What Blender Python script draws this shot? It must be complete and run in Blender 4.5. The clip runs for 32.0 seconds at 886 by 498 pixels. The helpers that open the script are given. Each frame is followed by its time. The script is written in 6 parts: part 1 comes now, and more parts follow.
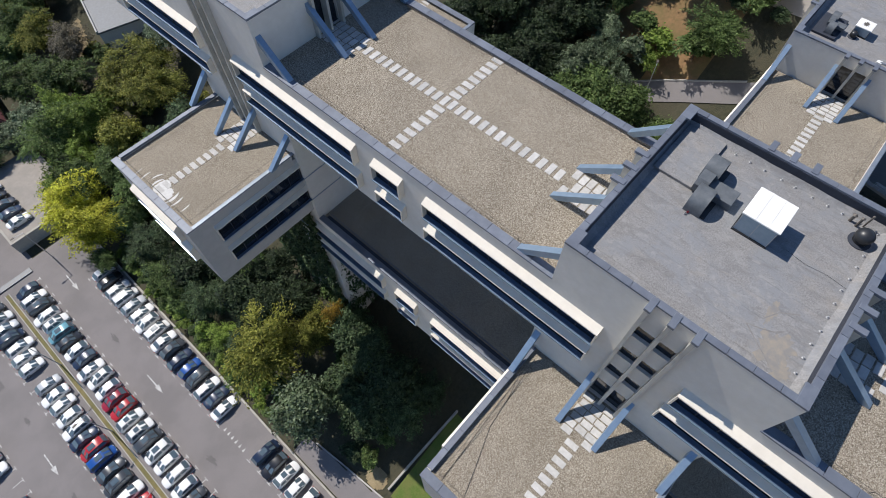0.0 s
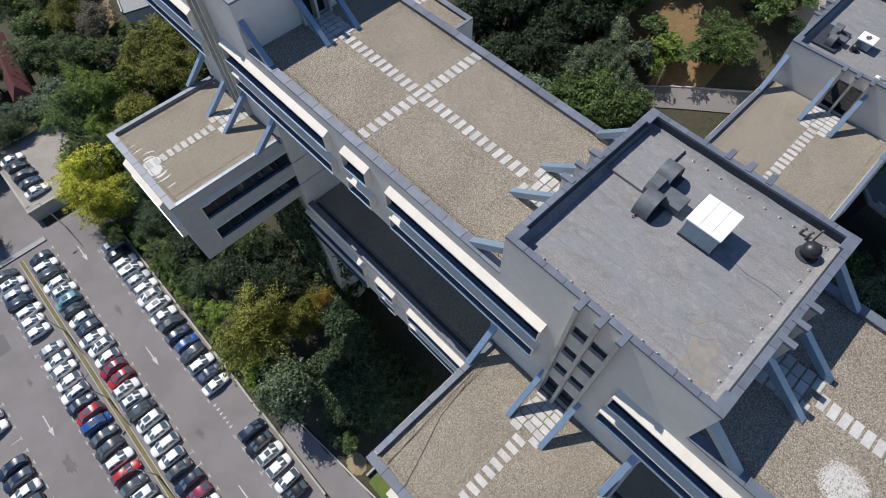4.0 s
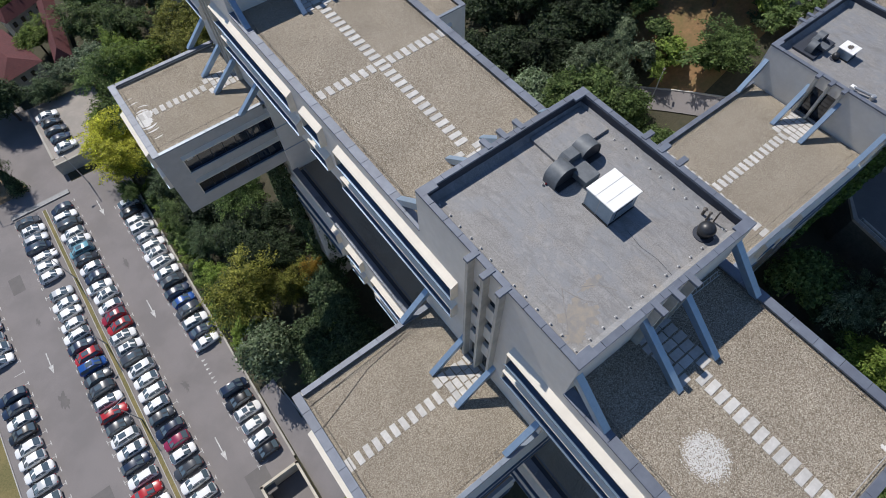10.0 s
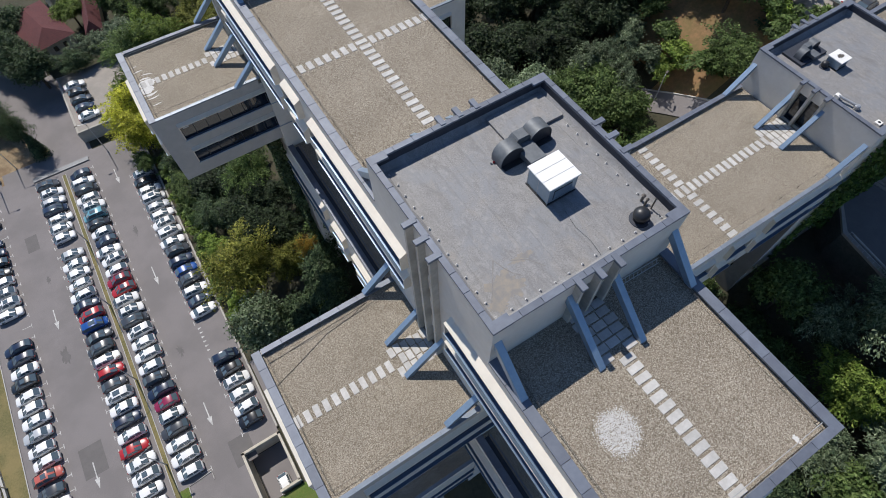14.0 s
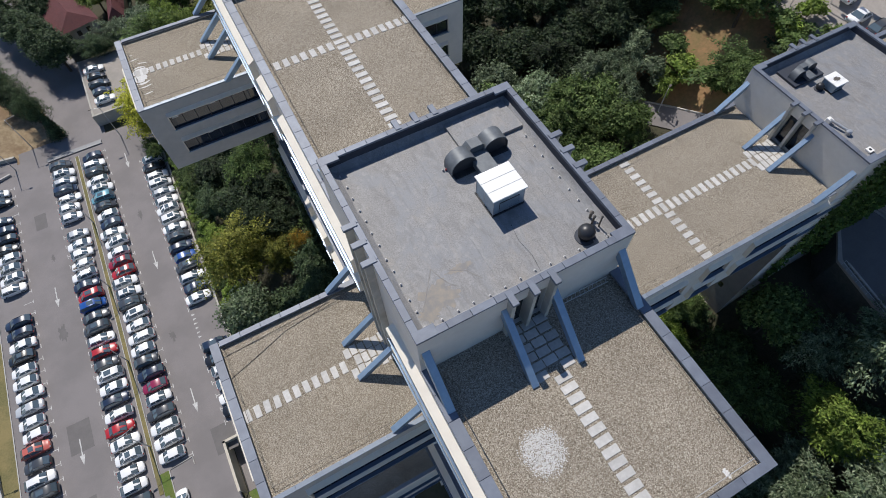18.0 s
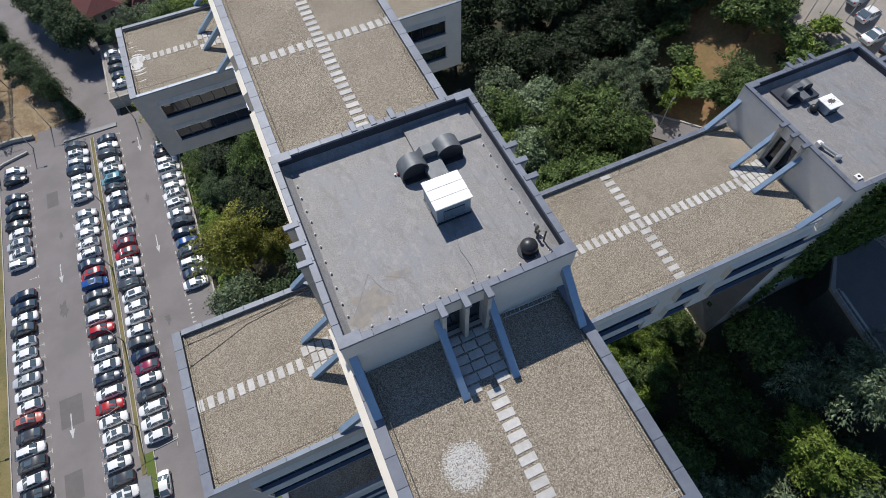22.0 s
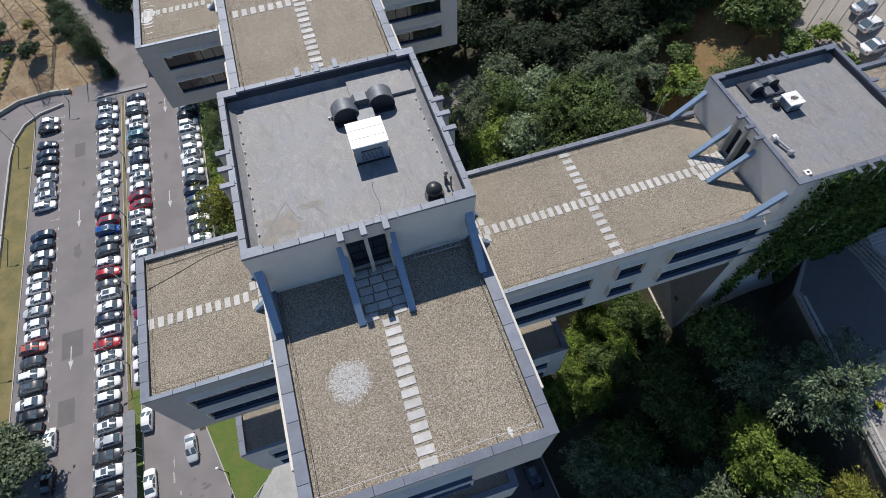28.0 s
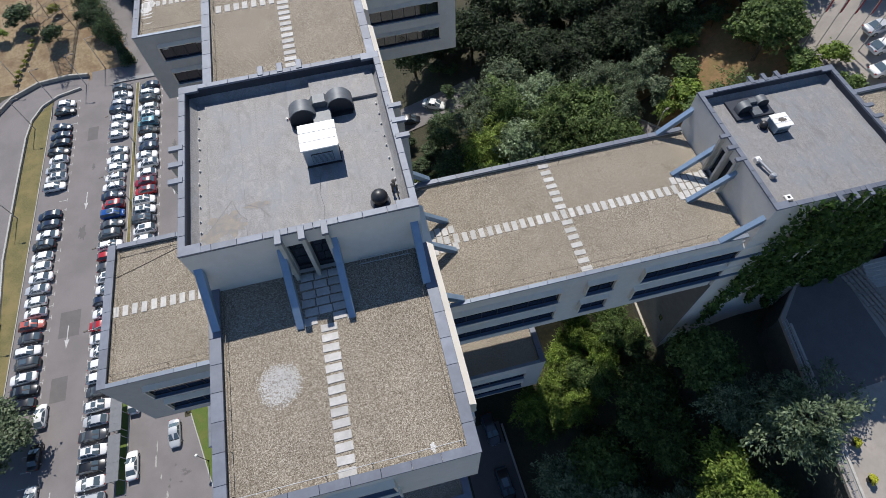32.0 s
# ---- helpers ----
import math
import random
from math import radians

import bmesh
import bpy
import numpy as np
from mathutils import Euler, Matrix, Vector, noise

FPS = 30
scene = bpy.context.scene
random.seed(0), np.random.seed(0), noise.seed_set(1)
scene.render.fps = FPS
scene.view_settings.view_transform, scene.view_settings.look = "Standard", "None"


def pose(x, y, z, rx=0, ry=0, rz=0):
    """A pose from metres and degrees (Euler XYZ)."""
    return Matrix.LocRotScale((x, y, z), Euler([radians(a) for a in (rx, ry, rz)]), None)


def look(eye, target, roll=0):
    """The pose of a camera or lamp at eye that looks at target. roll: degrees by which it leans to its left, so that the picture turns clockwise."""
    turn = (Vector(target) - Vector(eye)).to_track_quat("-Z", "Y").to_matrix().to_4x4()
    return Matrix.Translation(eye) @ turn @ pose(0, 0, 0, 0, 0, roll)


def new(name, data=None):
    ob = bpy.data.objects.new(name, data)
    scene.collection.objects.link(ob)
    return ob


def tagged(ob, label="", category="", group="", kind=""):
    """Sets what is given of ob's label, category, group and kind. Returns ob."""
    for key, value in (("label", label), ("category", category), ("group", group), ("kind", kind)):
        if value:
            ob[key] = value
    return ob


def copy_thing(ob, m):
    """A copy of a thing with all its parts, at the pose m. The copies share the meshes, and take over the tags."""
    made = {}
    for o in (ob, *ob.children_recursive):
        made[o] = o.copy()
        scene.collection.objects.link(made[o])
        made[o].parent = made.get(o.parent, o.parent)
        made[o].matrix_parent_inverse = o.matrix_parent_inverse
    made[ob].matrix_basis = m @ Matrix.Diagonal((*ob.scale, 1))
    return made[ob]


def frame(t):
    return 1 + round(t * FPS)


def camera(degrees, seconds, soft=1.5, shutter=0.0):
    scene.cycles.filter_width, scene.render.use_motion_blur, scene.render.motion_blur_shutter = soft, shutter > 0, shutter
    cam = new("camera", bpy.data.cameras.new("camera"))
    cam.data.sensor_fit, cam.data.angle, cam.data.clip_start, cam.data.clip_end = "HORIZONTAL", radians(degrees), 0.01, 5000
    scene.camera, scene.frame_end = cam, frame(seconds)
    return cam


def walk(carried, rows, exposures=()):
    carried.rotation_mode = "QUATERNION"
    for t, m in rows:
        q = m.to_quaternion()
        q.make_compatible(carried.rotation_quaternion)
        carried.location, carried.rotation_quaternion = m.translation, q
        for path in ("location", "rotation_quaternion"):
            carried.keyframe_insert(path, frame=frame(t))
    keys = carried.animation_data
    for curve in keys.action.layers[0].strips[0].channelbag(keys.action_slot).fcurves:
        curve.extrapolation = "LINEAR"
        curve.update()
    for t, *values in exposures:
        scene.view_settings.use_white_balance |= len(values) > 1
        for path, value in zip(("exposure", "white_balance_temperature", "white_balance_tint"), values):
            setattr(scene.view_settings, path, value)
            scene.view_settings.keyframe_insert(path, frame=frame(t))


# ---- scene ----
cam = camera(78.33, 32.0, soft=0.6)
PATH = [
    (0.0, -15.964, 8.420, 89.059, 30.188, 0.416, -48.058),
    (0.5, -15.649, 7.917, 89.086, 30.137, 0.454, -47.571),
    (1.0, -15.377, 7.377, 89.134, 30.088, 0.510, -47.095),
    (1.5, -15.112, 6.819, 89.171, 30.054, 0.564, -46.553),
    (2.0, -14.841, 6.248, 89.188, 30.022, 0.614, -46.025),
    (2.5, -14.503, 5.755, 89.228, 30.002, 0.675, -45.536),
    (3.0, -14.088, 5.342, 89.273, 29.925, 0.725, -44.986),
    (3.5, -13.667, 4.973, 89.272, 29.904, 0.731, -44.323),
    (5.5, -11.981, 3.664, 89.411, 29.880, 0.726, -41.878),
    (6.0, -11.548, 3.347, 89.452, 29.880, 0.734, -41.305),
    (6.5, -11.077, 3.000, 89.440, 29.914, 0.786, -40.883),
    (7.0, -10.614, 2.633, 89.453, 29.944, 0.808, -40.371),
    (7.5, -10.307, 2.058, 89.422, 30.004, 0.845, -39.909),
    (8.0, -10.190, 1.278, 89.432, 29.997, 0.890, -39.526),
    (8.5, -10.148, 0.346, 89.434, 30.022, 0.919, -39.002),
    (9.0, -10.129, -0.668, 89.449, 30.053, 0.939, -38.424),
    (9.5, -10.102, -1.742, 89.482, 30.091, 0.983, -37.936),
    (10.0, -10.044, -2.816, 89.487, 30.142, 1.027, -37.331),
    (10.5, -9.926, -3.825, 89.509, 30.183, 1.068, -36.668),
    (11.0, -9.787, -4.799, 89.544, 30.219, 1.120, -36.103),
    (11.5, -9.576, -5.718, 89.536, 30.232, 1.143, -35.473),
    (12.0, -9.250, -6.274, 89.611, 30.207, 1.073, -34.782),
    (12.5, -8.838, -6.662, 89.677, 30.135, 1.038, -34.147),
    (13.0, -8.382, -6.975, 89.718, 30.111, 0.990, -33.531),
    (13.5, -7.854, -7.258, 89.705, 30.116, 1.023, -32.997),
    (14.0, -7.317, -7.520, 89.684, 30.154, 1.041, -32.518),
    (14.5, -6.780, -7.772, 89.663, 30.151, 1.063, -31.989),
    (16.5, -4.580, -8.777, 89.594, 30.238, 1.138, -29.905),
    (17.0, -4.064, -9.026, 89.601, 30.240, 1.174, -29.462),
    (17.5, -3.524, -9.267, 89.590, 30.249, 1.189, -28.967),
    (18.0, -2.983, -9.518, 89.582, 30.273, 1.193, -28.384),
    (18.5, -2.434, -9.757, 89.575, 30.272, 1.223, -27.829),
    (19.0, -1.909, -9.993, 89.584, 30.288, 1.245, -27.352),
    (19.5, -1.324, -10.184, 89.599, 30.244, 1.281, -26.821),
    (20.0, -0.746, -10.375, 89.580, 30.232, 1.294, -26.221),
    (20.5, -0.169, -10.552, 89.548, 30.208, 1.334, -25.686),
    (21.0, 0.414, -10.712, 89.550, 30.183, 1.345, -25.181),
    (21.5, 0.953, -10.871, 89.527, 30.162, 1.379, -24.696),
    (22.0, 1.511, -11.094, 89.529, 30.188, 1.420, -24.206),
    (22.5, 1.911, -11.654, 89.531, 30.184, 1.500, -23.761),
    (23.0, 2.259, -12.389, 89.551, 30.175, 1.566, -23.384),
    (23.5, 2.597, -13.265, 89.541, 30.218, 1.574, -22.914),
    (24.0, 2.930, -14.203, 89.535, 30.278, 1.561, -22.349),
    (24.5, 3.298, -15.127, 89.541, 30.270, 1.562, -21.727),
    (25.0, 3.683, -16.018, 89.526, 30.307, 1.562, -21.139),
    (25.5, 4.124, -16.751, 89.499, 30.308, 1.558, -20.552),
    (27.5, 6.407, -17.786, 89.546, 30.334, 1.580, -18.221),
    (28.0, 7.009, -17.891, 89.581, 30.295, 1.577, -17.664),
    (28.5, 7.618, -17.978, 89.560, 30.290, 1.603, -17.140),
    (29.0, 8.224, -18.073, 89.549, 30.266, 1.656, -16.657),
    (29.5, 8.829, -18.149, 89.552, 30.275, 1.691, -16.197),
    (30.0, 9.416, -18.236, 89.563, 30.271, 1.715, -15.708),
    (30.5, 10.034, -18.286, 89.503, 30.284, 1.732, -15.262),
    (31.0, 10.635, -18.328, 89.465, 30.294, 1.768, -14.765),
    (31.5, 11.233, -18.380, 89.442, 30.297, 1.778, -14.176),
    (32.0, 11.824, -18.432, 89.420, 30.311, 1.795, -13.692),
]
walk(cam, [(t, pose(*p)) for t, *p in PATH], [(0.0, 0.13, 6490, 10.5), (8.0, 0.04, 6490, 10.5), (24.0, 0.01, 6490, 10.5), (32.0, 0.11, 6490, 10.5)])

# ---- light ----
SUN_EL, SUN_AZ = 52.4, -3.8          # elevation; degrees from +y towards +x
world = bpy.data.worlds.new("sky")
scene.world = world
world.use_nodes = True
wn = world.node_tree.nodes
sky = wn.new("ShaderNodeTexSky")
sky.sky_type, sky.sun_disc = "NISHITA", False
sky.ozone_density, sky.dust_density = 7.0, 0.1
sky.sun_elevation, sky.sun_rotation = radians(SUN_EL), radians(SUN_AZ)
world.node_tree.links.new(sky.outputs[0], wn["Background"].inputs[0])
wn["Background"].inputs[1].default_value = 0.104
sun = new("sun", bpy.data.lights.new("sun", "SUN"))
sun.data.energy, sun.data.angle, sun.data.color = 4.5, radians(0.53), (1.0, 0.955, 0.89)
to_sun = Vector((math.sin(radians(SUN_AZ)) * math.cos(radians(SUN_EL)), math.cos(radians(SUN_AZ)) * math.cos(radians(SUN_EL)), math.sin(radians(SUN_EL))))
sun.matrix_world = look(to_sun * 300, (0, 0, 0))


# ---- materials ----
def surface(name, c1, c2, size=1.0, rough=0.8, metal=0.0, bump=0.0, bump_size=0.05, c3=None, patch=8.0, amount=0.5, spec=0.5, per_object=0.0, stretch=(1, 1, 1), detail=6):
    """Two colours mixed by fine noise of that size in metres, a third in large patches, and a fine relief."""
    m = bpy.data.materials.new(name)
    m.use_nodes = True
    nt = m.node_tree
    b = nt.nodes["Principled BSDF"]
    b.inputs["Roughness"].default_value, b.inputs["Metallic"].default_value = rough, metal
    b.inputs["Specular IOR Level"].default_value = spec
    geo = nt.nodes.new("ShaderNodeNewGeometry")
    mp = nt.nodes.new("ShaderNodeMapping")
    mp.inputs["Scale"].default_value = stretch
    nt.links.new(geo.outputs["Position"], mp.inputs[0])

    def noise_at(scale, det=detail, rgh=0.6):
        n = nt.nodes.new("ShaderNodeTexNoise")
        n.inputs["Scale"].default_value, n.inputs["Detail"].default_value, n.inputs["Roughness"].default_value = scale, det, rgh
        nt.links.new(mp.outputs[0], n.inputs["Vector"])
        return n

    def ramp(src, lo, hi):
        r = nt.nodes.new("ShaderNodeMapRange")
        r.inputs[1].default_value, r.inputs[2].default_value = lo, hi
        nt.links.new(src, r.inputs[0])
        return r.outputs[0]

    def mix(fac, a, c):
        x = nt.nodes.new("ShaderNodeMix")
        x.data_type = "RGBA"
        for v, s in ((fac, 0), (a, 6), (c, 7)):
            if isinstance(v, (int, float)):
                x.inputs[s].default_value = v
            elif isinstance(v, tuple):
                x.inputs[s].default_value = (*v, 1)
            else:
                nt.links.new(v, x.inputs[s])
        return x.outputs[2]

    col = mix(ramp(noise_at(1 / size).outputs[0], 0.3, 0.7), c1, c2)
    if c3:
        f = nt.nodes.new("ShaderNodeMath")
        f.operation = "MULTIPLY"
        f.inputs[1].default_value = amount
        nt.links.new(ramp(noise_at(1 / patch, 5, 0.62).outputs[0], 0.42, 0.62), f.inputs[0])
        col = mix(f.outputs[0], col, c3)
    if per_object:
        oi = nt.nodes.new("ShaderNodeObjectInfo")
        hv = nt.nodes.new("ShaderNodeHueSaturation")
        r = nt.nodes.new("ShaderNodeMapRange")
        r.inputs[3].default_value, r.inputs[4].default_value = 1 - per_object, 1 + per_object
        nt.links.new(oi.outputs["Random"], r.inputs[0])
        nt.links.new(r.outputs[0], hv.inputs["Value"])
        nt.links.new(col, hv.inputs["Color"])
        col = hv.outputs[0]
    nt.links.new(col, b.inputs["Base Color"])
    if bump:
        bp = nt.nodes.new("ShaderNodeBump")
        bp.inputs["Strength"].default_value, bp.inputs["Distance"].default_value = bump, bump_size
        nt.links.new(noise_at(1 / bump_size, 3).outputs[0], bp.inputs["Height"])
        nt.links.new(bp.outputs[0], b.inputs["Normal"])
    return m


def gravel_material(name, tones, size):
    """Rounded pebbles: cells of their own tone with dark gaps and relief, in faint large patches."""
    m = bpy.data.materials.new(name)
    m.use_nodes = True
    nt = m.node_tree
    b = nt.nodes["Principled BSDF"]
    b.inputs["Roughness"].default_value = 0.9
    b.inputs["Specular IOR Level"].default_value = 0.25
    geo = nt.nodes.new("ShaderNodeNewGeometry")
    v = nt.nodes.new("ShaderNodeTexVoronoi")
    v.inputs["Scale"].default_value = 1 / size
    nt.links.new(geo.outputs["Position"], v.inputs["Vector"])
    sep = nt.nodes.new("ShaderNodeSeparateColor")
    nt.links.new(v.outputs["Color"], sep.inputs[0])
    cr = nt.nodes.new("ShaderNodeValToRGB")
    els = cr.color_ramp.elements
    els[0].color, els[0].position = (*tones[0], 1), 0.0
    els[1].color, els[1].position = (*tones[-1], 1), 1.0
    for i, c in enumerate(tones[1:-1]):
        e = els.new((i + 1) / (len(tones) - 1))
        e.color = (*c, 1)
    nt.links.new(sep.outputs[0], cr.inputs[0])
    n = nt.nodes.new("ShaderNodeTexNoise")
    n.inputs["Scale"].default_value, n.inputs["Detail"].default_value = 0.35, 6
    nt.links.new(geo.outputs["Position"], n.inputs["Vector"])
    r = nt.nodes.new("ShaderNodeMapRange")
    r.inputs[1].default_value, r.inputs[2].default_value, r.inputs[3].default_value, r.inputs[4].default_value = 0.3, 0.7, 0.90, 1.08
    nt.links.new(n.outputs[0], r.inputs[0])
    n2 = nt.nodes.new("ShaderNodeTexNoise")
    n2.inputs["Scale"].default_value, n2.inputs["Detail"].default_value = 12.0, 3
    nt.links.new(geo.outputs["Position"], n2.inputs["Vector"])
    r2 = nt.nodes.new("ShaderNodeMapRange")
    r2.inputs[1].default_value, r2.inputs[2].default_value, r2.inputs[3].default_value, r2.inputs[4].default_value = 0.3, 0.7, 0.86, 1.14
    nt.links.new(n2.outputs[0], r2.inputs[0])
    mm = nt.nodes.new("ShaderNodeMath")
    mm.operation = "MULTIPLY"
    nt.links.new(r.outputs[0], mm.inputs[0])
    nt.links.new(r2.outputs[0], mm.inputs[1])
    hv = nt.nodes.new("ShaderNodeHueSaturation")
    nt.links.new(mm.outputs[0], hv.inputs["Value"])
    nt.links.new(cr.outputs[0], hv.inputs["Color"])
    nt.links.new(hv.outputs[0], b.inputs["Base Color"])
    bp = nt.nodes.new("ShaderNodeBump")
    bp.invert = True
    bp.inputs["Strength"].default_value, bp.inputs["Distance"].default_value = 0.9, size * 0.5
    nt.links.new(v.outputs["Distance"], bp.inputs["Height"])
    nt.links.new(bp.outputs[0], b.inputs["Normal"])
    return m


def glass_material(name, tint, rough=0.04):
    """Dark window glass: a glossy coat over a deep tint."""
    m = bpy.data.materials.new(name)
    m.use_nodes = True
    b = m.node_tree.nodes["Principled BSDF"]
    b.inputs["Base Color"].default_value = (*tint, 1)
    b.inputs["Roughness"].default_value = rough
    b.inputs["IOR"].default_value = 1.52
    b.inputs["Specular IOR Level"].default_value = 0.7
    return m


RENDER = surface("pale_render", (0.64, 0.625, 0.59), (0.70, 0.683, 0.648), 0.6, 0.85, bump=0.15, bump_size=0.03, c3=(0.575, 0.556, 0.52), patch=3.5, amount=0.35)
# darker copy of the pale render; holds the west wings' facade shade
SHADERENDER = surface("grey_render", (0.44, 0.437, 0.425), (0.50, 0.495, 0.48), 0.6, 0.85, bump=0.15, bump_size=0.03, c3=(0.38, 0.375, 0.36), patch=3.5, amount=0.35)
CONCRETE = surface("fin_concrete", (0.45, 0.44, 0.40), (0.55, 0.53, 0.48), 0.4, 0.9, bump=0.2, bump_size=0.03, c3=(0.33, 0.32, 0.29), patch=1.5, amount=0.5)
CREAM = surface("cream_panel", (0.70, 0.645, 0.555), (0.75, 0.70, 0.61), 0.7, 0.6, c3=(0.60, 0.555, 0.485), patch=1.6, amount=0.35)
COPING = surface("coping_metal", (0.140, 0.160, 0.200), (0.175, 0.195, 0.235), 0.5, 0.55, metal=0.15, c3=(0.12, 0.13, 0.165), patch=1.2, amount=0.5, per_object=0.12)
CLAD = surface("blue_grey_cladding", (0.25, 0.345, 0.46), (0.315, 0.41, 0.52), 0.5, 0.36, metal=0.5, c3=(0.21, 0.30, 0.41), patch=1.3, amount=0.4)
NAVY = surface("navy_sill_metal", (0.13, 0.19, 0.285), (0.155, 0.22, 0.32), 0.5, 0.35, metal=0.3)


def membrane_material(name, dark, mid, blue, tan):
    """Weathered bitumen sheet: cloudy greys, long dirt runs, tan silt in the hollows and a fine grit."""
    m = surface(name, dark, mid, 0.09, 0.62, bump=0.3, bump_size=0.05, per_object=0.02)
    nt = m.node_tree
    b = nt.nodes["Principled BSDF"]
    geo = nt.nodes.new("ShaderNodeNewGeometry")
    col = b.inputs["Base Color"].links[0].from_socket
    for scale, stretch, lo, hi, tone, amount in ((0.42, (1, 1, 1), 0.44, 0.60, blue, 0.8), (1.3, (1, 0.3, 1), 0.50, 0.64, dark, 0.58), (0.8, (1, 0.45, 1), 0.54, 0.66, tan, 0.45), (2.6, (1, 0.6, 1), 0.52, 0.66, mid, 0.7), (5.5, (1, 1, 1), 0.56, 0.68, dark, 0.5), (14.0, (1, 1, 1), 0.60, 0.70, mid, 0.4)):
        mp = nt.nodes.new("ShaderNodeMapping")
        mp.inputs["Scale"].default_value = stretch
        mp.inputs["Rotation"].default_value = (0, 0, 0.12)
        mp.inputs["Location"].default_value = (scale * 3.7, scale * 1.3, 0)
        n = nt.nodes.new("ShaderNodeTexNoise")
        n.inputs["Scale"].default_value, n.inputs["Detail"].default_value = scale, 7
        n.inputs["Roughness"].default_value, n.inputs["Distortion"].default_value = 0.66, 0.7
        nt.links.new(geo.outputs["Position"], mp.inputs[0])
        nt.links.new(mp.outputs[0], n.inputs["Vector"])
        r = nt.nodes.new("ShaderNodeMapRange")
        r.inputs[1].default_value, r.inputs[2].default_value, r.inputs[4].default_value = lo, hi, amount
        nt.links.new(n.outputs[0], r.inputs[0])
        x = nt.nodes.new("ShaderNodeMix")
        x.data_type = "RGBA"
        nt.links.new(r.outputs[0], x.inputs[0])
        nt.links.new(col, x.inputs[6])
        x.inputs[7].default_value = (*tone, 1)
        col = x.outputs[2]
    nt.links.new(col, b.inputs["Base Color"])
    return m


MEMBRANE = membrane_material("roof_membrane", (0.165, 0.159, 0.156), (0.305, 0.298, 0.292), (0.225, 0.232, 0.245), (0.30, 0.27, 0.235))
TANSTAIN = surface("tan_silt_stain", (0.305, 0.265, 0.215), (0.245, 0.228, 0.205), 0.3, 0.8, c3=(0.205, 0.20, 0.198), patch=0.5, amount=0.8)
DIRTLINE = surface("dirt_line", (0.175, 0.165, 0.155), (0.25, 0.24, 0.23), 0.25, 0.8)
COPINGPALE = surface("pale_coping_metal", (0.19, 0.225, 0.28), (0.24, 0.275, 0.33), 0.5, 0.5, metal=0.2, c3=(0.22, 0.26, 0.31), patch=1.2, amount=0.5, per_object=0.1)
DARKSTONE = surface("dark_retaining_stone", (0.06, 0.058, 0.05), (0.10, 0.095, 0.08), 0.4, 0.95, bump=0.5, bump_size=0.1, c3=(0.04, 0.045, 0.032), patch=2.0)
SAND = surface("sandy_ground", (0.34, 0.27, 0.16), (0.26, 0.20, 0.11), 0.3, 0.95, bump=0.4, bump_size=0.05, c3=(0.20, 0.15, 0.08), patch=1.0)
FLAGRED = surface("red_flag_cloth", (0.22, 0.02, 0.03), (0.30, 0.03, 0.04), 0.2, 0.8)
UPSTAND = surface("bitumen_upstand", (0.025, 0.031, 0.047), (0.037, 0.044, 0.063), 0.4, 0.7, bump=0.2, bump_size=0.05, c3=(0.031, 0.035, 0.045), patch=1.0)
GRAVEL = gravel_material("roof_gravel", ((0.115, 0.092, 0.067), (0.207, 0.174, 0.132), (0.268, 0.231, 0.179), (0.328, 0.287, 0.229), (0.48, 0.436, 0.362)), 0.046)
# render with the shade below the long wing put into its colour
SHADEDRENDER = surface("dark_grey_render", (0.16, 0.158, 0.155), (0.20, 0.198, 0.195), 0.6, 0.9, bump=0.15, bump_size=0.03, c3=(0.13, 0.13, 0.13), patch=3.0)
SLAB = surface("paving_slab", (0.47, 0.455, 0.435), (0.575, 0.56, 0.535), 0.2, 0.9, bump=0.2, bump_size=0.02, c3=(0.40, 0.385, 0.36), patch=0.5, amount=0.5, per_object=0.12)
ANCHOR = surface("dull_anchor_metal", (0.34, 0.34, 0.35), (0.44, 0.44, 0.44), 0.1, 0.6, metal=0.3)
STEEL = surface("galvanised_steel", (0.42, 0.43, 0.44), (0.52, 0.53, 0.54), 0.2, 0.45, metal=0.6)
DARKRAIL = surface("dark_rail", (0.10, 0.09, 0.08), (0.16, 0.14, 0.12), 0.1, 0.6, metal=0.3)
WHITEPAINT = surface("white_painted_metal", (0.80, 0.79, 0.76), (0.86, 0.85, 0.82), 0.5, 0.45, c3=(0.70, 0.68, 0.63), patch=0.8, amount=0.3)
UNITSIDE = surface("unit_side_metal", (0.28, 0.36, 0.43), (0.34, 0.42, 0.49), 0.4, 0.4, metal=0.4)
DUCT = surface("duct_lagging", (0.125, 0.138, 0.15), (0.165, 0.178, 0.19), 0.3, 0.55, metal=0.2, c3=(0.09, 0.10, 0.11), patch=0.7)
BLACK = surface("black_plastic", (0.018, 0.019, 0.021), (0.03, 0.031, 0.034), 0.3, 0.4)
GLASS = glass_material("window_glass", (0.012, 0.017, 0.028))
# pale tint that paints bright reflections onto the panes
PANEGLINT = glass_material("blind_behind_glass", (0.40, 0.42, 0.43))
FRAME = surface("dark_window_frame", (0.022, 0.026, 0.034), (0.032, 0.037, 0.046), 0.3, 0.5)
SPLASH = surface("white_stain", (0.54, 0.53, 0.51), (0.70, 0.69, 0.67), 0.12, 0.9, bump=0.4, bump_size=0.05)
ASPHALT = surface("asphalt", (0.181, 0.166, 0.165), (0.236, 0.217, 0.213), 0.12, 0.92, bump=0.25, bump_size=0.02, c3=(0.15, 0.14, 0.137), patch=7.0, amount=0.55)
LINE = surface("road_paint", (0.48, 0.475, 0.46), (0.60, 0.595, 0.58), 0.3, 0.8, c3=(0.27, 0.26, 0.255), patch=0.6, amount=0.65)
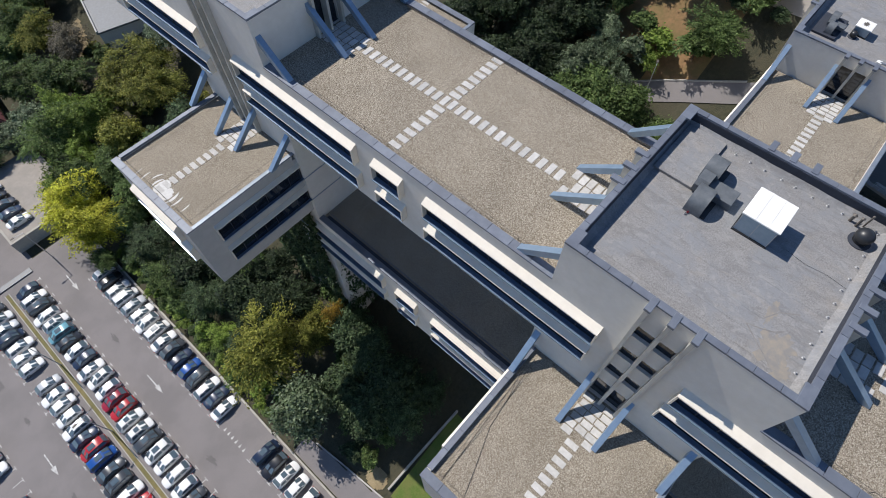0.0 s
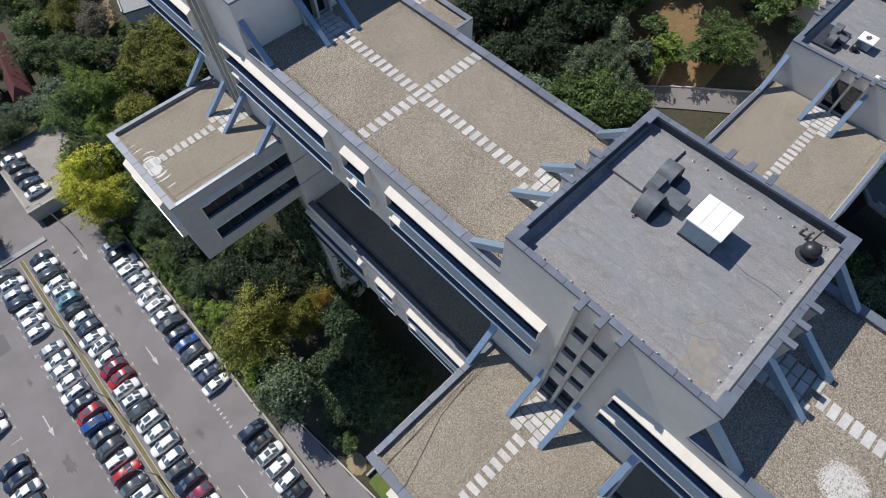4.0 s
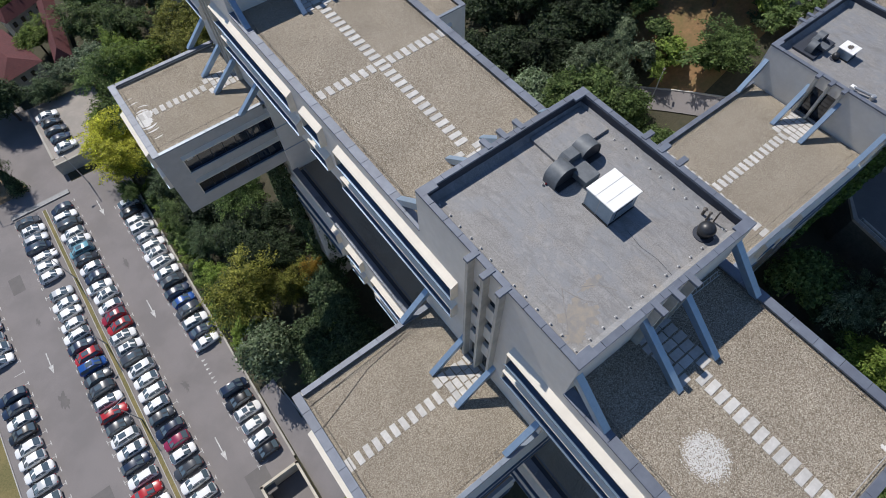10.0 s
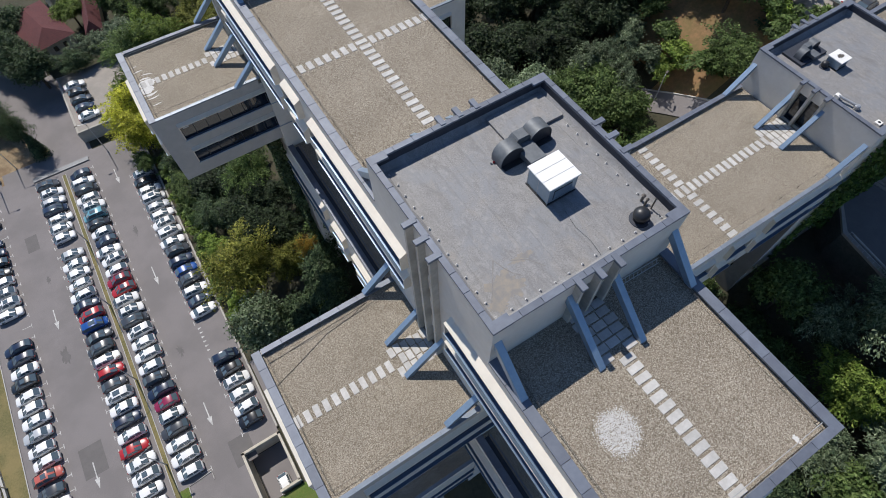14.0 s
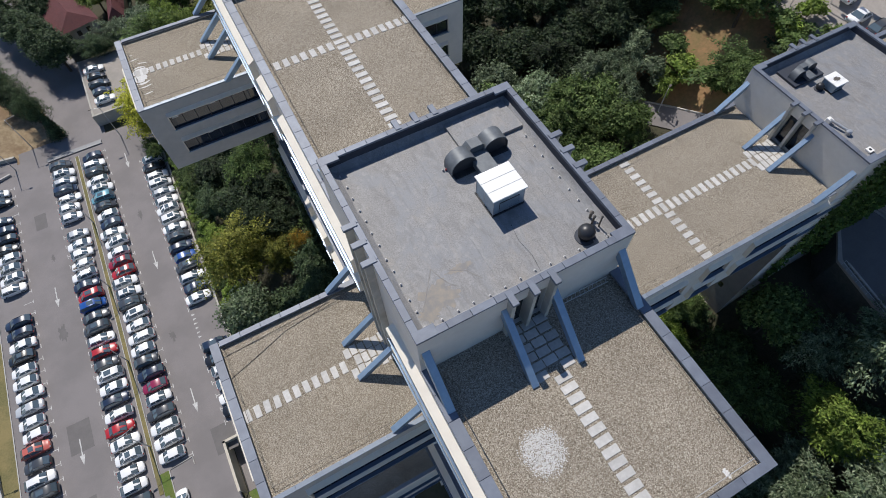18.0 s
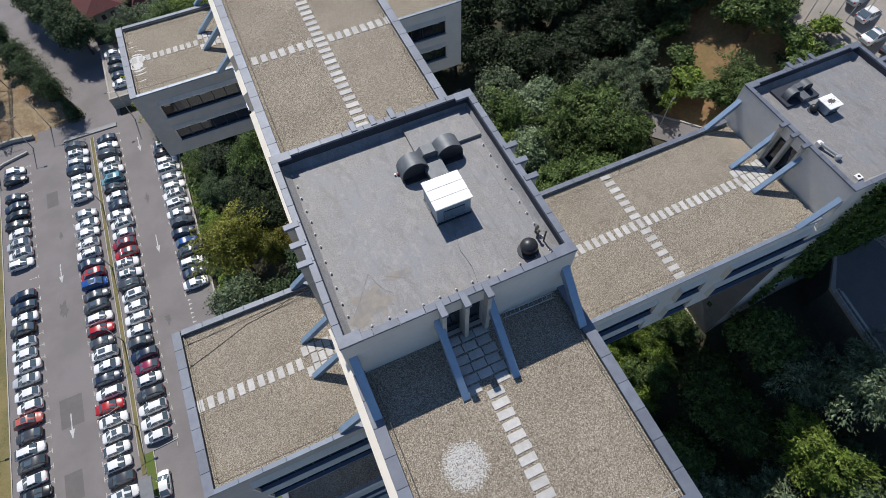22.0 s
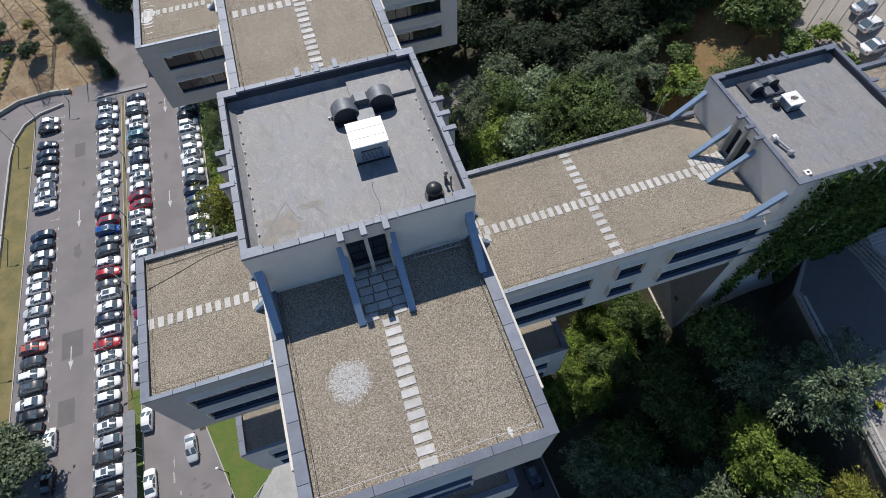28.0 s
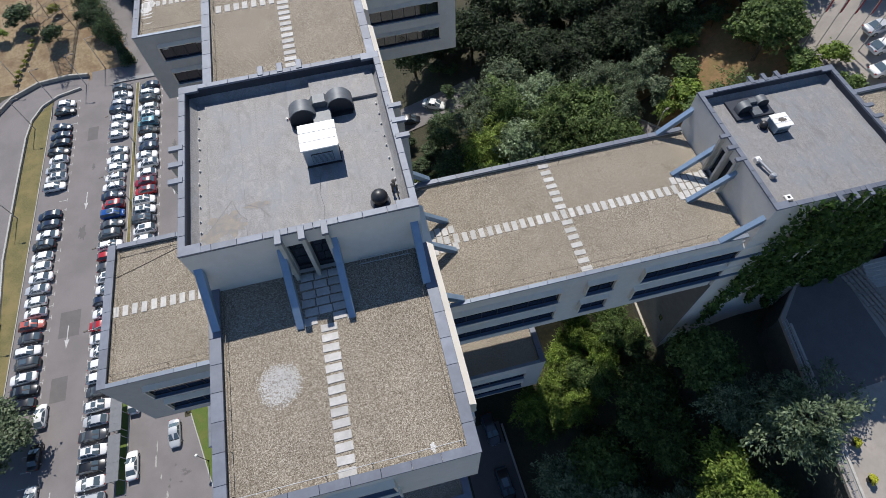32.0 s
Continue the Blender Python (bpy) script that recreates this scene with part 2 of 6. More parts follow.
KERB = surface("kerb_stone", (0.36, 0.35, 0.33), (0.46, 0.45, 0.42), 0.3, 0.9, bump=0.2, bump_size=0.03)
GRASS = surface("dry_grass", (0.11, 0.102, 0.04), (0.19, 0.168, 0.07), 0.25, 0.95, bump=0.6, bump_size=0.08, c3=(0.25, 0.195, 0.085), patch=4.0, amount=0.7)
LAWN = surface("green_lawn", (0.07, 0.115, 0.018), (0.115, 0.165, 0.033), 0.2, 0.95, bump=0.6, bump_size=0.06, c3=(0.15, 0.145, 0.045), patch=2.0, amount=0.6)
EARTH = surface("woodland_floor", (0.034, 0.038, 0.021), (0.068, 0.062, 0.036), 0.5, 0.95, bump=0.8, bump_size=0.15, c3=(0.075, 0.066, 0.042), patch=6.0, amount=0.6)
STRAW = surface("straw_grass", (0.37, 0.285, 0.175), (0.24, 0.175, 0.10), 0.7, 0.95, bump=0.8, bump_size=0.12, c3=(0.17, 0.105, 0.058), patch=4.5, amount=0.75)
CLEARING = surface("dry_clearing", (0.29, 0.17, 0.082), (0.19, 0.12, 0.058), 0.5, 0.95, bump=0.6, bump_size=0.1, c3=(0.15, 0.135, 0.05), patch=4.0, amount=0.6)
WALLSTONE = surface("retaining_wall_concrete", (0.36, 0.34, 0.30), (0.46, 0.44, 0.39), 0.5, 0.9, bump=0.25, bump_size=0.04, c3=(0.28, 0.26, 0.23), patch=2.0)
PLAZA = surface("plaza_paving", (0.29, 0.262, 0.235), (0.36, 0.325, 0.29), 0.5, 0.9, bump=0.15, bump_size=0.03, c3=(0.22, 0.21, 0.19), patch=4.0)

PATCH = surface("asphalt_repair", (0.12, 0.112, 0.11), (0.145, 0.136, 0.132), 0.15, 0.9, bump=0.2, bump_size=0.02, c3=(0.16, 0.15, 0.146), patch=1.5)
SHEET = surface("grey_sheet_metal", (0.15, 0.158, 0.17), (0.19, 0.198, 0.21), 0.5, 0.6, metal=0.2, c3=(0.16, 0.165, 0.17), patch=1.2)
CREAMWALL = surface("cream_concrete", (0.48, 0.44, 0.36), (0.56, 0.52, 0.43), 0.4, 0.9, bump=0.2, bump_size=0.03, c3=(0.38, 0.34, 0.28), patch=1.5)
PAVELIGHT = surface("pale_paving", (0.36, 0.35, 0.33), (0.43, 0.42, 0.39), 0.4, 0.9, c3=(0.30, 0.29, 0.27), patch=2.0)
ROOFRED = surface("dark_red_roof_tiles", (0.085, 0.022, 0.024), (0.13, 0.035, 0.034), 0.3, 0.85, bump=0.5, bump_size=0.15, c3=(0.07, 0.02, 0.022), patch=3.0)


# ---- mesh helpers ----
def part(name, bm, material, parent=None, label="", crisp=0.6):
    """Links a bmesh as one mesh object, under a thing or a part."""
    if any(f.smooth for f in bm.faces):     # keep folds crisp on rounded shapes
        for e in bm.edges:
            if len(e.link_faces) == 2 and e.calc_face_angle(0) > crisp:
                e.smooth = False
    me = bpy.data.meshes.new(name)
    bm.to_mesh(me)
    bm.free()
    me.materials.append(material)
    ob = new(name, me)
    ob.parent = parent
    if label:
        ob["label"] = label
    return ob


def again(ob, m, parent=None):
    """One more object on the mesh of ob, at the pose m."""
    o = bpy.data.objects.new(ob.name.split(".")[0], ob.data)
    scene.collection.objects.link(o)
    o.parent = parent if parent else ob.parent
    o.matrix_basis = m
    return o


def thing(name, label, category, at=(0, 0, 0), group="", kind=""):
    e = new(name)
    e.matrix_basis = pose(*at) if len(at) == 3 else pose(at[0], at[1], at[2], 0, 0, at[3])
    return tagged(e, label, category, group, kind)


def box(bm, x0, x1, y0, y1, z0, z1):
    v = [bm.verts.new(p) for p in ((x0, y0, z0), (x1, y0, z0), (x1, y1, z0), (x0, y1, z0), (x0, y0, z1), (x1, y0, z1), (x1, y1, z1), (x0, y1, z1))]
    for f in ((0, 3, 2, 1), (4, 5, 6, 7), (0, 1, 5, 4), (1, 2, 6, 5), (2, 3, 7, 6), (3, 0, 4, 7)):
        bm.faces.new([v[i] for i in f])
    return v


def boxes(*bs):
    bm = bmesh.new()
    for b in bs:
        box(bm, *b)
    return bm


def soft_box(x0, x1, y0, y1, z0, z1, r=0.02, seg=1):
    bm = bmesh.new()
    box(bm, x0, x1, y0, y1, z0, z1)
    bmesh.ops.bevel(bm, geom=list(bm.edges), offset=r, segments=seg, affect="EDGES")
    return bm


def prism(bm, pts, h, axis):
    """Extrudes the polygon pts (3D points of one plane) by h along axis."""
    a = [bm.verts.new(p) for p in pts]
    b = [bm.verts.new(Vector(p) + Vector(axis) * h) for p in pts]
    n = len(pts)
    bm.faces.new(a[::-1])
    bm.faces.new(b)
    for i in range(n):
        bm.faces.new((a[i], a[(i + 1) % n], b[(i + 1) % n], b[i]))
    bmesh.ops.recalc_face_normals(bm, faces=bm.faces[:])
    return bm


def rod(bm, p, q, r, n=6):
    """A round bar from p to q."""
    p, q = Vector(p), Vector(q)
    d = (q - p).normalized()
    u = d.orthogonal().normalized()
    w = d.cross(u)
    rings = [[bm.verts.new(c + (u * math.cos(2 * math.pi * i / n) + w * math.sin(2 * math.pi * i / n)) * r) for i in range(n)] for c in (p, q)]
    for i in range(n):
        bm.faces.new((rings[0][i], rings[0][(i + 1) % n], rings[1][(i + 1) % n], rings[1][i]))
    bm.faces.new(rings[0][::-1])
    bm.faces.new(rings[1])
    return bm


def lathe(bm, profile, n=20, cx=0, cy=0):
    """Turns (radius, z) pairs round the upright axis."""
    rings = []
    for r, z in profile:
        rings.append([bm.verts.new((cx + r * math.cos(2 * math.pi * i / n), cy + r * math.sin(2 * math.pi * i / n), z)) for i in range(n)] if r > 1e-6 else [bm.verts.new((cx, cy, z))])
    for a, b in zip(rings, rings[1:]):
        for i in range(n):
            q = [a[i % len(a)], a[(i + 1) % len(a)], b[(i + 1) % len(b)], b[i % len(b)]]
            q = list(dict.fromkeys(q))
            if len(q) > 2:
                bm.faces.new(q)
    return bm


# ---- ground ----
def bank_edge(y):
    return -38.4 - (y - 103) * 0.42


def height(x, y):
    """The hillside: level by the car park, rising to the east."""
    e = max(0.0, x + 20.5)
    z = 0.33 * e + 0.26 * max(0.0, x - 42)
    if y < 4 and x > 44:                    # under the raised plaza
        z = min(z, 26.0 + max(0.0, y) * 3.0)
    if 14 < x < 44 and y < 10:              # hollow south of the long wing
        z -= 6.5 * math.sin(math.pi * (x - 14) / 30) ** 0.7 * min(1.0, (10 - y) / 6) * max(0.0, min(1.0, (y + 26) / 10))
    if y > 103 and x < bank_edge(y):        # the dry bank beyond the car park
        z += 2.2 * min(1.0, (y - 103) / 14) * min(1.0, (bank_edge(y) - x) / 6)
    if -26.9 < x < -21.1 and 14.7 < y < 22.7:   # the sunken ramp
        z = -3.1
    w = max(0.0, min(1.0, e / 8))
    return z + w * 0.5 * noise.noise((x * 0.08, y * 0.08, 0.3)) - 0.06


def ground_sheet():
    xs = sorted([-27.0, -26.75, -21.25, -21.0, -900, -500, -300, -200, -150, -120, -100, -85, -72] + [-64 + 2.0 * i for i in range(83)] + [110, 125, 150, 200, 300, 500, 900])
    ys = sorted([12.8, 13.05, 22.5, 22.8, -900, -500, -300, -200, -150, -100, -75, -60] + [-50 + 2.5 * i for i in range(81)] + [160, 180, 220, 300, 500, 900])
    bm = bmesh.new()
    vs = [[bm.verts.new((x, y, height(x, y))) for x in xs] for y in ys]
    for j in range(len(ys) - 1):
        for i in range(len(xs) - 1):
            f = bm.faces.new((vs[j][i], vs[j][i + 1], vs[j + 1][i + 1], vs[j + 1][i]))
            f.smooth = True
            cx, cy = (xs[i] + xs[i + 1]) / 2, (ys[j] + ys[j + 1]) / 2
            n = 3 * noise.noise((cx * 0.2, cy * 0.2, 5))
            if (cx < bank_edge(cy) + 0.4 and cy > 101) or cx < -70:
                f.material_index = 1
            elif 55 + n < cx < 72 + n and 24 < cy + n < 43:
                f.material_index = 2
            elif cx < -20 and cy < 4:
                f.material_index = 1
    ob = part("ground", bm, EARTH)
    ob.data.materials.append(STRAW)
    ob.data.materials.append(CLEARING)
    return tagged(ob, "bare earth hillside with dry yellow grass", "ground", kind="structure")


ground_sheet()


def flat(name, x0, x1, y0, y1, z, material, label, category, depth=0.3):
    ob = part(name, boxes((x0, x1, y0, y1, z - depth, z)), material)
    return tagged(ob, label, category, kind="structure")



def drape(name, x0, x1, y0, y1, lift, material, label, category, inside=lambda x, y: True, step=0.5):
    """A sheet that follows the ground a little above it, where inside() holds."""
    bm = bmesh.new()
    made = {}

    def vert(i, j):
        if (i, j) not in made:
            x, y = x0 + i * step, y0 + j * step
            made[i, j] = bm.verts.new((x, y, height(x, y) + 0.06 + lift))
        return made[i, j]

    for i in range(round((x1 - x0) / step)):
        for j in range(round((y1 - y0) / step)):
            if inside(x0 + (i + 0.5) * step, y0 + (j + 0.5) * step):
                bm.faces.new((vert(i, j), vert(i + 1, j), vert(i + 1, j + 1), vert(i, j + 1))).smooth = True
    return tagged(part(name, bm, material), label, category, kind="structure")


# car park: three slabs round the sunken ramp
for x0, x1, y0, y1 in ((-57.0, -27.0, -40.0, 100.0), (-27.0, -21.0, 22.8, 100.0), (-27.0, -21.0, -40.0, 12.8)):
    flat("road", x0, x1, y0, y1, 0.0, ASPHALT, "grey worn asphalt of the car park", "asphalt")
drape("road", -66.0, -31.0, 100.0, 165.0, 0.0, ASPHALT, "grey asphalt drive leading to the trees", "asphalt", lambda x, y: (x > bank_edge(y) if y > 103 else x > -49.5) and x < -31.2 - max(0, y - 123) * 0.36, 1.0)


# ---- the buildings ----
BODY = 8.0                 # height of a wing, with two floors
PROUD = 0.58               # by which the window bays stand out
FLOORS = ((-1.3, 2.1), (-4.6, 1.8))
FLOORS_EW = ((-1.4, 2.3), (-5.2, 2.2))   # top of each floor's window bays under the coping, and their height


def wall_panel(bm, side, a0, a1, plane, z0, z1, thick, holes):
    """An upright wall on one side (w, e, s, n) of a block, cut out at the holes (a0, a1, z0, z1)."""
    al = sorted({a0, a1, *[min(max(h[i], a0), a1) for h in holes for i in (0, 1)]})
    zl = sorted({z0, z1, *[h[i] for h in holes for i in (2, 3)]})
    for p, q in zip(al, al[1:]):
        for r, s in zip(zl, zl[1:]):
            if any(h[0] <= p and q <= h[1] and h[2] <= r and s <= h[3] for h in holes):
                continue
            if side == "w":
                box(bm, plane, plane + thick, p, q, r, s)
            elif side == "e":
                box(bm, plane - thick, plane, p, q, r, s)
            elif side == "s":
                box(bm, p, q, plane, plane + thick, r, s)
            else:
                box(bm, p, q, plane - thick, plane, r, s)
    # drop the faces between neighbours and weld the rest into one skin
    seen = {}
    for f in bm.faces:
        seen.setdefault(tuple(round(v, 3) for v in f.calc_center_median()), []).append(f)
    bmesh.ops.delete(bm, geom=[f for fs in seen.values() if len(fs) > 1 for f in fs], context="FACES")
    bmesh.ops.remove_doubles(bm, verts=bm.verts[:], dist=0.001)
    bmesh.ops.recalc_face_normals(bm, faces=bm.faces[:])


def on_side(side, plane):
    """Matrix from bay space (x along the wall, y out of it, z up) to the world."""
    if side == "w":
        return Matrix(((0, -1, 0, plane), (-1, 0, 0, 0), (0, 0, 1, 0), (0, 0, 0, 1)))
    if side == "e":
        return Matrix(((0, 1, 0, plane), (1, 0, 0, 0), (0, 0, 1, 0), (0, 0, 0, 1)))
    if side == "s":
        return Matrix(((1, 0, 0, 0), (0, -1, 0, plane), (0, 0, 1, 0), (0, 0, 0, 1)))
    return Matrix(((-1, 0, 0, 0), (0, 1, 0, plane), (0, 0, 1, 0), (0, 0, 0, 1)))


def bay(parent, side, plane, a0, a1, top, tall):
    """A projecting window surround with a sloped hood, its glass set back, with mullions. top: where the hood meets the wall."""
    m = on_side(side, plane)
    flip = side in ("w", "n")
    u0, u1 = (-a1, -a0) if flip else (a0, a1)
    shallow = side in "sn"
    out = 0.42 if shallow else PROUD
    lip, low = top - (0.26 if shallow else 0.36), top - tall
    t = 0.12

    def put(name, bm, mat, par, label=""):
        bmesh.ops.transform(bm, matrix=m, verts=bm.verts[:])
        bmesh.ops.recalc_face_normals(bm, faces=bm.faces[:])
        return part(name, bm, mat, par, label)

    bm = bmesh.new()
    prism(bm, [(u0, -0.05, top), (u0, out, lip), (u0, out, lip - t), (u0, -0.05, top - t - 0.03)], u1 - u0, (1, 0, 0))
    b = put("window_bay", bm, CREAM, parent, "cream sloped window hood")
    for c0 in (u0, u1 - t):
        bm = bmesh.new()
        prism(bm, [(c0, 0, top - t - 0.04), (c0, out - 0.004, lip - t), (c0, out - 0.004, low), (c0, 0, low)], t, (1, 0, 0))
        put("cheek", bm, CREAM, b)
    bm = bmesh.new()
    box(bm, u0 + t, u1 - t, -0.3, out + 0.03, low, low + 0.1)
    put("sill", bm, NAVY, b, "navy metal sill")
    bm = bmesh.new()
    box(bm, u0, u1, out + 0.034, out + 0.06, low - 0.02, low + 0.12)
    put("sill_edge", bm, CLAD, b, "pale blue metal sill edge")
    n = max(2, round((u1 - u0) / 1.5))
    w = (u1 - u0 - 2 * t) / n
    for i in range(n):
        bm = bmesh.new()
        box(bm, u0 + t + i * w + 0.04, u0 + t + (i + 1) * w - 0.04, 0.10, 0.13, low + 0.14, lip - t + 0.1)
        put("pane", bm, GLASS, b)
        if random.random() < 0.4:       # a pale strip painted as a reflection at the pane's top
            a = u0 + t + i * w + 0.06 + random.random() * 0.3
            put("blind", boxes((a, a + (w - 0.5) * random.uniform(0.5, 1), 0.131, 0.138, lip - t - random.uniform(0.12, 0.55), lip - t + 0.08)), PANEGLINT, b)
    # frame with its mullions, cut from one sheet like a comb
    za, zb, zc = low + 0.1, low + 0.15, lip - t + 0.14
    pts = [(u1 - t + 0.04, 0.08, za), (u0 + t - 0.04, 0.08, za)]
    for i in range(n + 1):
        x = u0 + t + i * w
        pts += [(x - 0.04, 0.08, zb if i else zc), (x - 0.04, 0.08, zc), (x + 0.04, 0.08, zc), (x + 0.04, 0.08, zb)][0 if i else 1:]
    pts.pop()
    bm = bmesh.new()
    prism(bm, pts, 0.09, (0, 1, 0))
    put("window_frame", bm, FRAME, b)
    return b


def copings(parent, x0, x1, y0, y1, z, width, sides, step=1.75, material=None):
    """Coping stones of sheet metal along the sides of a flat roof, with open joints."""
    material = material or COPING
    for s in sides:
        lo, hi = (y0, y1) if s in "we" else (x0 + width, x1 - width)
        n = max(1, round((hi - lo) / step))
        w = (hi - lo) / n
        one = soft_box(-w / 2 + 0.008, w / 2 - 0.008, -width / 2, width / 2, -0.16, 0, 0.015)
        first = None
        for i in range(n):
            c = lo + (i + 0.5) * w
            if s == "w":
                m = pose(x0 + width / 2, c, z, 0, 1.2, 90)
            elif s == "e":
                m = pose(x1 - width / 2, c, z, 0, -1.2, 90)
            elif s == "s":
                m = pose(c, y0 + width / 2, z, 1.2, 0, 0)
            else:
                m = pose(c, y1 - width / 2, z, -1.2, 0, 0)
            if s in "we":
                m = pose(m.translation.x, m.translation.y, m.translation.z, 0, 0, 90)
            if first is None:
                first = part("coping", one, material, parent)
                first.matrix_basis = m
            else:
                again(first, m)


def slab_row(parent, cells):
    """Concrete slabs (x, y, turned) laid in the gravel at height z."""
    first = None
    for x, y, z, turned, *size in cells:
        m = pose(x + random.uniform(-0.02, 0.02), y + random.uniform(-0.02, 0.02), z, random.uniform(-0.5, 0.5), random.uniform(-0.5, 0.5), (90 if turned else 0) + random.uniform(-1.5, 1.5))
        if size:
            m = m @ Matrix.Diagonal((size[0], 1.05, 1, 1))
        if first is None:
            first = part("paving_slab", soft_box(-0.5, 0.5, -0.24, 0.24, -0.05, 0.045, 0.012), SLAB, parent)
            first.matrix_basis = m
        else:
            again(first, m)


def edge_rail(parent, x0, x1, y0, y1, z, sides, inset, material=None, r=0.018):
    """A thin steel lifeline on short posts, a little inside the parapet."""
    for s in sides:
        bm = bmesh.new()
        if s in "we":
            x = x0 + inset if s == "w" else x1 - inset
            p, q = Vector((x, y0 + inset, z)), Vector((x, y1 - inset, z))
        else:
            y = y0 + inset if s == "s" else y1 - inset
            p, q = Vector((x0 + inset, y, z)), Vector((x1 - inset, y, z))
        n = max(2, round((q - p).length / 2.4))
        top = Vector((0, 0, 0.42))
        rod(bm, p + top, q + top, r, 6)
        rail = part("lifeline", bm, material or DARKRAIL, parent, "pale steel lifeline" if material else "thin dark steel lifeline")
        bm = bmesh.new()
        rod(bm, (0, 0, -0.1), (0, 0, 0.45), 0.022, 5)
        first = part("post", bm, DARKRAIL, rail)
        first.matrix_basis = pose(*p)
        for i in range(1, n + 1):
            again(first, pose(*p.lerp(q, i / n)))


def wing(label, x0, x1, y0, y1, top, caps, bays, rails="", render=None):
    """A two-storey wing with a gravel roof. caps: sides with copings; bays: {side: [(a0, a1), ...]}."""
    w = thing("office_wing", label, "building wing", ((x0 + x1) / 2, (y0 + y1) / 2, top - BODY))
    ox, oy, oz = w.matrix_basis.translation
    inv = pose(-ox, -oy, -oz)
    before = set(scene.objects)
    grav = top - 0.36
    tall_body = BODY if x0 == 0 and x1 > 13.9 else 9.6
    floors = FLOORS if x0 == 0 and x1 > 13.9 else FLOORS_EW
    z0 = top - tall_body
    sides = {"w": (y0, y1, x0), "e": (y0, y1, x1), "s": (x0 + 0.35, x1 - 0.35, y0), "n": (x0 + 0.35, x1 - 0.35, y1)}
    for s, (a0, a1, plane) in sides.items():
        holes = []
        for b0, b1 in bays.get(s, ()):
            for t, tall in floors:
                t = top + t
                lo, hi = max(b0 + 0.15, a0), min(b1 - 0.15, a1)
                if lo < hi:
                    holes.append((lo, hi, t - tall + 0.05, t - 0.25))
        bm = bmesh.new()
        wall_panel(bm, s, a0, a1, plane, z0, top - 0.16 if s in caps else grav - 0.42, 0.35, holes)
        part("wall", bm, render or RENDER, w)
        for b0, b1 in bays.get(s, ()):
            for t, tall in floors:
                bay(w, s, plane, b0, b1, top + t, tall)
    part("soffit", boxes((x0 + 0.35, x1 - 0.35, y0 + 0.35, y1 - 0.35, z0, z0 + 0.4)), RENDER, w)
    part("floor_slab", boxes((x0 + 0.35, x1 - 0.35, y0 + 0.35, y1 - 0.35, z0 + 3.6, z0 + 3.9)), CONCRETE, w)
    part("gravel_bed", boxes((x0 + (0.36 if "w" in caps else 0.003), x1 - (0.36 if "e" in caps else 0.003), y0 + (0.36 if "s" in caps else 0.003), y1 - (0.36 if "n" in caps else 0.003), grav - 0.4, grav)), GRAVEL, w, "beige pebble gravel")
    if top < 40 and x0 == 0:        # bitumen strip beside the parapet
        part("membrane_strip", boxes((x0 + 0.37, x0 + 1.15, y0 + 0.4, y1 - 0.4, grav + 0.002, grav + 0.03)), UPSTAND, w, "dark blue bitumen strip")
        part("membrane_strip", boxes((x0 + 1.32, x0 + 1.42, y0 + 0.4, y1 - 0.4, grav + 0.002, grav + 0.05)), COPING, w, "thin metal edge strip")
    for s in caps:
        slim = s in "sn" and x0 != 0
        copings(w, x0 - 0.05 + (0.3 if slim and "w" in caps else -0.37 if slim else 0), x1 + 0.05 - (0.3 if slim and "e" in caps else -0.37 if slim else 0), y0 - 0.05, y1 + 0.05, top, (0.38 if s == "s" else 0.5) if slim else 0.52 if s == "s" else 0.72, s, material=COPINGPALE if slim and s == "s" else None)
    if rails:
        edge_rail(w, x0, x1, y0, y1, grav, rails.replace("s", "") if y0 < -5 else rails, 0.95)
        if y0 < -5:
            edge_rail(w, x0, x1, y0, y1, grav, "s", 0.8, ANCHOR, 0.022)
    for o in set(scene.objects) - before:
        if o.parent == w:
            o.matrix_basis = inv @ o.matrix_basis
    return w


NS, EW, NS2, EW2 = 58.76, 47.76, 36.76, 25.76
LONG = [(9.7, 24.7), (27.0, 30.0), (32.0, 47.1)]

wing_n = wing("pale rendered office wing with a pebble gravel roof", 0, 14.1, 13.9, 42.45, NS, "we", {"w": LONG, "e": LONG}, "we")
wing_s = wing("pale rendered office wing whose gravel roof has a white stain", 0, 14.15, -13.5, 0.0, NS, "wes", {"w": [(-10.6, 4.1)], "e": [(-10.6, 4.1)], "s": [(2.6, 9.2)]}, "wes")
wing("pale rendered office wing behind the far tower", 0, 14, 56.35, 84, NS, "we", {"w": [(52.5, 67.5), (69.8, 72.8)]}, "")
wing_w = wing("rendered wing greyed for shade, with gravel roof and overhead cable", -13.12, 0, 0, 13.55, EW, "wsn", {"s": [(-10.4, 4.2)], "n": [(-10.4, 0)], "w": [(2.5, 11)]}, "wsn", render=SHADERENDER)
wing_nw = wing("rendered wing greyed for shade, with white stains on its gravel", -12.4, 0, 42.9, 55.6, EW, "wsn", {"s": [(-10.2, 4.2)], "n": [(-10.2, 0)], "w": [(45.5, 53)]}, "wsn", render=SHADERENDER)
wing_ne = wing("pale rendered wing with a gravel roof beside the trees", 14, 26.8, 42.3, 55.6, EW, "esn", {"s": [(11.0, 24.6)], "n": [(14, 24.6)]}, "")
wing_e = wing("long pale rendered wing with gravel roof and crossing slab paths", 14, 42.8, -0.05, 13.3, EW, "sn", {"s": [(9.7, 25.6), (28.0, 30.8), (33.4, 47.4)], "n": LONG}, "sn")
wing("pale rendered wing beyond the lower tower", 56.8, 76, -0.05, 13.3, EW, "sn", {}, "sn")
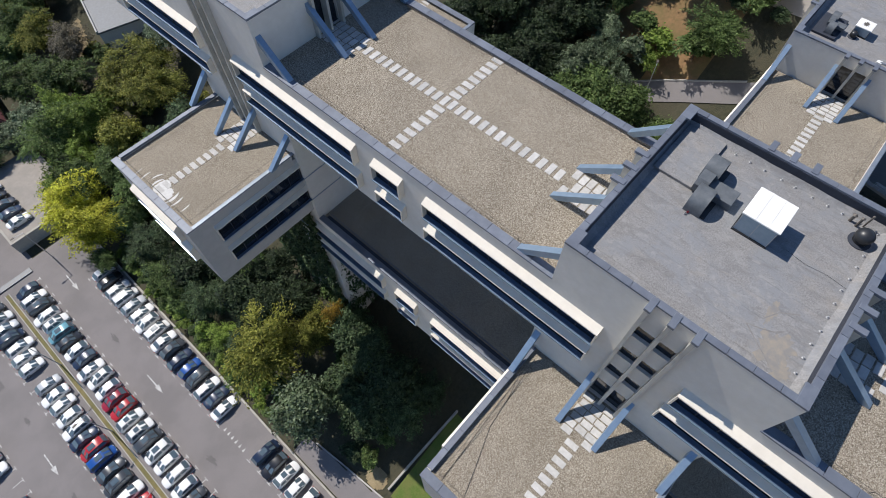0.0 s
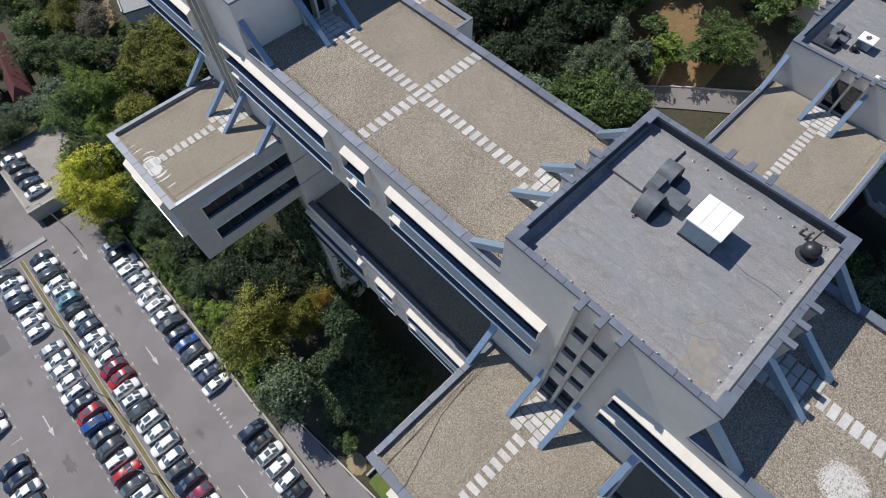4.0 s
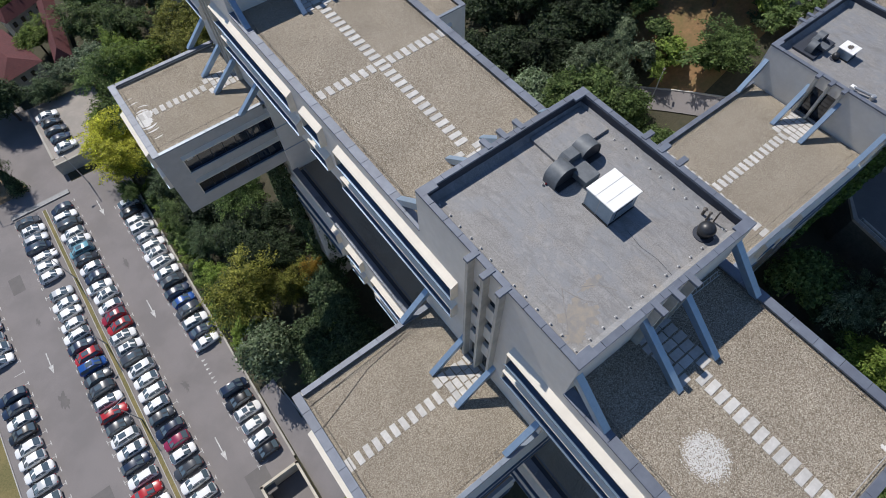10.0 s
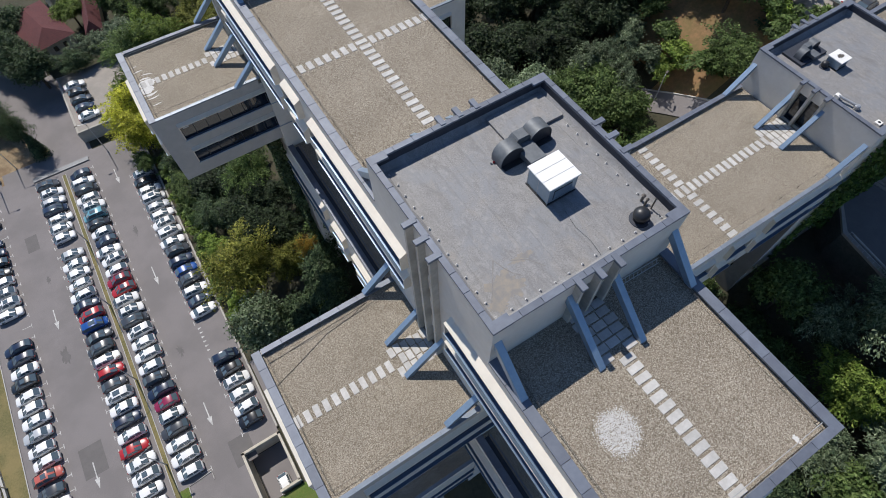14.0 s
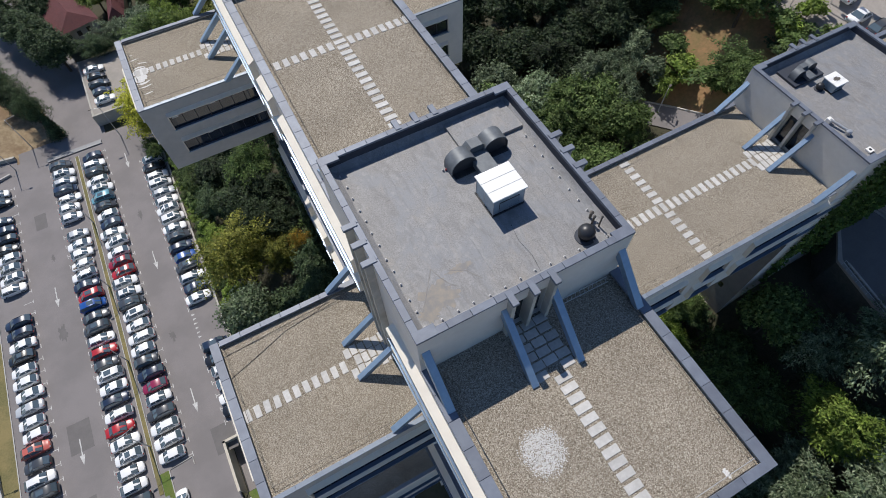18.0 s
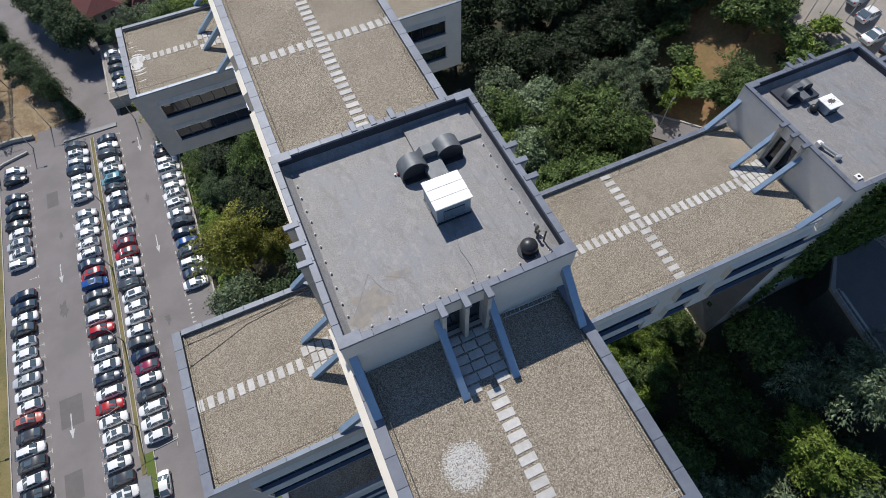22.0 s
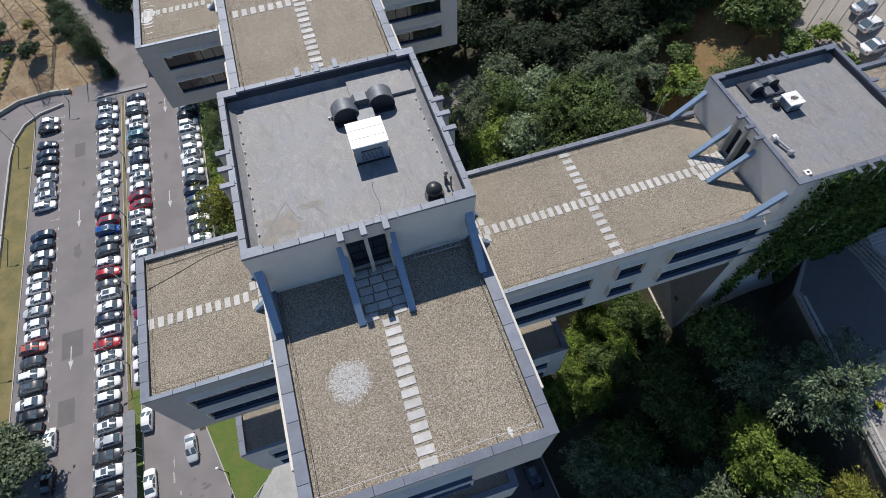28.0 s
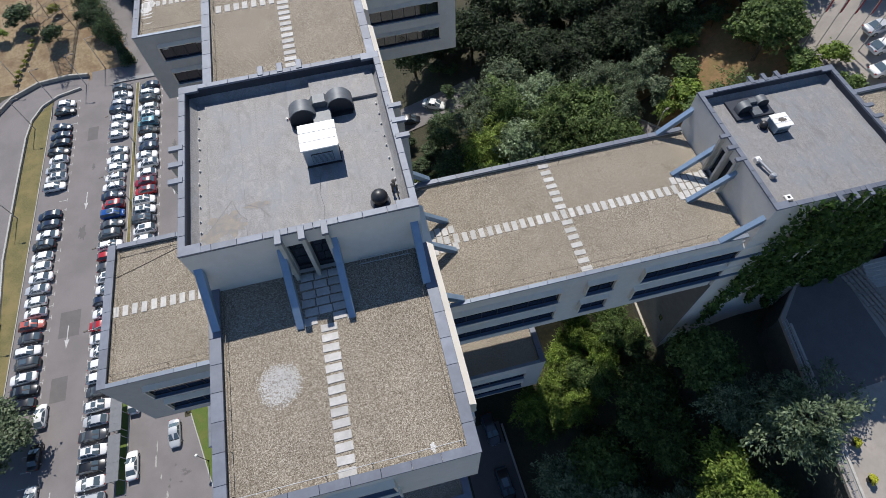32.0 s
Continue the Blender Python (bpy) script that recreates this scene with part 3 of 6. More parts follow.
wing("shaded lower office wing with a pebble gravel roof", 0, 14, 13.9, 42.45, NS2, "we", {"w": LONG}, "")
wing("shaded lower office wing under the upper one", 0, 14, -13.5, 0, NS2, "wes", {"w": [(-10.6, 4.1)]}, "")
wing("small lower wing with shaded gravel roof above the lawn", -13.1, 0, -0.3, 13.4, EW2, "wsn", {"s": [(-10.4, 0)]}, "")
wing("small lower wing under the long one", 14, 27, -0.05, 13.3, EW2, "esn", {"s": [(14, 24.6)]}, "")


def tower(label, x0, x1, y0, y1, top, base, wing_levels, no_struts=""):
    """A square tower with a sunk membrane roof behind a parapet, three fins and four raking struts on each side.
    wing_levels: {side: height of the gravel from which the fins and struts rise}."""
    w = thing("stair_tower", label, "tower", ((x0 + x1) / 2, (y0 + y1) / 2, base))
    ox, oy, oz = w.matrix_basis.translation
    before = set(scene.objects)
    deck = top - 1.03
    cx, cy = (x0 + x1) / 2, (y0 + y1) / 2
    for s, (a0, a1, plane, c) in {"w": (y0, y1, x0, cy), "e": (y0, y1, x1, cy), "s": (x0 + 0.34, x1 - 0.34, y0, cx), "n": (x0 + 0.34, x1 - 0.34, y1, cx)}.items():
        lev = wing_levels.get(s, base + 5)
        holes = []
        z = top - 3.0
        while lev + 6 < z:
            holes.append((c - 1.22, c + 1.22, max(z - 1.35, lev + 0.02), z))
            z -= 3.2
        holes.append((c - 1.22, c + 1.22, lev + 0.02, z if holes else top - 1.35))
        bm = bmesh.new()
        wall_panel(bm, s, a0, a1, plane, base, top - 0.16, 0.34, holes)
        part("wall", bm, RENDER, w)
        m = on_side(s, plane)
        flip = -1 if s in ("w", "n") else 1

        def put(name, bm2, mat, par, lb=""):
            bmesh.ops.transform(bm2, matrix=m, verts=bm2.verts[:])
            bmesh.ops.recalc_face_normals(bm2, faces=bm2.faces[:])
            return part(name, bm2, mat, par, lb)

        u = c * flip
        for h in holes:
            win = put("stair_window", boxes((u - 1.22, u + 1.22, -0.32, -0.25, h[2], h[2] + 0.08)), FRAME, w)
            put("window_head", boxes((u - 1.22, u + 1.22, -0.32, -0.25, h[3] - 0.08, h[3])), FRAME, win)
            for k in (-0.61, 0.61):
                put("pane", boxes((u + k - 0.55, u + k + 0.55, -0.30, -0.27, h[2] + 0.08, h[3] - 0.08)), GLASS, win)
        for k in (-1.36, 0.0, 1.36):
            fin = put("fin", boxes((u + k - 0.12, u + k + 0.12, -0.3 if k == 0 else 0.003, 0.5, lev - 0.05, top - 0.17)), CONCRETE, w, "weathered concrete fin")
            put("fin_cap", soft_box(u + k - 0.20, u + k + 0.20, -0.30, 0.62, top - 0.16, top + 0.06, 0.02), COPING, fin)
        # raking struts: two by the fins, two at the corners
        half = (a1 - a0 + (0.68 if s in "sn" else 0)) / 2
        if lev < 40 and s in no_struts:
            continue
        out = 3.95 if s in "sn" else 3.55
        for k, reach, hi in ((-half + 0.42, 2.95, 3.1), (half - 0.42, 2.95, 3.1), (-1.6, out, 3.3), (1.6, out, 3.3)):
            g = lev + (0.3 if abs(k) > 3 else 0.0)
            hw = 0.25 if abs(k) > 3 else 0.225
            bm = bmesh.new()
            prism(bm, [(u + k - hw, 0.0, lev + hi), (u + k - hw, 0.0, lev + hi - 0.75), (u + k - hw, reach - 0.55, g - 0.05), (u + k - hw, reach, g - 0.05), (u + k - hw, reach, g + 0.12)], 2 * hw, (1, 0, 0))
            bmesh.ops.bevel(bm, geom=list(bm.edges), offset=0.02, segments=1, affect="EDGES")
            put("strut", bm, CLAD, w, "blue-grey metal-clad raking strut")
    part("roof_deck", boxes((x0 + 0.34, x1 - 0.34, y0 + 0.34, y1 - 0.34, deck - 0.4, deck - 0.012)), MEMBRANE, w, "grey bitumen roof membrane with stains")
    # welded sheets of the membrane, laid side by side in two lengths
    n = 12
    sw = (x1 - x0 - 0.7) / n
    for i in range(n):
        cut = y0 + 0.35 + (y1 - y0 - 0.7) * (0.3 + 0.4 * random.random())
        for ya, yb in ((y0 + 0.35, cut), (cut + 0.003, y1 - 0.35)):
            part("membrane_sheet", soft_box(x0 + 0.35 + i * sw + 0.002, x0 + 0.35 + (i + 1) * sw - 0.002, ya, yb, deck - 0.011, deck, 0.002), MEMBRANE, w)
    # cant strip where the membrane turns up to the parapet
    cants = (((x0 + 0.44, y0 + 0.44), (x0 + 0.44, y1 - 0.44), 1, 0), ((x1 - 0.44, y0 + 0.44), (x1 - 0.44, y1 - 0.44), -1, 0), ((x0 + 0.44, y1 - 0.44), (x1 - 0.44, y1 - 0.44), 0, -1), ((x0 + 0.44, y0 + 0.44), (x1 - 0.44, y0 + 0.44), 0, 1))
    for p, q, dx, dy in cants:
        n = 14
        bm = bmesh.new()
        prev = None
        for i in range(n + 1):
            x, y = p[0] + (q[0] - p[0]) * i / n, p[1] + (q[1] - p[1]) * i / n
            r = 0.34 + 0.12 * random.random()
            row = [bm.verts.new(v) for v in ((x, y, deck + 0.30 + 0.05 * random.random()), (x + dx * r * 0.4, y + dy * r * 0.4, deck + 0.16), (x + dx * r, y + dy * r, deck + 0.003))]
            if prev:
                for k in (0, 1):
                    bm.faces.new((prev[k], prev[k + 1], row[k + 1], row[k])).smooth = True
            prev = row
        bmesh.ops.recalc_face_normals(bm, faces=bm.faces[:])
        part("cant_strip", bm, MEMBRANE, w)
    for b in ((x0 + 0.34, x0 + 0.44, y0 + 0.34, y1 - 0.34), (x1 - 0.44, x1 - 0.34, y0 + 0.34, y1 - 0.34), (x0 + 0.44, x1 - 0.44, y0 + 0.34, y0 + 0.44), (x0 + 0.44, x1 - 0.44, y1 - 0.44, y1 - 0.34)):
        part("upstand", boxes((*b, deck + 0.004, top - 0.165)), UPSTAND, w)
    copings(w, x0 - 0.012, x1 + 0.012, y0 - 0.012, y1 + 0.012, top, 0.43, "wesn", 1.45)
    for a, b in ((x0, y0), (x1, y0), (x1, y1), (x0, y1)):
        dx, dy = (1 if a == x0 else -1), (1 if b == y0 else -1)
        xs, ys = sorted((a - 0.02 * dx, a + 1.3 * dx)), sorted((b - 0.02 * dy, b + 0.66 * dy))
        part("corner_coping", soft_box(xs[0], xs[1], ys[0], ys[1], top - 0.17, top + 0.012, 0.02), COPING, w)
    inv = pose(-ox, -oy, -oz)
    for o in set(scene.objects) - before:
        if o.parent == w:
            o.matrix_basis = inv @ o.matrix_basis
    return w


tower_main = tower("pale rendered stair tower with sunk grey roof and raking struts", 0, 14, 0, 13.9, 63.13, -2, {"w": 47.4, "e": 47.4, "s": 58.4, "n": 58.4})
tower("pale rendered stair tower at the far end of the wing", 0, 14, 42.45, 56.35, 63.13, -2, {"w": 47.4, "e": 47.4, "s": 58.4, "n": 58.4})
tower_e = tower("lower pale stair tower overgrown with ivy on one side", 42.95, 56.8, -0.3, 13.5, 52.13, 8, {"w": 47.4, "e": 47.4, "s": 36.4, "n": 36.4}, "sn")


win = part("window", boxes((0.0, 0.06, -0.3, 0.3, -0.45, 0.45)), GLASS, tower_e, "small dark window")
win.matrix_basis = tower_e.matrix_basis.inverted() @ pose(42.88, 1.9, 25.2)
# thin dark sheet painting the wing's shade onto the lower west wall
foot = part("lower_wall", boxes((42.905, 42.946, -0.29, 13.49, 10.0, 38.3)), SHADEDRENDER, tower_e, "thin render sheet darkened for the shade under the wing")
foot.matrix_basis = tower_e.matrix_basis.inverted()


# ---- on the roofs ----
def in_thing(t, make):
    """Runs make() in world space and then sets the new parts of t into its own space."""
    before = set(scene.objects)
    make()
    inv = t.matrix_basis.inverted()
    for o in set(scene.objects) - before:
        if o.parent == t:
            o.matrix_basis = inv @ o.matrix_basis


def line_of(x0, y0, x1, y1, z, turned, pitch=0.78):
    n = max(1, round(math.hypot(x1 - x0, y1 - y0) / pitch))
    return [(x0 + (x1 - x0) * i / n, y0 + (y1 - y0) * i / n, z, turned) for i in range(n + 1)]


def landing(cx, cy, dx, dy, z, turned):
    """The slab court between two struts, four rows of three, out along (dx, dy)."""
    out = []
    for r in range(6):
        for k in (-1, 0, 1):
            if r == 5 and k == 0:
                continue
            a, b = 0.45 + r * 0.62, k * 0.9 + (0.05 if r % 2 else -0.05)
            out.append((cx + dx * a + dy * b, cy + dy * a + dx * b, z, turned, 0.82))
    return out


ZN, ZE = NS - 0.36, EW - 0.36
in_thing(wing_n, lambda: slab_row(wing_n, line_of(7.15, 18.4, 7.15, 38.6, ZN, False) + line_of(1.4, 29.04, 6.2, 29.04, ZN, True) + line_of(8.1, 29.04, 13.3, 29.04, ZN, True) + landing(7, 13.9, 0, 1, ZN, False) + landing(7, 42.45, 0, -1, ZN, False)))
in_thing(wing_s, lambda: slab_row(wing_s, line_of(7.08, -4.2, 6.95, -12.75, ZN, False, 0.658) + landing(7, 0, 0, -1, ZN, False)))
in_thing(wing_w, lambda: slab_row(wing_w, line_of(-12.2, 6.75, -4.2, 6.75, ZE, True) + landing(0, 6.8, -1, 0, ZE, True)))
in_thing(wing_nw, lambda: slab_row(wing_nw, line_of(-11.2, 49.3, -4.2, 49.3, ZE, True) + landing(0, 49.3, -1, 0, ZE, True)))
in_thing(wing_ne, lambda: slab_row(wing_ne, line_of(18.2, 49.3, 26, 49.3, ZE, True)))
in_thing(wing_e, lambda: slab_row(wing_e, line_of(17.8, 6.5, 39.0, 6.5, ZE, True) + line_of(28.0, 0.7, 28.0, 5.6, ZE, False) + line_of(28.0, 7.4, 28.0, 12.3, ZE, False) + landing(42.8, 6.6, -1, 0, ZE, True) + landing(14, 6.6, 1, 0, ZE, True)))


def blots(name, label, cx, cy, z, rx, ry, n, size):
    """Whitened pebbles, dense in the middle and thinning outwards."""
    rng = random.Random(7)
    vs, fs = [], []
    for _ in range(n):
        a, r = rng.uniform(0, 2 * math.pi), 0.78 * math.sqrt(rng.random()) + rng.gauss(0, 0.11)
        if not 0 < r < 1.25:
            continue
        x, y, s = cx + rx * r * math.cos(a), cy + ry * r * math.sin(a), rng.uniform(0.5, 1.3) * size
        k = len(vs)
        vs.append((x, y, z + 0.03))
        for i in range(6):
            vs.append((x + s * rng.uniform(0.7, 1.2) * math.cos(i * 1.047), y + s * rng.uniform(0.7, 1.2) * math.sin(i * 1.047), z + 0.004))
        fs += [(k, k + 1 + i, k + 1 + (i + 1) % 6) for i in range(6)]
    me = bpy.data.meshes.new(name)
    me.from_pydata(vs, [], fs)
    me.materials.append(SPLASH)
    return tagged(new(name, me), label, "stain", kind="stuff")


blots("white_stain", "round patch of whitened pebbles on the gravel roof", 3.81, -7.07, ZN, 1.45, 1.5, 2900, 0.03)
blots("white_stain", "small white splash on the gravel by the parapet", 11.7, -12.62, ZN, 0.16, 0.3, 90, 0.05)


def strokes():
    """Curved white brush strokes round a filled patch, painted on the gravel."""
    bm = bmesh.new()
    rng = random.Random(3)
    for r, a0, a1, w in ((1.25, 0.9, 2.0, 0.24), (1.5, 4.2, 5.3, 0.3), (1.9, 0.9, 1.6, 0.14), (2.1, 4.4, 5.1, 0.2), (2.7, 1.4, 1.9, 0.13), (3.2, 4.6, 4.95, 0.14), (3.6, 1.55, 1.8, 0.1)):
        prev = None
        for i in range(13):
            a = a0 + (a1 - a0) * i / 12
            if -11.0 + r * math.cos(a) < -11.8:      # not over the parapet
                prev = None
                continue
            k = w * math.sin(math.pi * (i + 0.6) / 13.2) * rng.uniform(0.75, 1.1)
            pair = [bm.verts.new((-11.0 + (r + s * k / 2) * math.cos(a), 49.0 + 1.05 * (r + s * k / 2) * math.sin(a), ZE + 0.02)) for s in (-1, 1)]
            if prev:
                bm.faces.new((prev[0], pair[0], pair[1], prev[1]))
            prev = pair
    bmesh.ops.recalc_face_normals(bm, faces=bm.faces[:])
    return tagged(part("white_marking", bm, SPLASH), "curved white paint strokes on the gravel roof", "marking", kind="stuff")


strokes()


def cable(name, pts, r, label, sag=0.0):
    c = bpy.data.curves.new(name, "CURVE")
    c.dimensions, c.bevel_depth, c.bevel_resolution = "3D", r, 1
    sp = c.splines.new("POLY")
    sp.points.add(len(pts) - 1)
    for p, q in zip(sp.points, pts):
        p.co = (*q, 1)
    c.materials.append(BLACK)
    return tagged(new(name, c), label, "cable")


cable("cable", [(-12.45, 10.2, ZE + 0.03), (-10.0, 11.0, ZE + 0.03), (-7.2, 12.0, ZE + 0.03), (-4.6, 12.3, ZE + 0.03), (-2.2, 12.9, ZE + 0.5)], 0.022, "thin black cable lying across the gravel roof")
cable("cable", [(-12.4, 12.2, ZE + 0.03), (-8.0, 12.45, ZE + 0.03), (-3.0, 12.7, ZE + 0.03)], 0.015, "thin black cable along the parapet")


def air_unit(x0, x1, y0, y1, z0, z1, stained):
    u = thing("air_handling_unit", "sheet-metal roof air unit with a white lid" + (", rust-stained on top" if stained else " and a louvre"), "air unit", ((x0 + x1) / 2, (y0 + y1) / 2, z0))
    a, b, h = (x1 - x0) / 2, (y1 - y0) / 2, z1 - z0
    part("casing", soft_box(-a + 0.12, a - 0.12, -b + 0.12, b - 0.12, 0.1, h - 0.1, 0.02), UNITSIDE, u, "blue-grey sheet metal casing")
    lid = part("lid", soft_box(-a, a, -b, b, h - 0.1, h, 0.015), WHITEPAINT, u, "white painted lid")
    for k in (-0.34, 0.34):
        part("seam", boxes((-a + 0.01, a - 0.01, k * b - 0.02, k * b + 0.02, h + 0.001, h + 0.025)), WHITEPAINT, lid)
    part("base_frame", boxes((-a + 0.05, a - 0.05, -b + 0.05, b - 0.05, 0, 0.1)), BLACK, u)
    lou = part("louvre", boxes((-a * 0.55, a * 0.6, -b + 0.10, -b + 0.125, 0.3, h - 0.55)), FRAME, u, "dark louvred grille")
    for i in range(7):
        z = 0.36 + i * (h - 0.95) / 7
        part("slat", boxes((-a * 0.53, a * 0.58, -b + 0.075, -b + 0.10, z, z + 0.06)), UNITSIDE, lou)
    for k in (-a + 0.1, 0.0, a - 0.14):
        part("panel_joint", boxes((k, k + 0.04, -b + 0.105, -b + 0.125, 0.1, h - 0.1)), STEEL, u)
        part("panel_joint", boxes((-a + 0.105, -a + 0.125, k * b / a, k * b / a + 0.04, 0.1, h - 0.1)), STEEL, u)
    return u


air_unit(7.71, 10.1, 5.28, 7.5, 62.1, 63.79, False)
air_unit(47.7, 49.3, 7.55, 9.15, 51.1, 52.15, True)


def vault_mesh(r, w, depth, wall):
    """A barrel cowl open to the south: an arch of that radius, with its back closed."""
    bm = bmesh.new()
    n = 14
    rows = []
    for y, rr in ((0, r), (0, r - wall), (depth - wall, r - wall), (depth, r)):
        pts = [(rr, 0.0)] + [(rr * math.cos(math.pi * i / n), w + rr * math.sin(math.pi * i / n)) for i in range(n + 1)] + [(-rr, 0.0)]
        rows.append([bm.verts.new((x, y, z)) for x, z in pts])
    for a, b in ((rows[0], rows[1]), (rows[1], rows[2]), (rows[3], rows[0])):
        for i in range(len(a) - 1):
            bm.faces.new((a[i], a[i + 1], b[i + 1], b[i])).smooth = True
    bm.faces.new(rows[2])
    bm.faces.new(rows[3])
    bmesh.ops.recalc_face_normals(bm, faces=bm.faces[:])
    return bm


def twin_cowl(x, y, z, s, label):
    t = thing("ventilation_cowl", label, "roof vent", (x, y, z))
    for k, v in ((-1.25, -0.55), (1.3, -0.1)):
        c = part("cowl", vault_mesh(0.92 * s, 0.4 * s, 1.05 * s, 0.06), DUCT, t, "grey barrel-shaped cowl")
        c.matrix_basis = pose(k * s, v * s, 0)
        bm = bmesh.new()
        box(bm, -0.8 * s, 0.8 * s, -0.3, 0.1, 0, 0.12)
        f = part("footing", bm, BLACK, c)
        q = 0.85 * s
        bm = bmesh.new()
        prism(bm, [(q, 0.05 * s, 0.02), *[(q * math.cos(math.pi * i / 14), 0.05 * s, 0.4 * s + q * math.sin(math.pi * i / 14)) for i in range(15)], (-q, 0.05 * s, 0.02)], 0.03, (0, 1, 0))
        part("mesh_screen", bm, FRAME, c, "dark end plate")
    bm = bmesh.new()
    prism(bm, [(-0.7 * s, 0.1 * s, 0.2), (0.72 * s, 0.1 * s, 0.2), (0.72 * s, 0.1 * s, 0.75 * s), (0.4 * s, 0.1 * s, 1.1 * s), (-0.4 * s, 0.1 * s, 1.1 * s), (-0.7 * s, 0.1 * s, 0.75 * s)], 0.75 * s, (0, 1, 0))
    part("cross_duct", bm, DUCT, t, "folded grey cross duct")
    part("plenum", soft_box(-0.62 * s, 0.62 * s, -1.6 * s, 0.1 * s, 0.1, 0.62 * s, 0.03), DUCT, t)
    return t


twin_cowl(9.3, 9.75, 62.105, 1.0, "pair of grey barrel-shaped ventilation cowls on the roof")
twin_cowl(47.3, 10.9, 51.35, 0.72, "small dark pair of ventilation cowls on a raised base")


def platform(x0, x1, y0, y1, z0, z1, label):
    return tagged(part("roof_platform", soft_box(x0, x1, y0, y1, z0, z1, 0.02), UPSTAND if z1 < 60 else MEMBRANE), label, "platform")


platform(8.7, 13.3, 10.6, 13.2, 62.1, 62.32, "raised membrane-covered platform on the roof")
platform(45.4, 49.2, 9.9, 12.3, 51.1, 51.35, "raised dark plinth under the vents")


def dome_vent(x, y, z, r):
    d = thing("dome_vent", "round black domed roof vent on a short neck", "roof vent", (x, y, z))
    bm = bmesh.new()
    lathe(bm, [(r * 0.75, 0), (r * 0.72, r * 0.5), (r * 0.75, r * 0.55)], 20)
    part("neck", bm, BLACK, d)
    bm = bmesh.new()
    lathe(bm, [(r * 0.8, r * 0.5)] + [(r * math.cos(a), r * 1.05 + r * 0.85 * math.sin(a)) for a in [math.pi * (-0.2 + 0.7 * i / 9) for i in range(10)]] + [(0, r * 1.9)], 22)
    for f in bm.faces:
        f.smooth = True
    part("dome", bm, BLACK, d, "glossy black dome")
    bm = bmesh.new()
    lathe(bm, [(r * 1.2, 0), (r * 1.2, 0.05), (r * 0.8, 0.08)], 20)
    part("flange", bm, UPSTAND, d)
    return d


dome_vent(11.85, 1.55, 62.105, 0.52)
dome_vent(47.35, 8.75, 51.105, 0.36)


def silt(name, label, cx, cy, z, rx, ry, seed, material, ragged=0.55):
    """A thin, ragged film dried on the membrane."""
    rng = random.Random(seed)
    bm = bmesh.new()
    c = bm.verts.new((cx, cy, z))
    ring = [bm.verts.new((cx + rx * k * math.cos(a), cy + ry * k * math.sin(a), z)) for a, k in [(i * math.pi / 20, rng.uniform(ragged, 1.1)) for i in range(40)]]
    for i in range(40):
        bm.faces.new((c, ring[i], ring[(i + 1) % 40]))
    return tagged(part(name, bm, material), label, "stain", kind="stuff")


silt("dried_puddle", "tan silt dried on the roof membrane", 2.5, 2.3, 62.104, 1.25, 1.05, 4, TANSTAIN)
silt("dried_puddle", "thin tan streak dried on the roof membrane", 4.3, 3.3, 62.104, 0.9, 0.28, 5, TANSTAIN)
for pts in ([(2.9, 4.05), (2.2, 3.1), (1.75, 2.45), (1.25, 1.85)], [(2.9, 4.0), (3.1, 3.3), (3.35, 2.75), (3.7, 2.35)], [(3.7, 3.5), (4.6, 3.0), (5.2, 2.1)]):
    bm = bmesh.new()
    for (xa, ya), (xb, yb) in zip(pts, pts[1:]):
        d = Vector((yb - ya, xa - xb, 0)).normalized() * 0.035
        bm.faces.new([bm.verts.new((x, y, 62.107)) for x, y in ((xa - d.x, ya - d.y), (xa + d.x, ya + d.y), (xb + d.x, yb + d.y), (xb - d.x, yb - d.y))])
    bmesh.ops.recalc_face_normals(bm, faces=bm.faces[:])
    tagged(part("dirt_line", bm, DIRTLINE), "dark dirt line along a membrane seam", "stain", kind="stuff")
silt("dried_puddle", "pale silt dried along the roof edge", 1.5, 1.55, 62.105, 0.7, 0.5, 14, TANSTAIN)
silt("white_stain", "solid white paint patch on the gravel roof", -11.15, 48.45, ZE + 0.03, 0.8, 0.75, 8, SPLASH, 0.86)
silt("white_stain", "solid white paint patch on the gravel roof", -10.9, 49.45, ZE + 0.034, 1.0, 0.62, 9, SPLASH, 0.86)
silt("rust_stain", "rusty water stain on the white lid", 48.55, 8.35, 52.156, 0.42, 0.34, 6, DARKRAIL)


def pipe_stub(x, y, z, h, r, label):
    p = thing("vent_pipe", label, "pipe", (x, y, z))
    bm = bmesh.new()
    lathe(bm, [(r, 0), (r, h), (r * 0.8, h), (r * 0.8, h - 0.1)], 10)
    part("pipe", bm, DARKRAIL, p)
    bm = bmesh.new()
    lathe(bm, [(r * 1.7, h + 0.05), (0, h + 0.16)], 10)
    part("rain_cap", bm, DARKRAIL, p)
    return p


pipe_stub(12.75, 2.1, 62.105, 0.7, 0.07, "short dark vent pipe with a rain cap")
pipe_stub(13.0, 1.75, 62.105, 0.95, 0.05, "slim dark vent pipe with a rain cap")
pipe_stub(12.9, 2.5, 62.105, 0.5, 0.09, "stubby dark vent pipe with a rain cap")

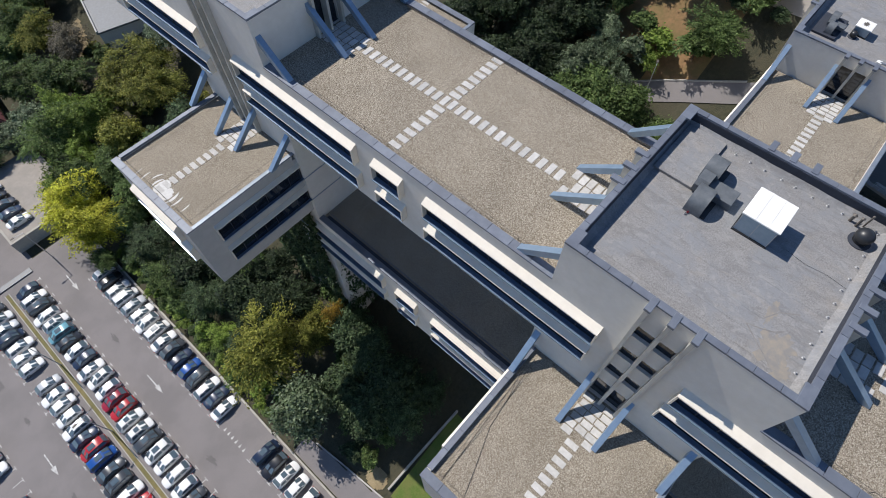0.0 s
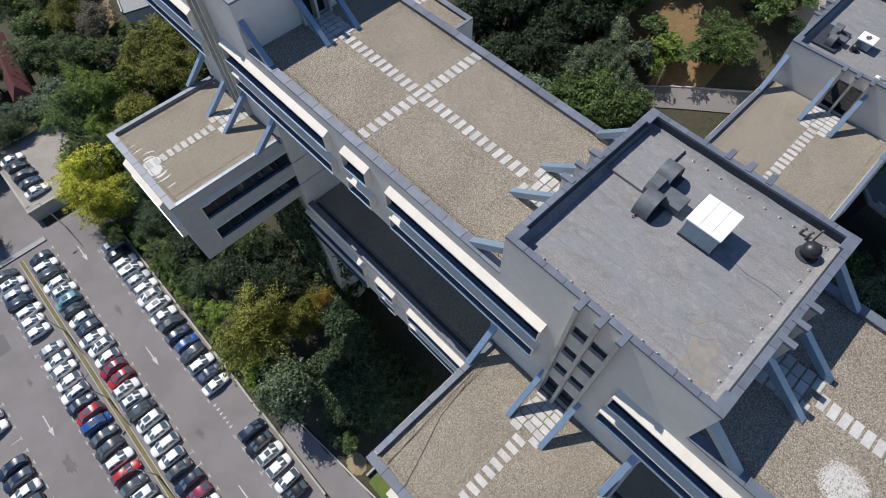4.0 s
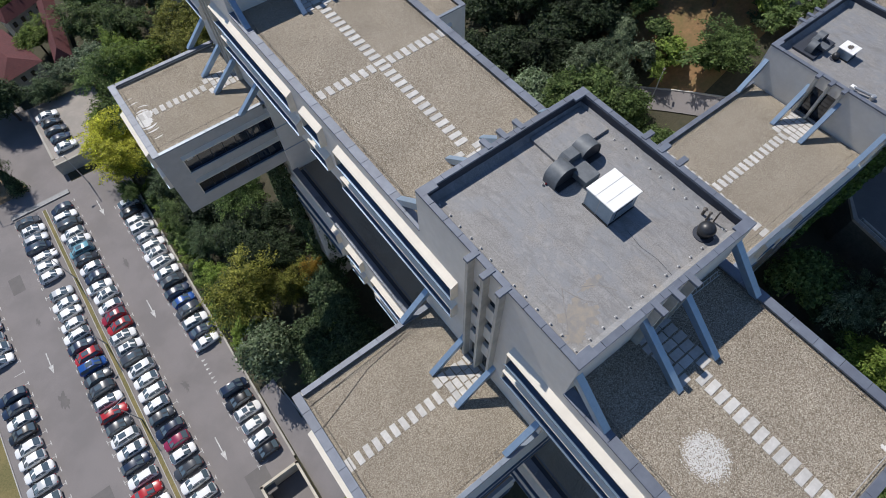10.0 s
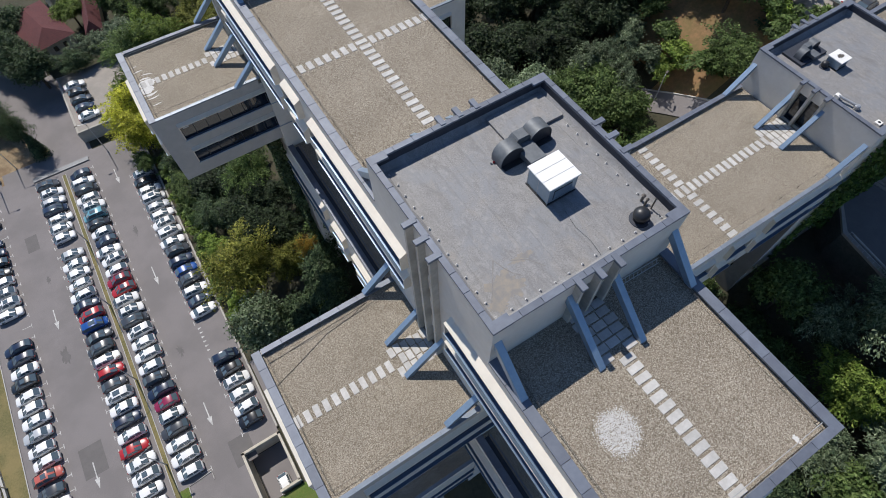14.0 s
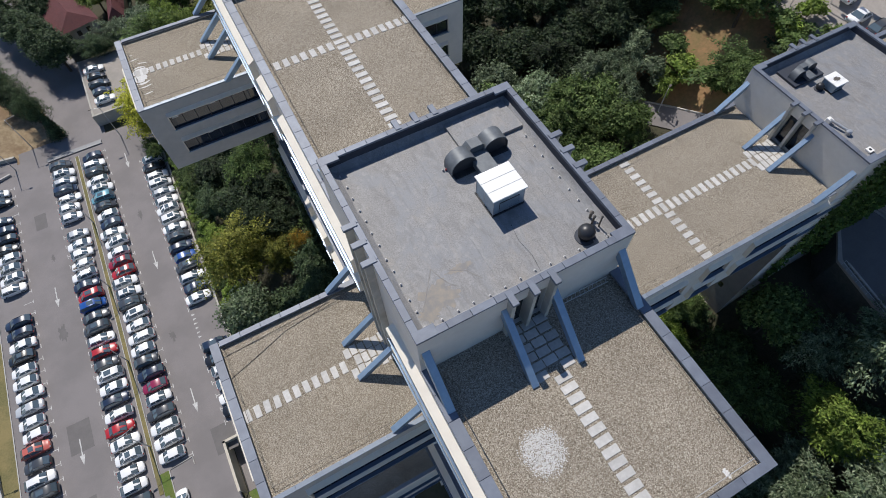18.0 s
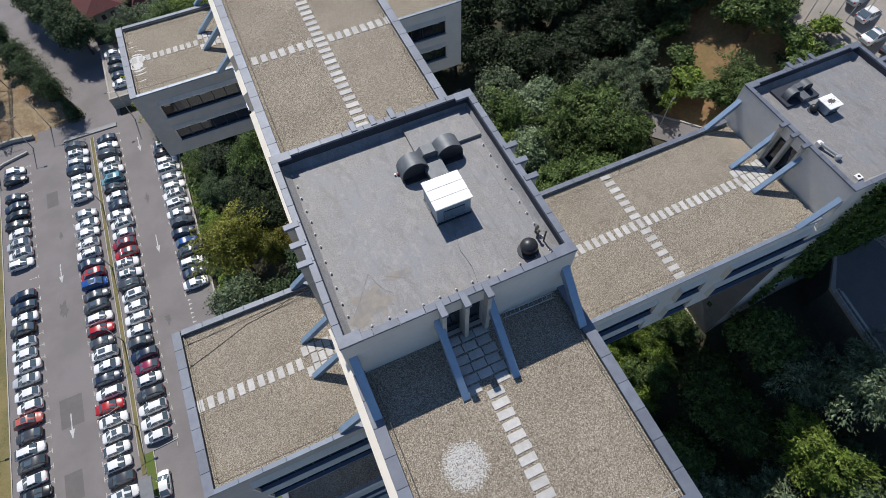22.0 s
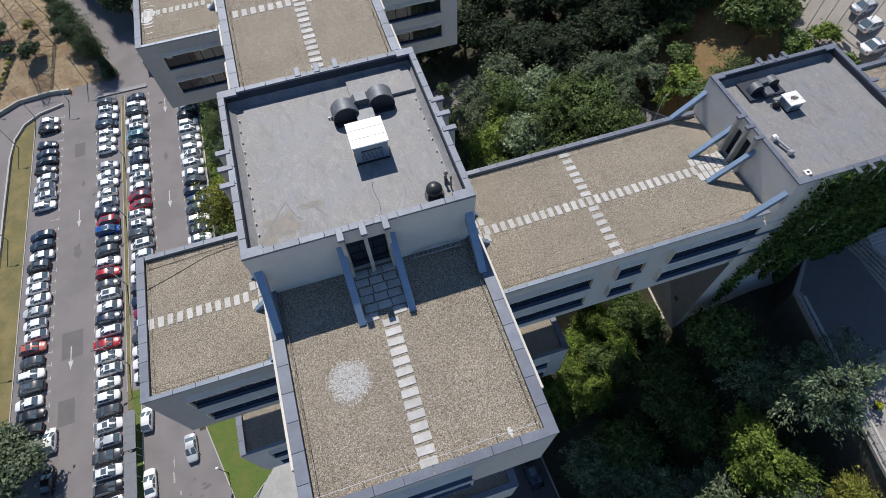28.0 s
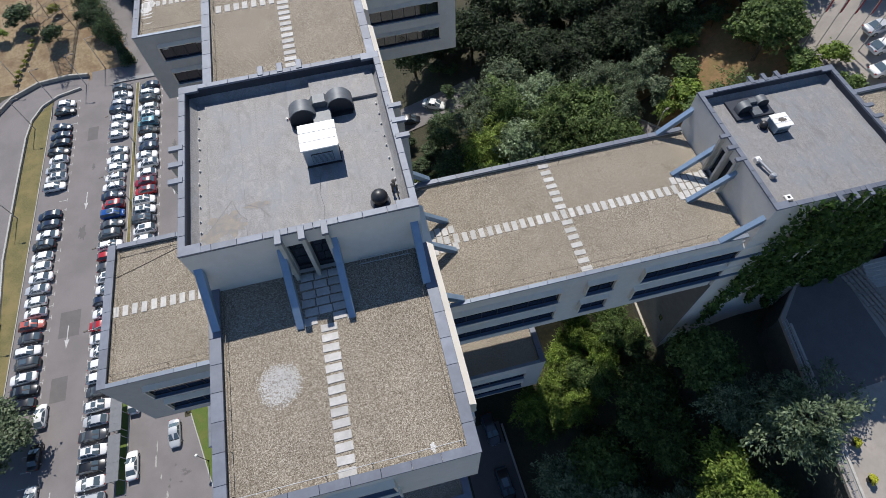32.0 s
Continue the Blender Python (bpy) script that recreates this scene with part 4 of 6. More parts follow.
tank = thing("pipe_unit", "pale metal pipe with two round ends on the tower roof", "pipe", (45.0, 4.0, 51.105))
bm = bmesh.new()
rod(bm, (-0.3, 1.2, 0.42), (0.1, -0.4, 0.34), 0.13, 12)
part("lagged_pipe", bm, STEEL, tank)
part("bracket", soft_box(-0.45, 0.0, 1.0, 1.5, 0.0, 0.46, 0.03), WHITEPAINT, tank)
bm = bmesh.new()
lathe(bm, [(0.26, 0), (0.28, 0.36), (0.2, 0.46), (0, 0.48)], 16, 0.15, -0.65)
part("round_end", bm, STEEL, tank)
hatch = thing("skylight_box", "small white box with a dark opening on the tower roof", "box", (45.25, 1.02, 51.1))
part("frame", soft_box(-0.3, 0.3, -0.28, 0.28, 0, 0.2, 0.03), WHITEPAINT, hatch)
bm = bmesh.new()
lathe(bm, [(0.13, 0.201), (0.13, 0.212), (0, 0.212)], 12)
part("opening", bm, BLACK, hatch)


def anchors(t, x0, x1, y0, y1, z, sides):
    """Small roof anchors along the edges, tied by a wire."""
    def make():
        first = None
        for s in sides:
            n = 13
            for i in range(n):
                a = i / (n - 1)
                x, y = {"w": (x0, y0 + (y1 - y0) * a), "e": (x1, y0 + (y1 - y0) * a), "s": (x0 + (x1 - x0) * a, y0)}[s]
                x, y = x + random.uniform(-0.04, 0.04), y + random.uniform(-0.08, 0.08)
                if first is None:
                    bm = bmesh.new()
                    lathe(bm, [(0.085, 0), (0.085, 0.025), (0.03, 0.05), (0.03, 0.11), (0.045, 0.12), (0.045, 0.145), (0, 0.15)], 8)
                    first = part("roof_anchor", bm, ANCHOR, t)
                    first.matrix_basis = pose(x, y, z)
                else:
                    again(first, pose(x, y, z))
    in_thing(t, make)


anchors(tower_main, 0.95, 13.05, 1.0, 12.7, 62.105, "wes")
cable("lightning_wire", [(8.3, 0.9, 62.15), (8.45, 2.0, 62.15), (8.3, 3.2, 62.15), (8.5, 4.4, 62.15)], 0.008, "thin wire clipped to the roof membrane")


def ladder(x0, x1, y, z, lean):
    l = thing("ladder", "aluminium ladder laid on its side against the wall", "ladder", ((x0 + x1) / 2, y, z))
    h = (x1 - x0) / 2
    for k in (0.03, 0.36):
        bm = bmesh.new()
        rod(bm, (-h, -k * lean, k + 0.02), (h, -k * lean - 0.15, k + 0.25), 0.03, 6)
        part("stile", bm, STEEL, l)
    for i in range(11):
        a = -1 + 2 * (i + 0.5) / 11
        bm = bmesh.new()
        e = 0.15 * (a + 1) / 2
        rod(bm, (a * h, -0.03 * lean - e, 0.05 + 0.23 * (a + 1) / 2), (a * h, -0.36 * lean - e, 0.38 + 0.23 * (a + 1) / 2), 0.016, 5)
        part("rung", bm, STEEL, l)
    return l


fit = thing("drain_fitting", "small rust-red pipe fitting beside the cowl", "pipe", (6.9, 9.95, 62.105))
for k in (0.0, 0.17):
    bm = bmesh.new()
    lathe(bm, [(0.06, 0), (0.06, 0.14), (0.045, 0.14), (0.045, 0.05)], 10, k, -k * 0.4)
    part("collar", bm, FLAGRED if k else STEEL, fit)


ladder(9.6, 13.0, -0.35, ZN, -0.6)


def ivy(x0, x1, y, z0, z1, n, bulge, label, west=False):
    """A curtain of hanging leaves over a wall."""
    rng = np.random.default_rng(11)
    u = rng.uniform(0, 1, n)
    v = rng.uniform(0, 1, n) ** 0.8
    x = x0 + (x1 - x0) * (u if west else u ** 0.72)     # sparser towards one end
    z = z1 - (z1 - z0) * v * (0.75 + 0.25 * np.sin(x * 1.3 + 2) * np.sin(x * 0.37))
    out = bulge * (0.35 + 0.65 * np.abs(np.sin(x * 0.55) * np.cos(z * 0.33))) * rng.uniform(0.2, 1, n)
    c = np.stack([x, y - out, z], 1)
    d = rng.normal(0, 1, (n, 3)) + np.array([0, -0.8, 0.3])
    d /= np.linalg.norm(d, axis=1)[:, None]
    a = np.cross(d, rng.normal(0, 1, (n, 3)))
    a /= np.linalg.norm(a, axis=1)[:, None]
    b = np.cross(d, a)
    s = rng.uniform(0.12, 0.3, n)[:, None]
    vs = np.stack([c - a * s, c + b * s * 0.7, c + a * s, c - b * s * 0.7], 1).reshape(-1, 3)
    if west:                # along a wall that faces west: u runs with y
        vs = vs[:, (1, 0, 2)]
    me = bpy.data.meshes.new("ivy")
    me.from_pydata(vs.tolist(), [], [(4 * i, 4 * i + 1, 4 * i + 2, 4 * i + 3) for i in range(n)])
    me.materials.append(leaf_ivy if z1 > 40 else leaf_dark)
    return tagged(new("ivy", me), label, "climbing plant", kind="stuff")


# ---- plants ----
def leaf_material(name, c1, c2, c3):
    m = bpy.data.materials.new(name)
    m.use_nodes = True
    nt = m.node_tree
    b = nt.nodes["Principled BSDF"]
    b.inputs["Roughness"].default_value = 0.65
    b.inputs["Specular IOR Level"].default_value = 0.25
    geo = nt.nodes.new("ShaderNodeNewGeometry")
    cr = nt.nodes.new("ShaderNodeValToRGB")
    e = cr.color_ramp.elements
    e[0].color, e[1].color = (*c1, 1), (*c3, 1)
    k = e.new(0.5)
    k.color = (*c2, 1)
    nt.links.new(geo.outputs["Random Per Island"], cr.inputs[0])
    oi = nt.nodes.new("ShaderNodeObjectInfo")
    r = nt.nodes.new("ShaderNodeMapRange")
    r.inputs[3].default_value, r.inputs[4].default_value = 0.84, 1.34
    nt.links.new(oi.outputs["Random"], r.inputs[0])
    nz = nt.nodes.new("ShaderNodeTexNoise")          # lighter and darker boughs
    nz.inputs["Scale"].default_value, nz.inputs["Detail"].default_value = 0.9, 3
    nt.links.new(geo.outputs["Position"], nz.inputs["Vector"])
    r2 = nt.nodes.new("ShaderNodeMapRange")
    r2.inputs[1].default_value, r2.inputs[2].default_value, r2.inputs[3].default_value, r2.inputs[4].default_value = 0.35, 0.65, 0.6, 1.5
    nt.links.new(nz.outputs[0], r2.inputs[0])
    mu = nt.nodes.new("ShaderNodeMath")
    mu.operation = "MULTIPLY"
    nt.links.new(r.outputs[0], mu.inputs[0])
    nt.links.new(r2.outputs[0], mu.inputs[1])
    hv = nt.nodes.new("ShaderNodeHueSaturation")
    nt.links.new(mu.outputs[0], hv.inputs["Value"])
    nt.links.new(cr.outputs[0], hv.inputs["Color"])
    nt.links.new(hv.outputs[0], b.inputs["Base Color"])
    t = nt.nodes.new("ShaderNodeBsdfTranslucent")
    nt.links.new(hv.outputs[0], t.inputs[0])
    mx = nt.nodes.new("ShaderNodeMixShader")
    mx.inputs[0].default_value = 0.3
    out = nt.nodes["Material Output"]
    nt.links.new(b.outputs[0], mx.inputs[1])
    nt.links.new(t.outputs[0], mx.inputs[2])
    nt.links.new(mx.outputs[0], out.inputs[0])
    return m


leaf_dark = leaf_material("dark_leaves", (0.026, 0.046, 0.021), (0.053, 0.085, 0.038), (0.105, 0.145, 0.068))
# shade painted into the leaf colour, for crowns the sun would light
leaf_shaded = leaf_material("deep_leaves", (0.014, 0.024, 0.012), (0.028, 0.045, 0.021), (0.06, 0.085, 0.038))
leaf_green = leaf_material("green_leaves", (0.037, 0.066, 0.018), (0.076, 0.119, 0.033), (0.148, 0.20, 0.068))
leaf_grey = leaf_material("grey_green_leaves", (0.05, 0.076, 0.04), (0.10, 0.135, 0.074), (0.21, 0.25, 0.16))
leaf_lime = leaf_material("yellow_green_leaves", (0.066, 0.115, 0.016), (0.138, 0.20, 0.034), (0.24, 0.31, 0.07))
leaf_olive = leaf_material("olive_leaves", (0.07, 0.085, 0.014), (0.155, 0.165, 0.028), (0.26, 0.255, 0.06))
leaf_yellow = leaf_material("yellow_leaves", (0.19, 0.21, 0.02), (0.37, 0.38, 0.035), (0.52, 0.50, 0.07))
leaf_ivy = leaf_material("ivy_leaves", (0.03, 0.062, 0.014), (0.06, 0.115, 0.024), (0.12, 0.19, 0.045))
leaf_brown = leaf_material("brownish_leaves", (0.10, 0.09, 0.06), (0.17, 0.15, 0.105), (0.26, 0.235, 0.175))
leaf_rust = leaf_material("rust_leaves", (0.15, 0.085, 0.014), (0.29, 0.18, 0.028), (0.42, 0.29, 0.06))
leaf_sage = leaf_material("sage_leaves", (0.065, 0.10, 0.05), (0.13, 0.18, 0.095), (0.27, 0.33, 0.21))
BARK = surface("bark", (0.055, 0.042, 0.03), (0.10, 0.08, 0.06), 0.2, 0.95, bump=0.6, bump_size=0.05)


def bough_mesh(name, seed, boughs, per, leaf, reach=4.2, droop=0.9, width=0.34):
    """A feathery crown of the same size: boughs that sweep out from the stem, each a spray of leaves."""
    rng = np.random.default_rng(seed)
    g = rng.normal(0, 1, (boughs, 3))
    g /= np.linalg.norm(g, axis=1)[:, None]
    g[:, 2] = g[:, 2] * 0.75 + 0.28
    swell = 1 + 0.28 * np.sin(2.3 * np.arctan2(g[:, 1], g[:, 0]) + seed) + 0.22 * np.sin(5 * g[:, 2] + 3 * g[:, 0] + seed)
    tip = g * (reach * rng.uniform(0.7, 1.08, boughs) * swell)[:, None] * np.array([1, 1, 0.92]) + np.array([0, 0, 5.9])
    foot = tip * np.array([0.35, 0.35, 0.6]) + np.array([0, 0, 1.9])
    i = np.repeat(np.arange(boughs), per)
    n = len(i)
    s = rng.uniform(0.15, 1.05, n) ** 0.75
    c = foot[i] + (tip - foot)[i] * s[:, None]
    c[:, 2] += 0.5 * np.sin(s * 2.6) - droop * s ** 3
    c += rng.normal(0, 1, (n, 3)) * (width * (1.25 - 0.6 * s))[:, None] * np.array([1, 1, 0.55])
    d = (tip - foot)[i] * 0.12 + rng.normal(0, 0.55, (n, 3)) + np.array([0, 0, 0.75])
    d /= np.linalg.norm(d, axis=1)[:, None]
    a = (tip - foot)[i] + rng.normal(0, 1.2, (n, 3))
    a -= d * (a * d).sum(1)[:, None]
    a /= np.linalg.norm(a, axis=1)[:, None]
    b = np.cross(d, a)
    k = (rng.uniform(0.55, 1.2, n) * leaf)[:, None]
    vs = np.stack([c - a * k, c + a * k * 0.2 - b * k * 0.6, c + a * k * 1.1 + b * k * 0.35 - d * k * 0.25], 1).reshape(-1, 3)
    me = bpy.data.meshes.new(name)
    me.from_pydata(vs.tolist(), [], np.arange(3 * n).reshape(-1, 3).tolist())
    return me


def crown_mesh(name, seed, n, conifer=False, lobes=22, leaf=0.30, spread=4.0):
    """A crown of unit size (radius 4, from 2.2 to 10 high): clumps of leaves round many lobes, with gaps between them."""
    rng = np.random.default_rng(seed)
    if conifer:
        z = rng.uniform(0, 1, n) ** 0.8
        ring = np.floor(z * 14) / 14 + 0.02
        r = (1 - ring) * 2.6 * np.sqrt(rng.uniform(0.1, 1, n)) * (0.8 + 0.3 * np.sin(7 * rng.integers(0, 9, n)))
        a = rng.uniform(0, 2 * np.pi, n)
        c = np.stack([r * np.cos(a), r * np.sin(a), 1.0 + ring * 9 - r * 0.35], 1)
        d = np.stack([np.cos(a), np.sin(a), np.full(n, 0.9)], 1) + rng.normal(0, 0.4, (n, 3))
    else:
        # lobe centres over a squashed, uneven ball
        g = rng.normal(0, 1, (lobes, 3))
        g /= np.linalg.norm(g, axis=1)[:, None]
        g[:, 2] = np.abs(g[:, 2]) * 1.1 - 0.4
        k = rng.uniform(0.25, 1.0, lobes)[:, None] ** 0.6
        cen = g * k * np.array([spread * 0.8, spread * 0.8, 3.3]) + np.array([0, 0, 6.0])
        cen[:, :2] *= rng.uniform(0.8, 1.15, (lobes, 1))
        rad = rng.uniform(0.45, 1.25, lobes) * spread / 4
        w = rad ** 2 / (rad ** 2).sum()
        li = rng.choice(lobes, n, p=w)
        d = rng.normal(0, 1, (n, 3)) + np.array([0, 0, 0.35])
        d /= np.linalg.norm(d, axis=1)[:, None]
        rr = rad[li] * (0.55 + 0.5 * rng.uniform(0, 1, n) ** 0.7 + 0.22 * np.abs(rng.normal(0, 1, n)) ** 1.5) * (1 + 0.25 * np.sin(5 * d[:, 0] + li) * np.cos(4 * d[:, 1] - li))
        c = cen[li] + d * rr[:, None] * np.array([1, 1, 0.8])
        tw = rng.integers(0, 160, n) + li * 160
        jig = np.stack([np.sin(tw * 12.9898) * 43758.5, np.sin(tw * 78.233) * 12543.1, np.sin(tw * 39.425) * 23421.6], 1)
        jig = (jig - np.floor(jig) - 0.5) * rad[li][:, None]
        c = c + jig * 0.75
        d = d + rng.normal(0, 0.6, (n, 3)) + np.array([0, 0, 0.55])
    d /= np.linalg.norm(d, axis=1)[:, None]
    a = np.cross(d, rng.normal(0, 1, (n, 3)))
    a /= np.linalg.norm(a, axis=1)[:, None]
    b = np.cross(d, a)
    s = (rng.uniform(0.5, 1.15, n) * leaf)[:, None]
    vs = np.stack([c - a * s, c + a * s * 0.3 - b * s * 0.8, c + a * s * 0.7 + b * s * 0.8 + d * s * 0.3], 1).reshape(-1, 3)
    me = bpy.data.meshes.new(name)
    me.from_pydata(vs.tolist(), [], np.arange(3 * n).reshape(-1, 3).tolist())
    return me


def trunk_mesh(seed, top):
    rng = random.Random(seed)
    bm = bmesh.new()

    def limb(p, q, r0, r1):
        p, q = Vector(p), Vector(q)
        d = (q - p).normalized()
        u = d.orthogonal().normalized()
        v = d.cross(u)
        rings = [[bm.verts.new(c + (u * math.cos(i * math.pi / 3) + v * math.sin(i * math.pi / 3)) * r) for i in range(6)] for c, r in ((p, r0), (q, r1))]
        for i in range(6):
            bm.faces.new((rings[0][i], rings[0][(i + 1) % 6], rings[1][(i + 1) % 6], rings[1][i]))

    limb((0, 0, -1.5), (0.1, 0.05, 3.2), 0.26, 0.2)
    limb((0.1, 0.05, 3.15), (0, 0, top), 0.2, 0.05)
    for i in range(7):
        a, z = i * 2.4 + rng.uniform(-0.4, 0.4), rng.uniform(2.6, 5.2)
        limb((0.05, 0.03, z), (2.4 * math.cos(a), 2.4 * math.sin(a), z + rng.uniform(1.2, 2.6)), 0.1, 0.03)
    me = bpy.data.meshes.new("trunk")
    bm.to_mesh(me)
    bm.free()
    me.materials.append(BARK)
    return me


TRUNKS = [trunk_mesh(1, 8.0), trunk_mesh(2, 8.5)]
CROWNS = [crown_mesh("crown", 20 + i, 9800, lobes=(60, 75)[i], leaf=(0.245, 0.24)[i]) for i in range(2)] + [bough_mesh("crown", 30 + i, 270, 41, 0.225, 3.9, 0.5, 0.4) for i in range(2)]
AIRY = [bough_mesh("crown", 40 + i, (200, 240, 180)[i], (47, 39, 51)[i], 0.21) for i in range(3)]
FIRS = [crown_mesh("crown", 60, 9500, conifer=True, leaf=0.26)]
SHRUBS = [crown_mesh("foliage", 80, 2500, lobes=22, leaf=0.45), bough_mesh("foliage", 81, 78, 32, 0.49, 4.0, 0.8, 0.5)]
STOCK = {}
LEAF_WORDS = {"dark_leaves": "dark green", "deep_leaves": "shade-darkened green", "green_leaves": "mid-green", "grey_green_leaves": "grey-green", "yellow_green_leaves": "bright yellow-green", "olive_leaves": "olive green", "yellow_leaves": "yellow-tinged", "rust_leaves": "rust-orange", "sage_leaves": "pale sage green", "brownish_leaves": "thin brownish"}


def plant(kind, x, y, r, h, leaf, z=None, k=None):
    """A tree or shrub at (x, y) with crown radius r and height h."""
    k = (int(abs(x * 7 + y * 13))) if k is None else k
    forms = {"tree": CROWNS, "airy": AIRY, "fir": FIRS, "shrub": SHRUBS}[kind]
    form = forms[k % len(forms)]
    key = (kind, form.name, leaf.name)
    base = height(x, y) if z is None else z
    m = pose(x, y, base, random.uniform(-3, 3), random.uniform(-3, 3), (k * 67) % 360) @ Matrix.Diagonal((r / 4, r / 4, h / 10, 1))
    if key in STOCK:
        sc = STOCK[key].scale
        return copy_thing(STOCK[key], m @ Matrix.Diagonal((1 / sc[0], 1 / sc[1], 1 / sc[2], 1)))
    word = LEAF_WORDS[leaf.name]
    if kind == "shrub":
        t = thing("shrub", "low " + word + " leafy shrub growing on the slope", "shrub")
    elif kind == "fir":
        t = thing("conifer_tree", word + " conifer with tiered branches", "tree")
    else:
        t = thing("tree", word + " broadleaf tree with an uneven crown", "tree")
    me = form.copy()
    me.materials.append(leaf)
    c = new("foliage" if kind == "shrub" else "crown", me)
    c.parent = t
    tr = new("stem" if kind == "shrub" else "trunk", TRUNKS[k % 2])
    tr.parent = t
    if kind == "shrub":
        tr.scale = (0.4, 0.4, 0.5)
    t.matrix_basis = m
    STOCK[key] = t
    return t


# ---- car park and roads ----
def low_wall(name, pts, w, z0, z1, material, label, category="wall", follow=False):
    """A wall or kerb of that width along a line of points."""
    bm = bmesh.new()
    n = len(pts)
    sides = []
    for i, p in enumerate(pts):
        a, b = Vector((*pts[max(i - 1, 0)], 0)), Vector((*pts[min(i + 1, n - 1)], 0))
        d = (b - a).normalized()
        q = Vector((-d.y, d.x, 0)) * w / 2
        c = Vector((*p, 0))
        sides.append([bm.verts.new((v.x, v.y, z)) for v in (c - q, c + q) for z in ((z0 + height(*p), z1 + height(*p)) if follow else (z0, z1))])
    for s, t in zip(sides, sides[1:]):
        for i, j in ((0, 1), (1, 3), (3, 2), (2, 0)):
            bm.faces.new((s[i], s[j], t[j], t[i]))
    for s in (sides[0], sides[-1]):
        bm.faces.new((s[0], s[1], s[3], s[2]))
    bmesh.ops.recalc_face_normals(bm, faces=bm.faces[:])
    return tagged(part(name, bm, material), label, category, kind="structure")


PITCH = 2.455
ROWS_OF_BAYS = [   # name, x of the nose end, x of the aisle end, y of the first bay, number of bays
    (-21.1, -26.1, 86.6, 16), (-21.1, -26.1, 39.4, 6), (-37.2, -32.1, 93.7, 29), (-38.4, -43.6, 94.2, 38), (-56.2, -50.9, 92.4, 38)]
lines = thing("parking_lines", "white painted bay lines with T-shaped ends", "marking", (0, 0, 0), kind="structure")
first = None
for nose, aisle, y0, n in ROWS_OF_BAYS:
    d = 1 if nose > aisle else -1
    for i in range(n + 1):
        m = pose(aisle, y0 + PITCH / 2 - i * PITCH, 0.004, 0, 0, 0 if d > 0 else 180)
        if first is None:
            first = part("bay_line", boxes((0, 1.6, -0.05, 0.05, 0, 0.004), (-0.1, 0, -0.42, 0.42, 0, 0.004)), LINE, lines)
            first.matrix_basis = m
        else:
            again(first, m)


def arrow(x, y, turn=0):
    bm = bmesh.new()
    prism(bm, [(-0.09, 2.2, 0), (0.09, 2.2, 0), (0.09, -0.6, 0), (0.42, -0.6, 0), (0, -2.3, 0), (-0.42, -0.6, 0), (-0.09, -0.6, 0)], 0.004, (0, 0, 1))
    a = tagged(part("road_arrow", bm, LINE), "white painted arrow on the asphalt", "marking", group="arrows on the car park")
    a.matrix_basis = pose(x, y, 0.004, 0, 0, turn)


for x, y in ((-28.5, 89.7), (-29.0, 62.0), (-29.6, 32.0), (-46.9, 63.0), (-47.6, 32.5), (-47.5, 4.0)):
    arrow(x, y)
for x0, x1, y0, y1 in ((-49.2, -45.6, 32.4, 37.6), (-49.4, -46.7, 20.6, 25.0), (-28.6, -25.2, 21.4, 26.0), (-48.2, -46.0, 80.0, 84.0)):
    tagged(part("asphalt_patch", boxes((x0, x1, y0, y1, 0, 0.003)), PATCH), "darker rectangular repair in the asphalt", "asphalt", kind="structure")
for i in range(6):
    bm = bmesh.new()
    prism(bm, [(-0.3, -0.2, 0), (0.35, 0, 0), (-0.3, 0.2, 0)], 0.004, (0, 0, 1))
    g = tagged(part("give_way_mark", bm, LINE), "small white triangle painted on the asphalt", "marking", group="give-way triangles")
    g.matrix_basis = pose(-25.6, 47.2 - i * 0.95, 0.004)

# median between the middle rows, grass verge, and kerbs
tagged(part("grass_strip", boxes((-38.1, -37.5, 20.0, 96.0, 0, 0.10)), GRASS), "narrow strip of dry grass between the bays", "grass", kind="structure")
tagged(part("grass_strip", boxes((-37.4, -36.0, 3.2, 23.0, 0, 0.08)), LAWN), "narrow strip of green grass by the shelters", "grass", kind="structure")
for x in (-38.17, -37.43):
    low_wall("kerb", [(x, 23.0), (x, 96.0)], 0.12, -0.05, 0.13, KERB, "pale concrete kerb", "kerb")
low_wall("kerb", [(-35.95, 3.0), (-35.95, 23.0), (-32.2, 23.3), (-32.2, 22.0)], 0.14, -0.05, 0.13, KERB, "pale concrete kerb", "kerb")
low_wall("kerb", [(-20.9, 100.0), (-20.9, 48.0), (-21.0, 41.0)], 0.3, -0.1, 0.55, WALLSTONE, "low concrete wall along the parking bays", "wall")
low_wall("kerb", [(-20.8, 41.0), (-20.8, 24.0)], 0.3, -0.1, 0.45, WALLSTONE, "low concrete wall along the parking bays", "wall")
verge = drape("grass_verge", -61.5, -57.0, 12.0, 95.0, 0.03, GRASS, "dry grass verge beside the car park", "grass", lambda x, y: x > -61.3 + max(0, 50 - y) * 0.06 + (max(0, y - 86) ** 2) * 0.05, 0.25)
low_wall("kerb", [(-57.0, 93.5), (-57.0, 12.0)], 0.15, -0.05, 0.13, KERB, "pale concrete kerb", "kerb")
edge = [(-58.9, 12.0), (-59.4, 30.0), (-60.6, 44.0), (-61.4, 52.0), (-61.6, 70.0), (-61.6, 84.0), (-61.0, 89.5), (-59.2, 93.6), (-56.0, 96.2), (-51.0, 97.6)]
low_wall("kerb", edge, 0.35, -0.05, 0.5, KERB, "curved low concrete wall beside the road", "wall")
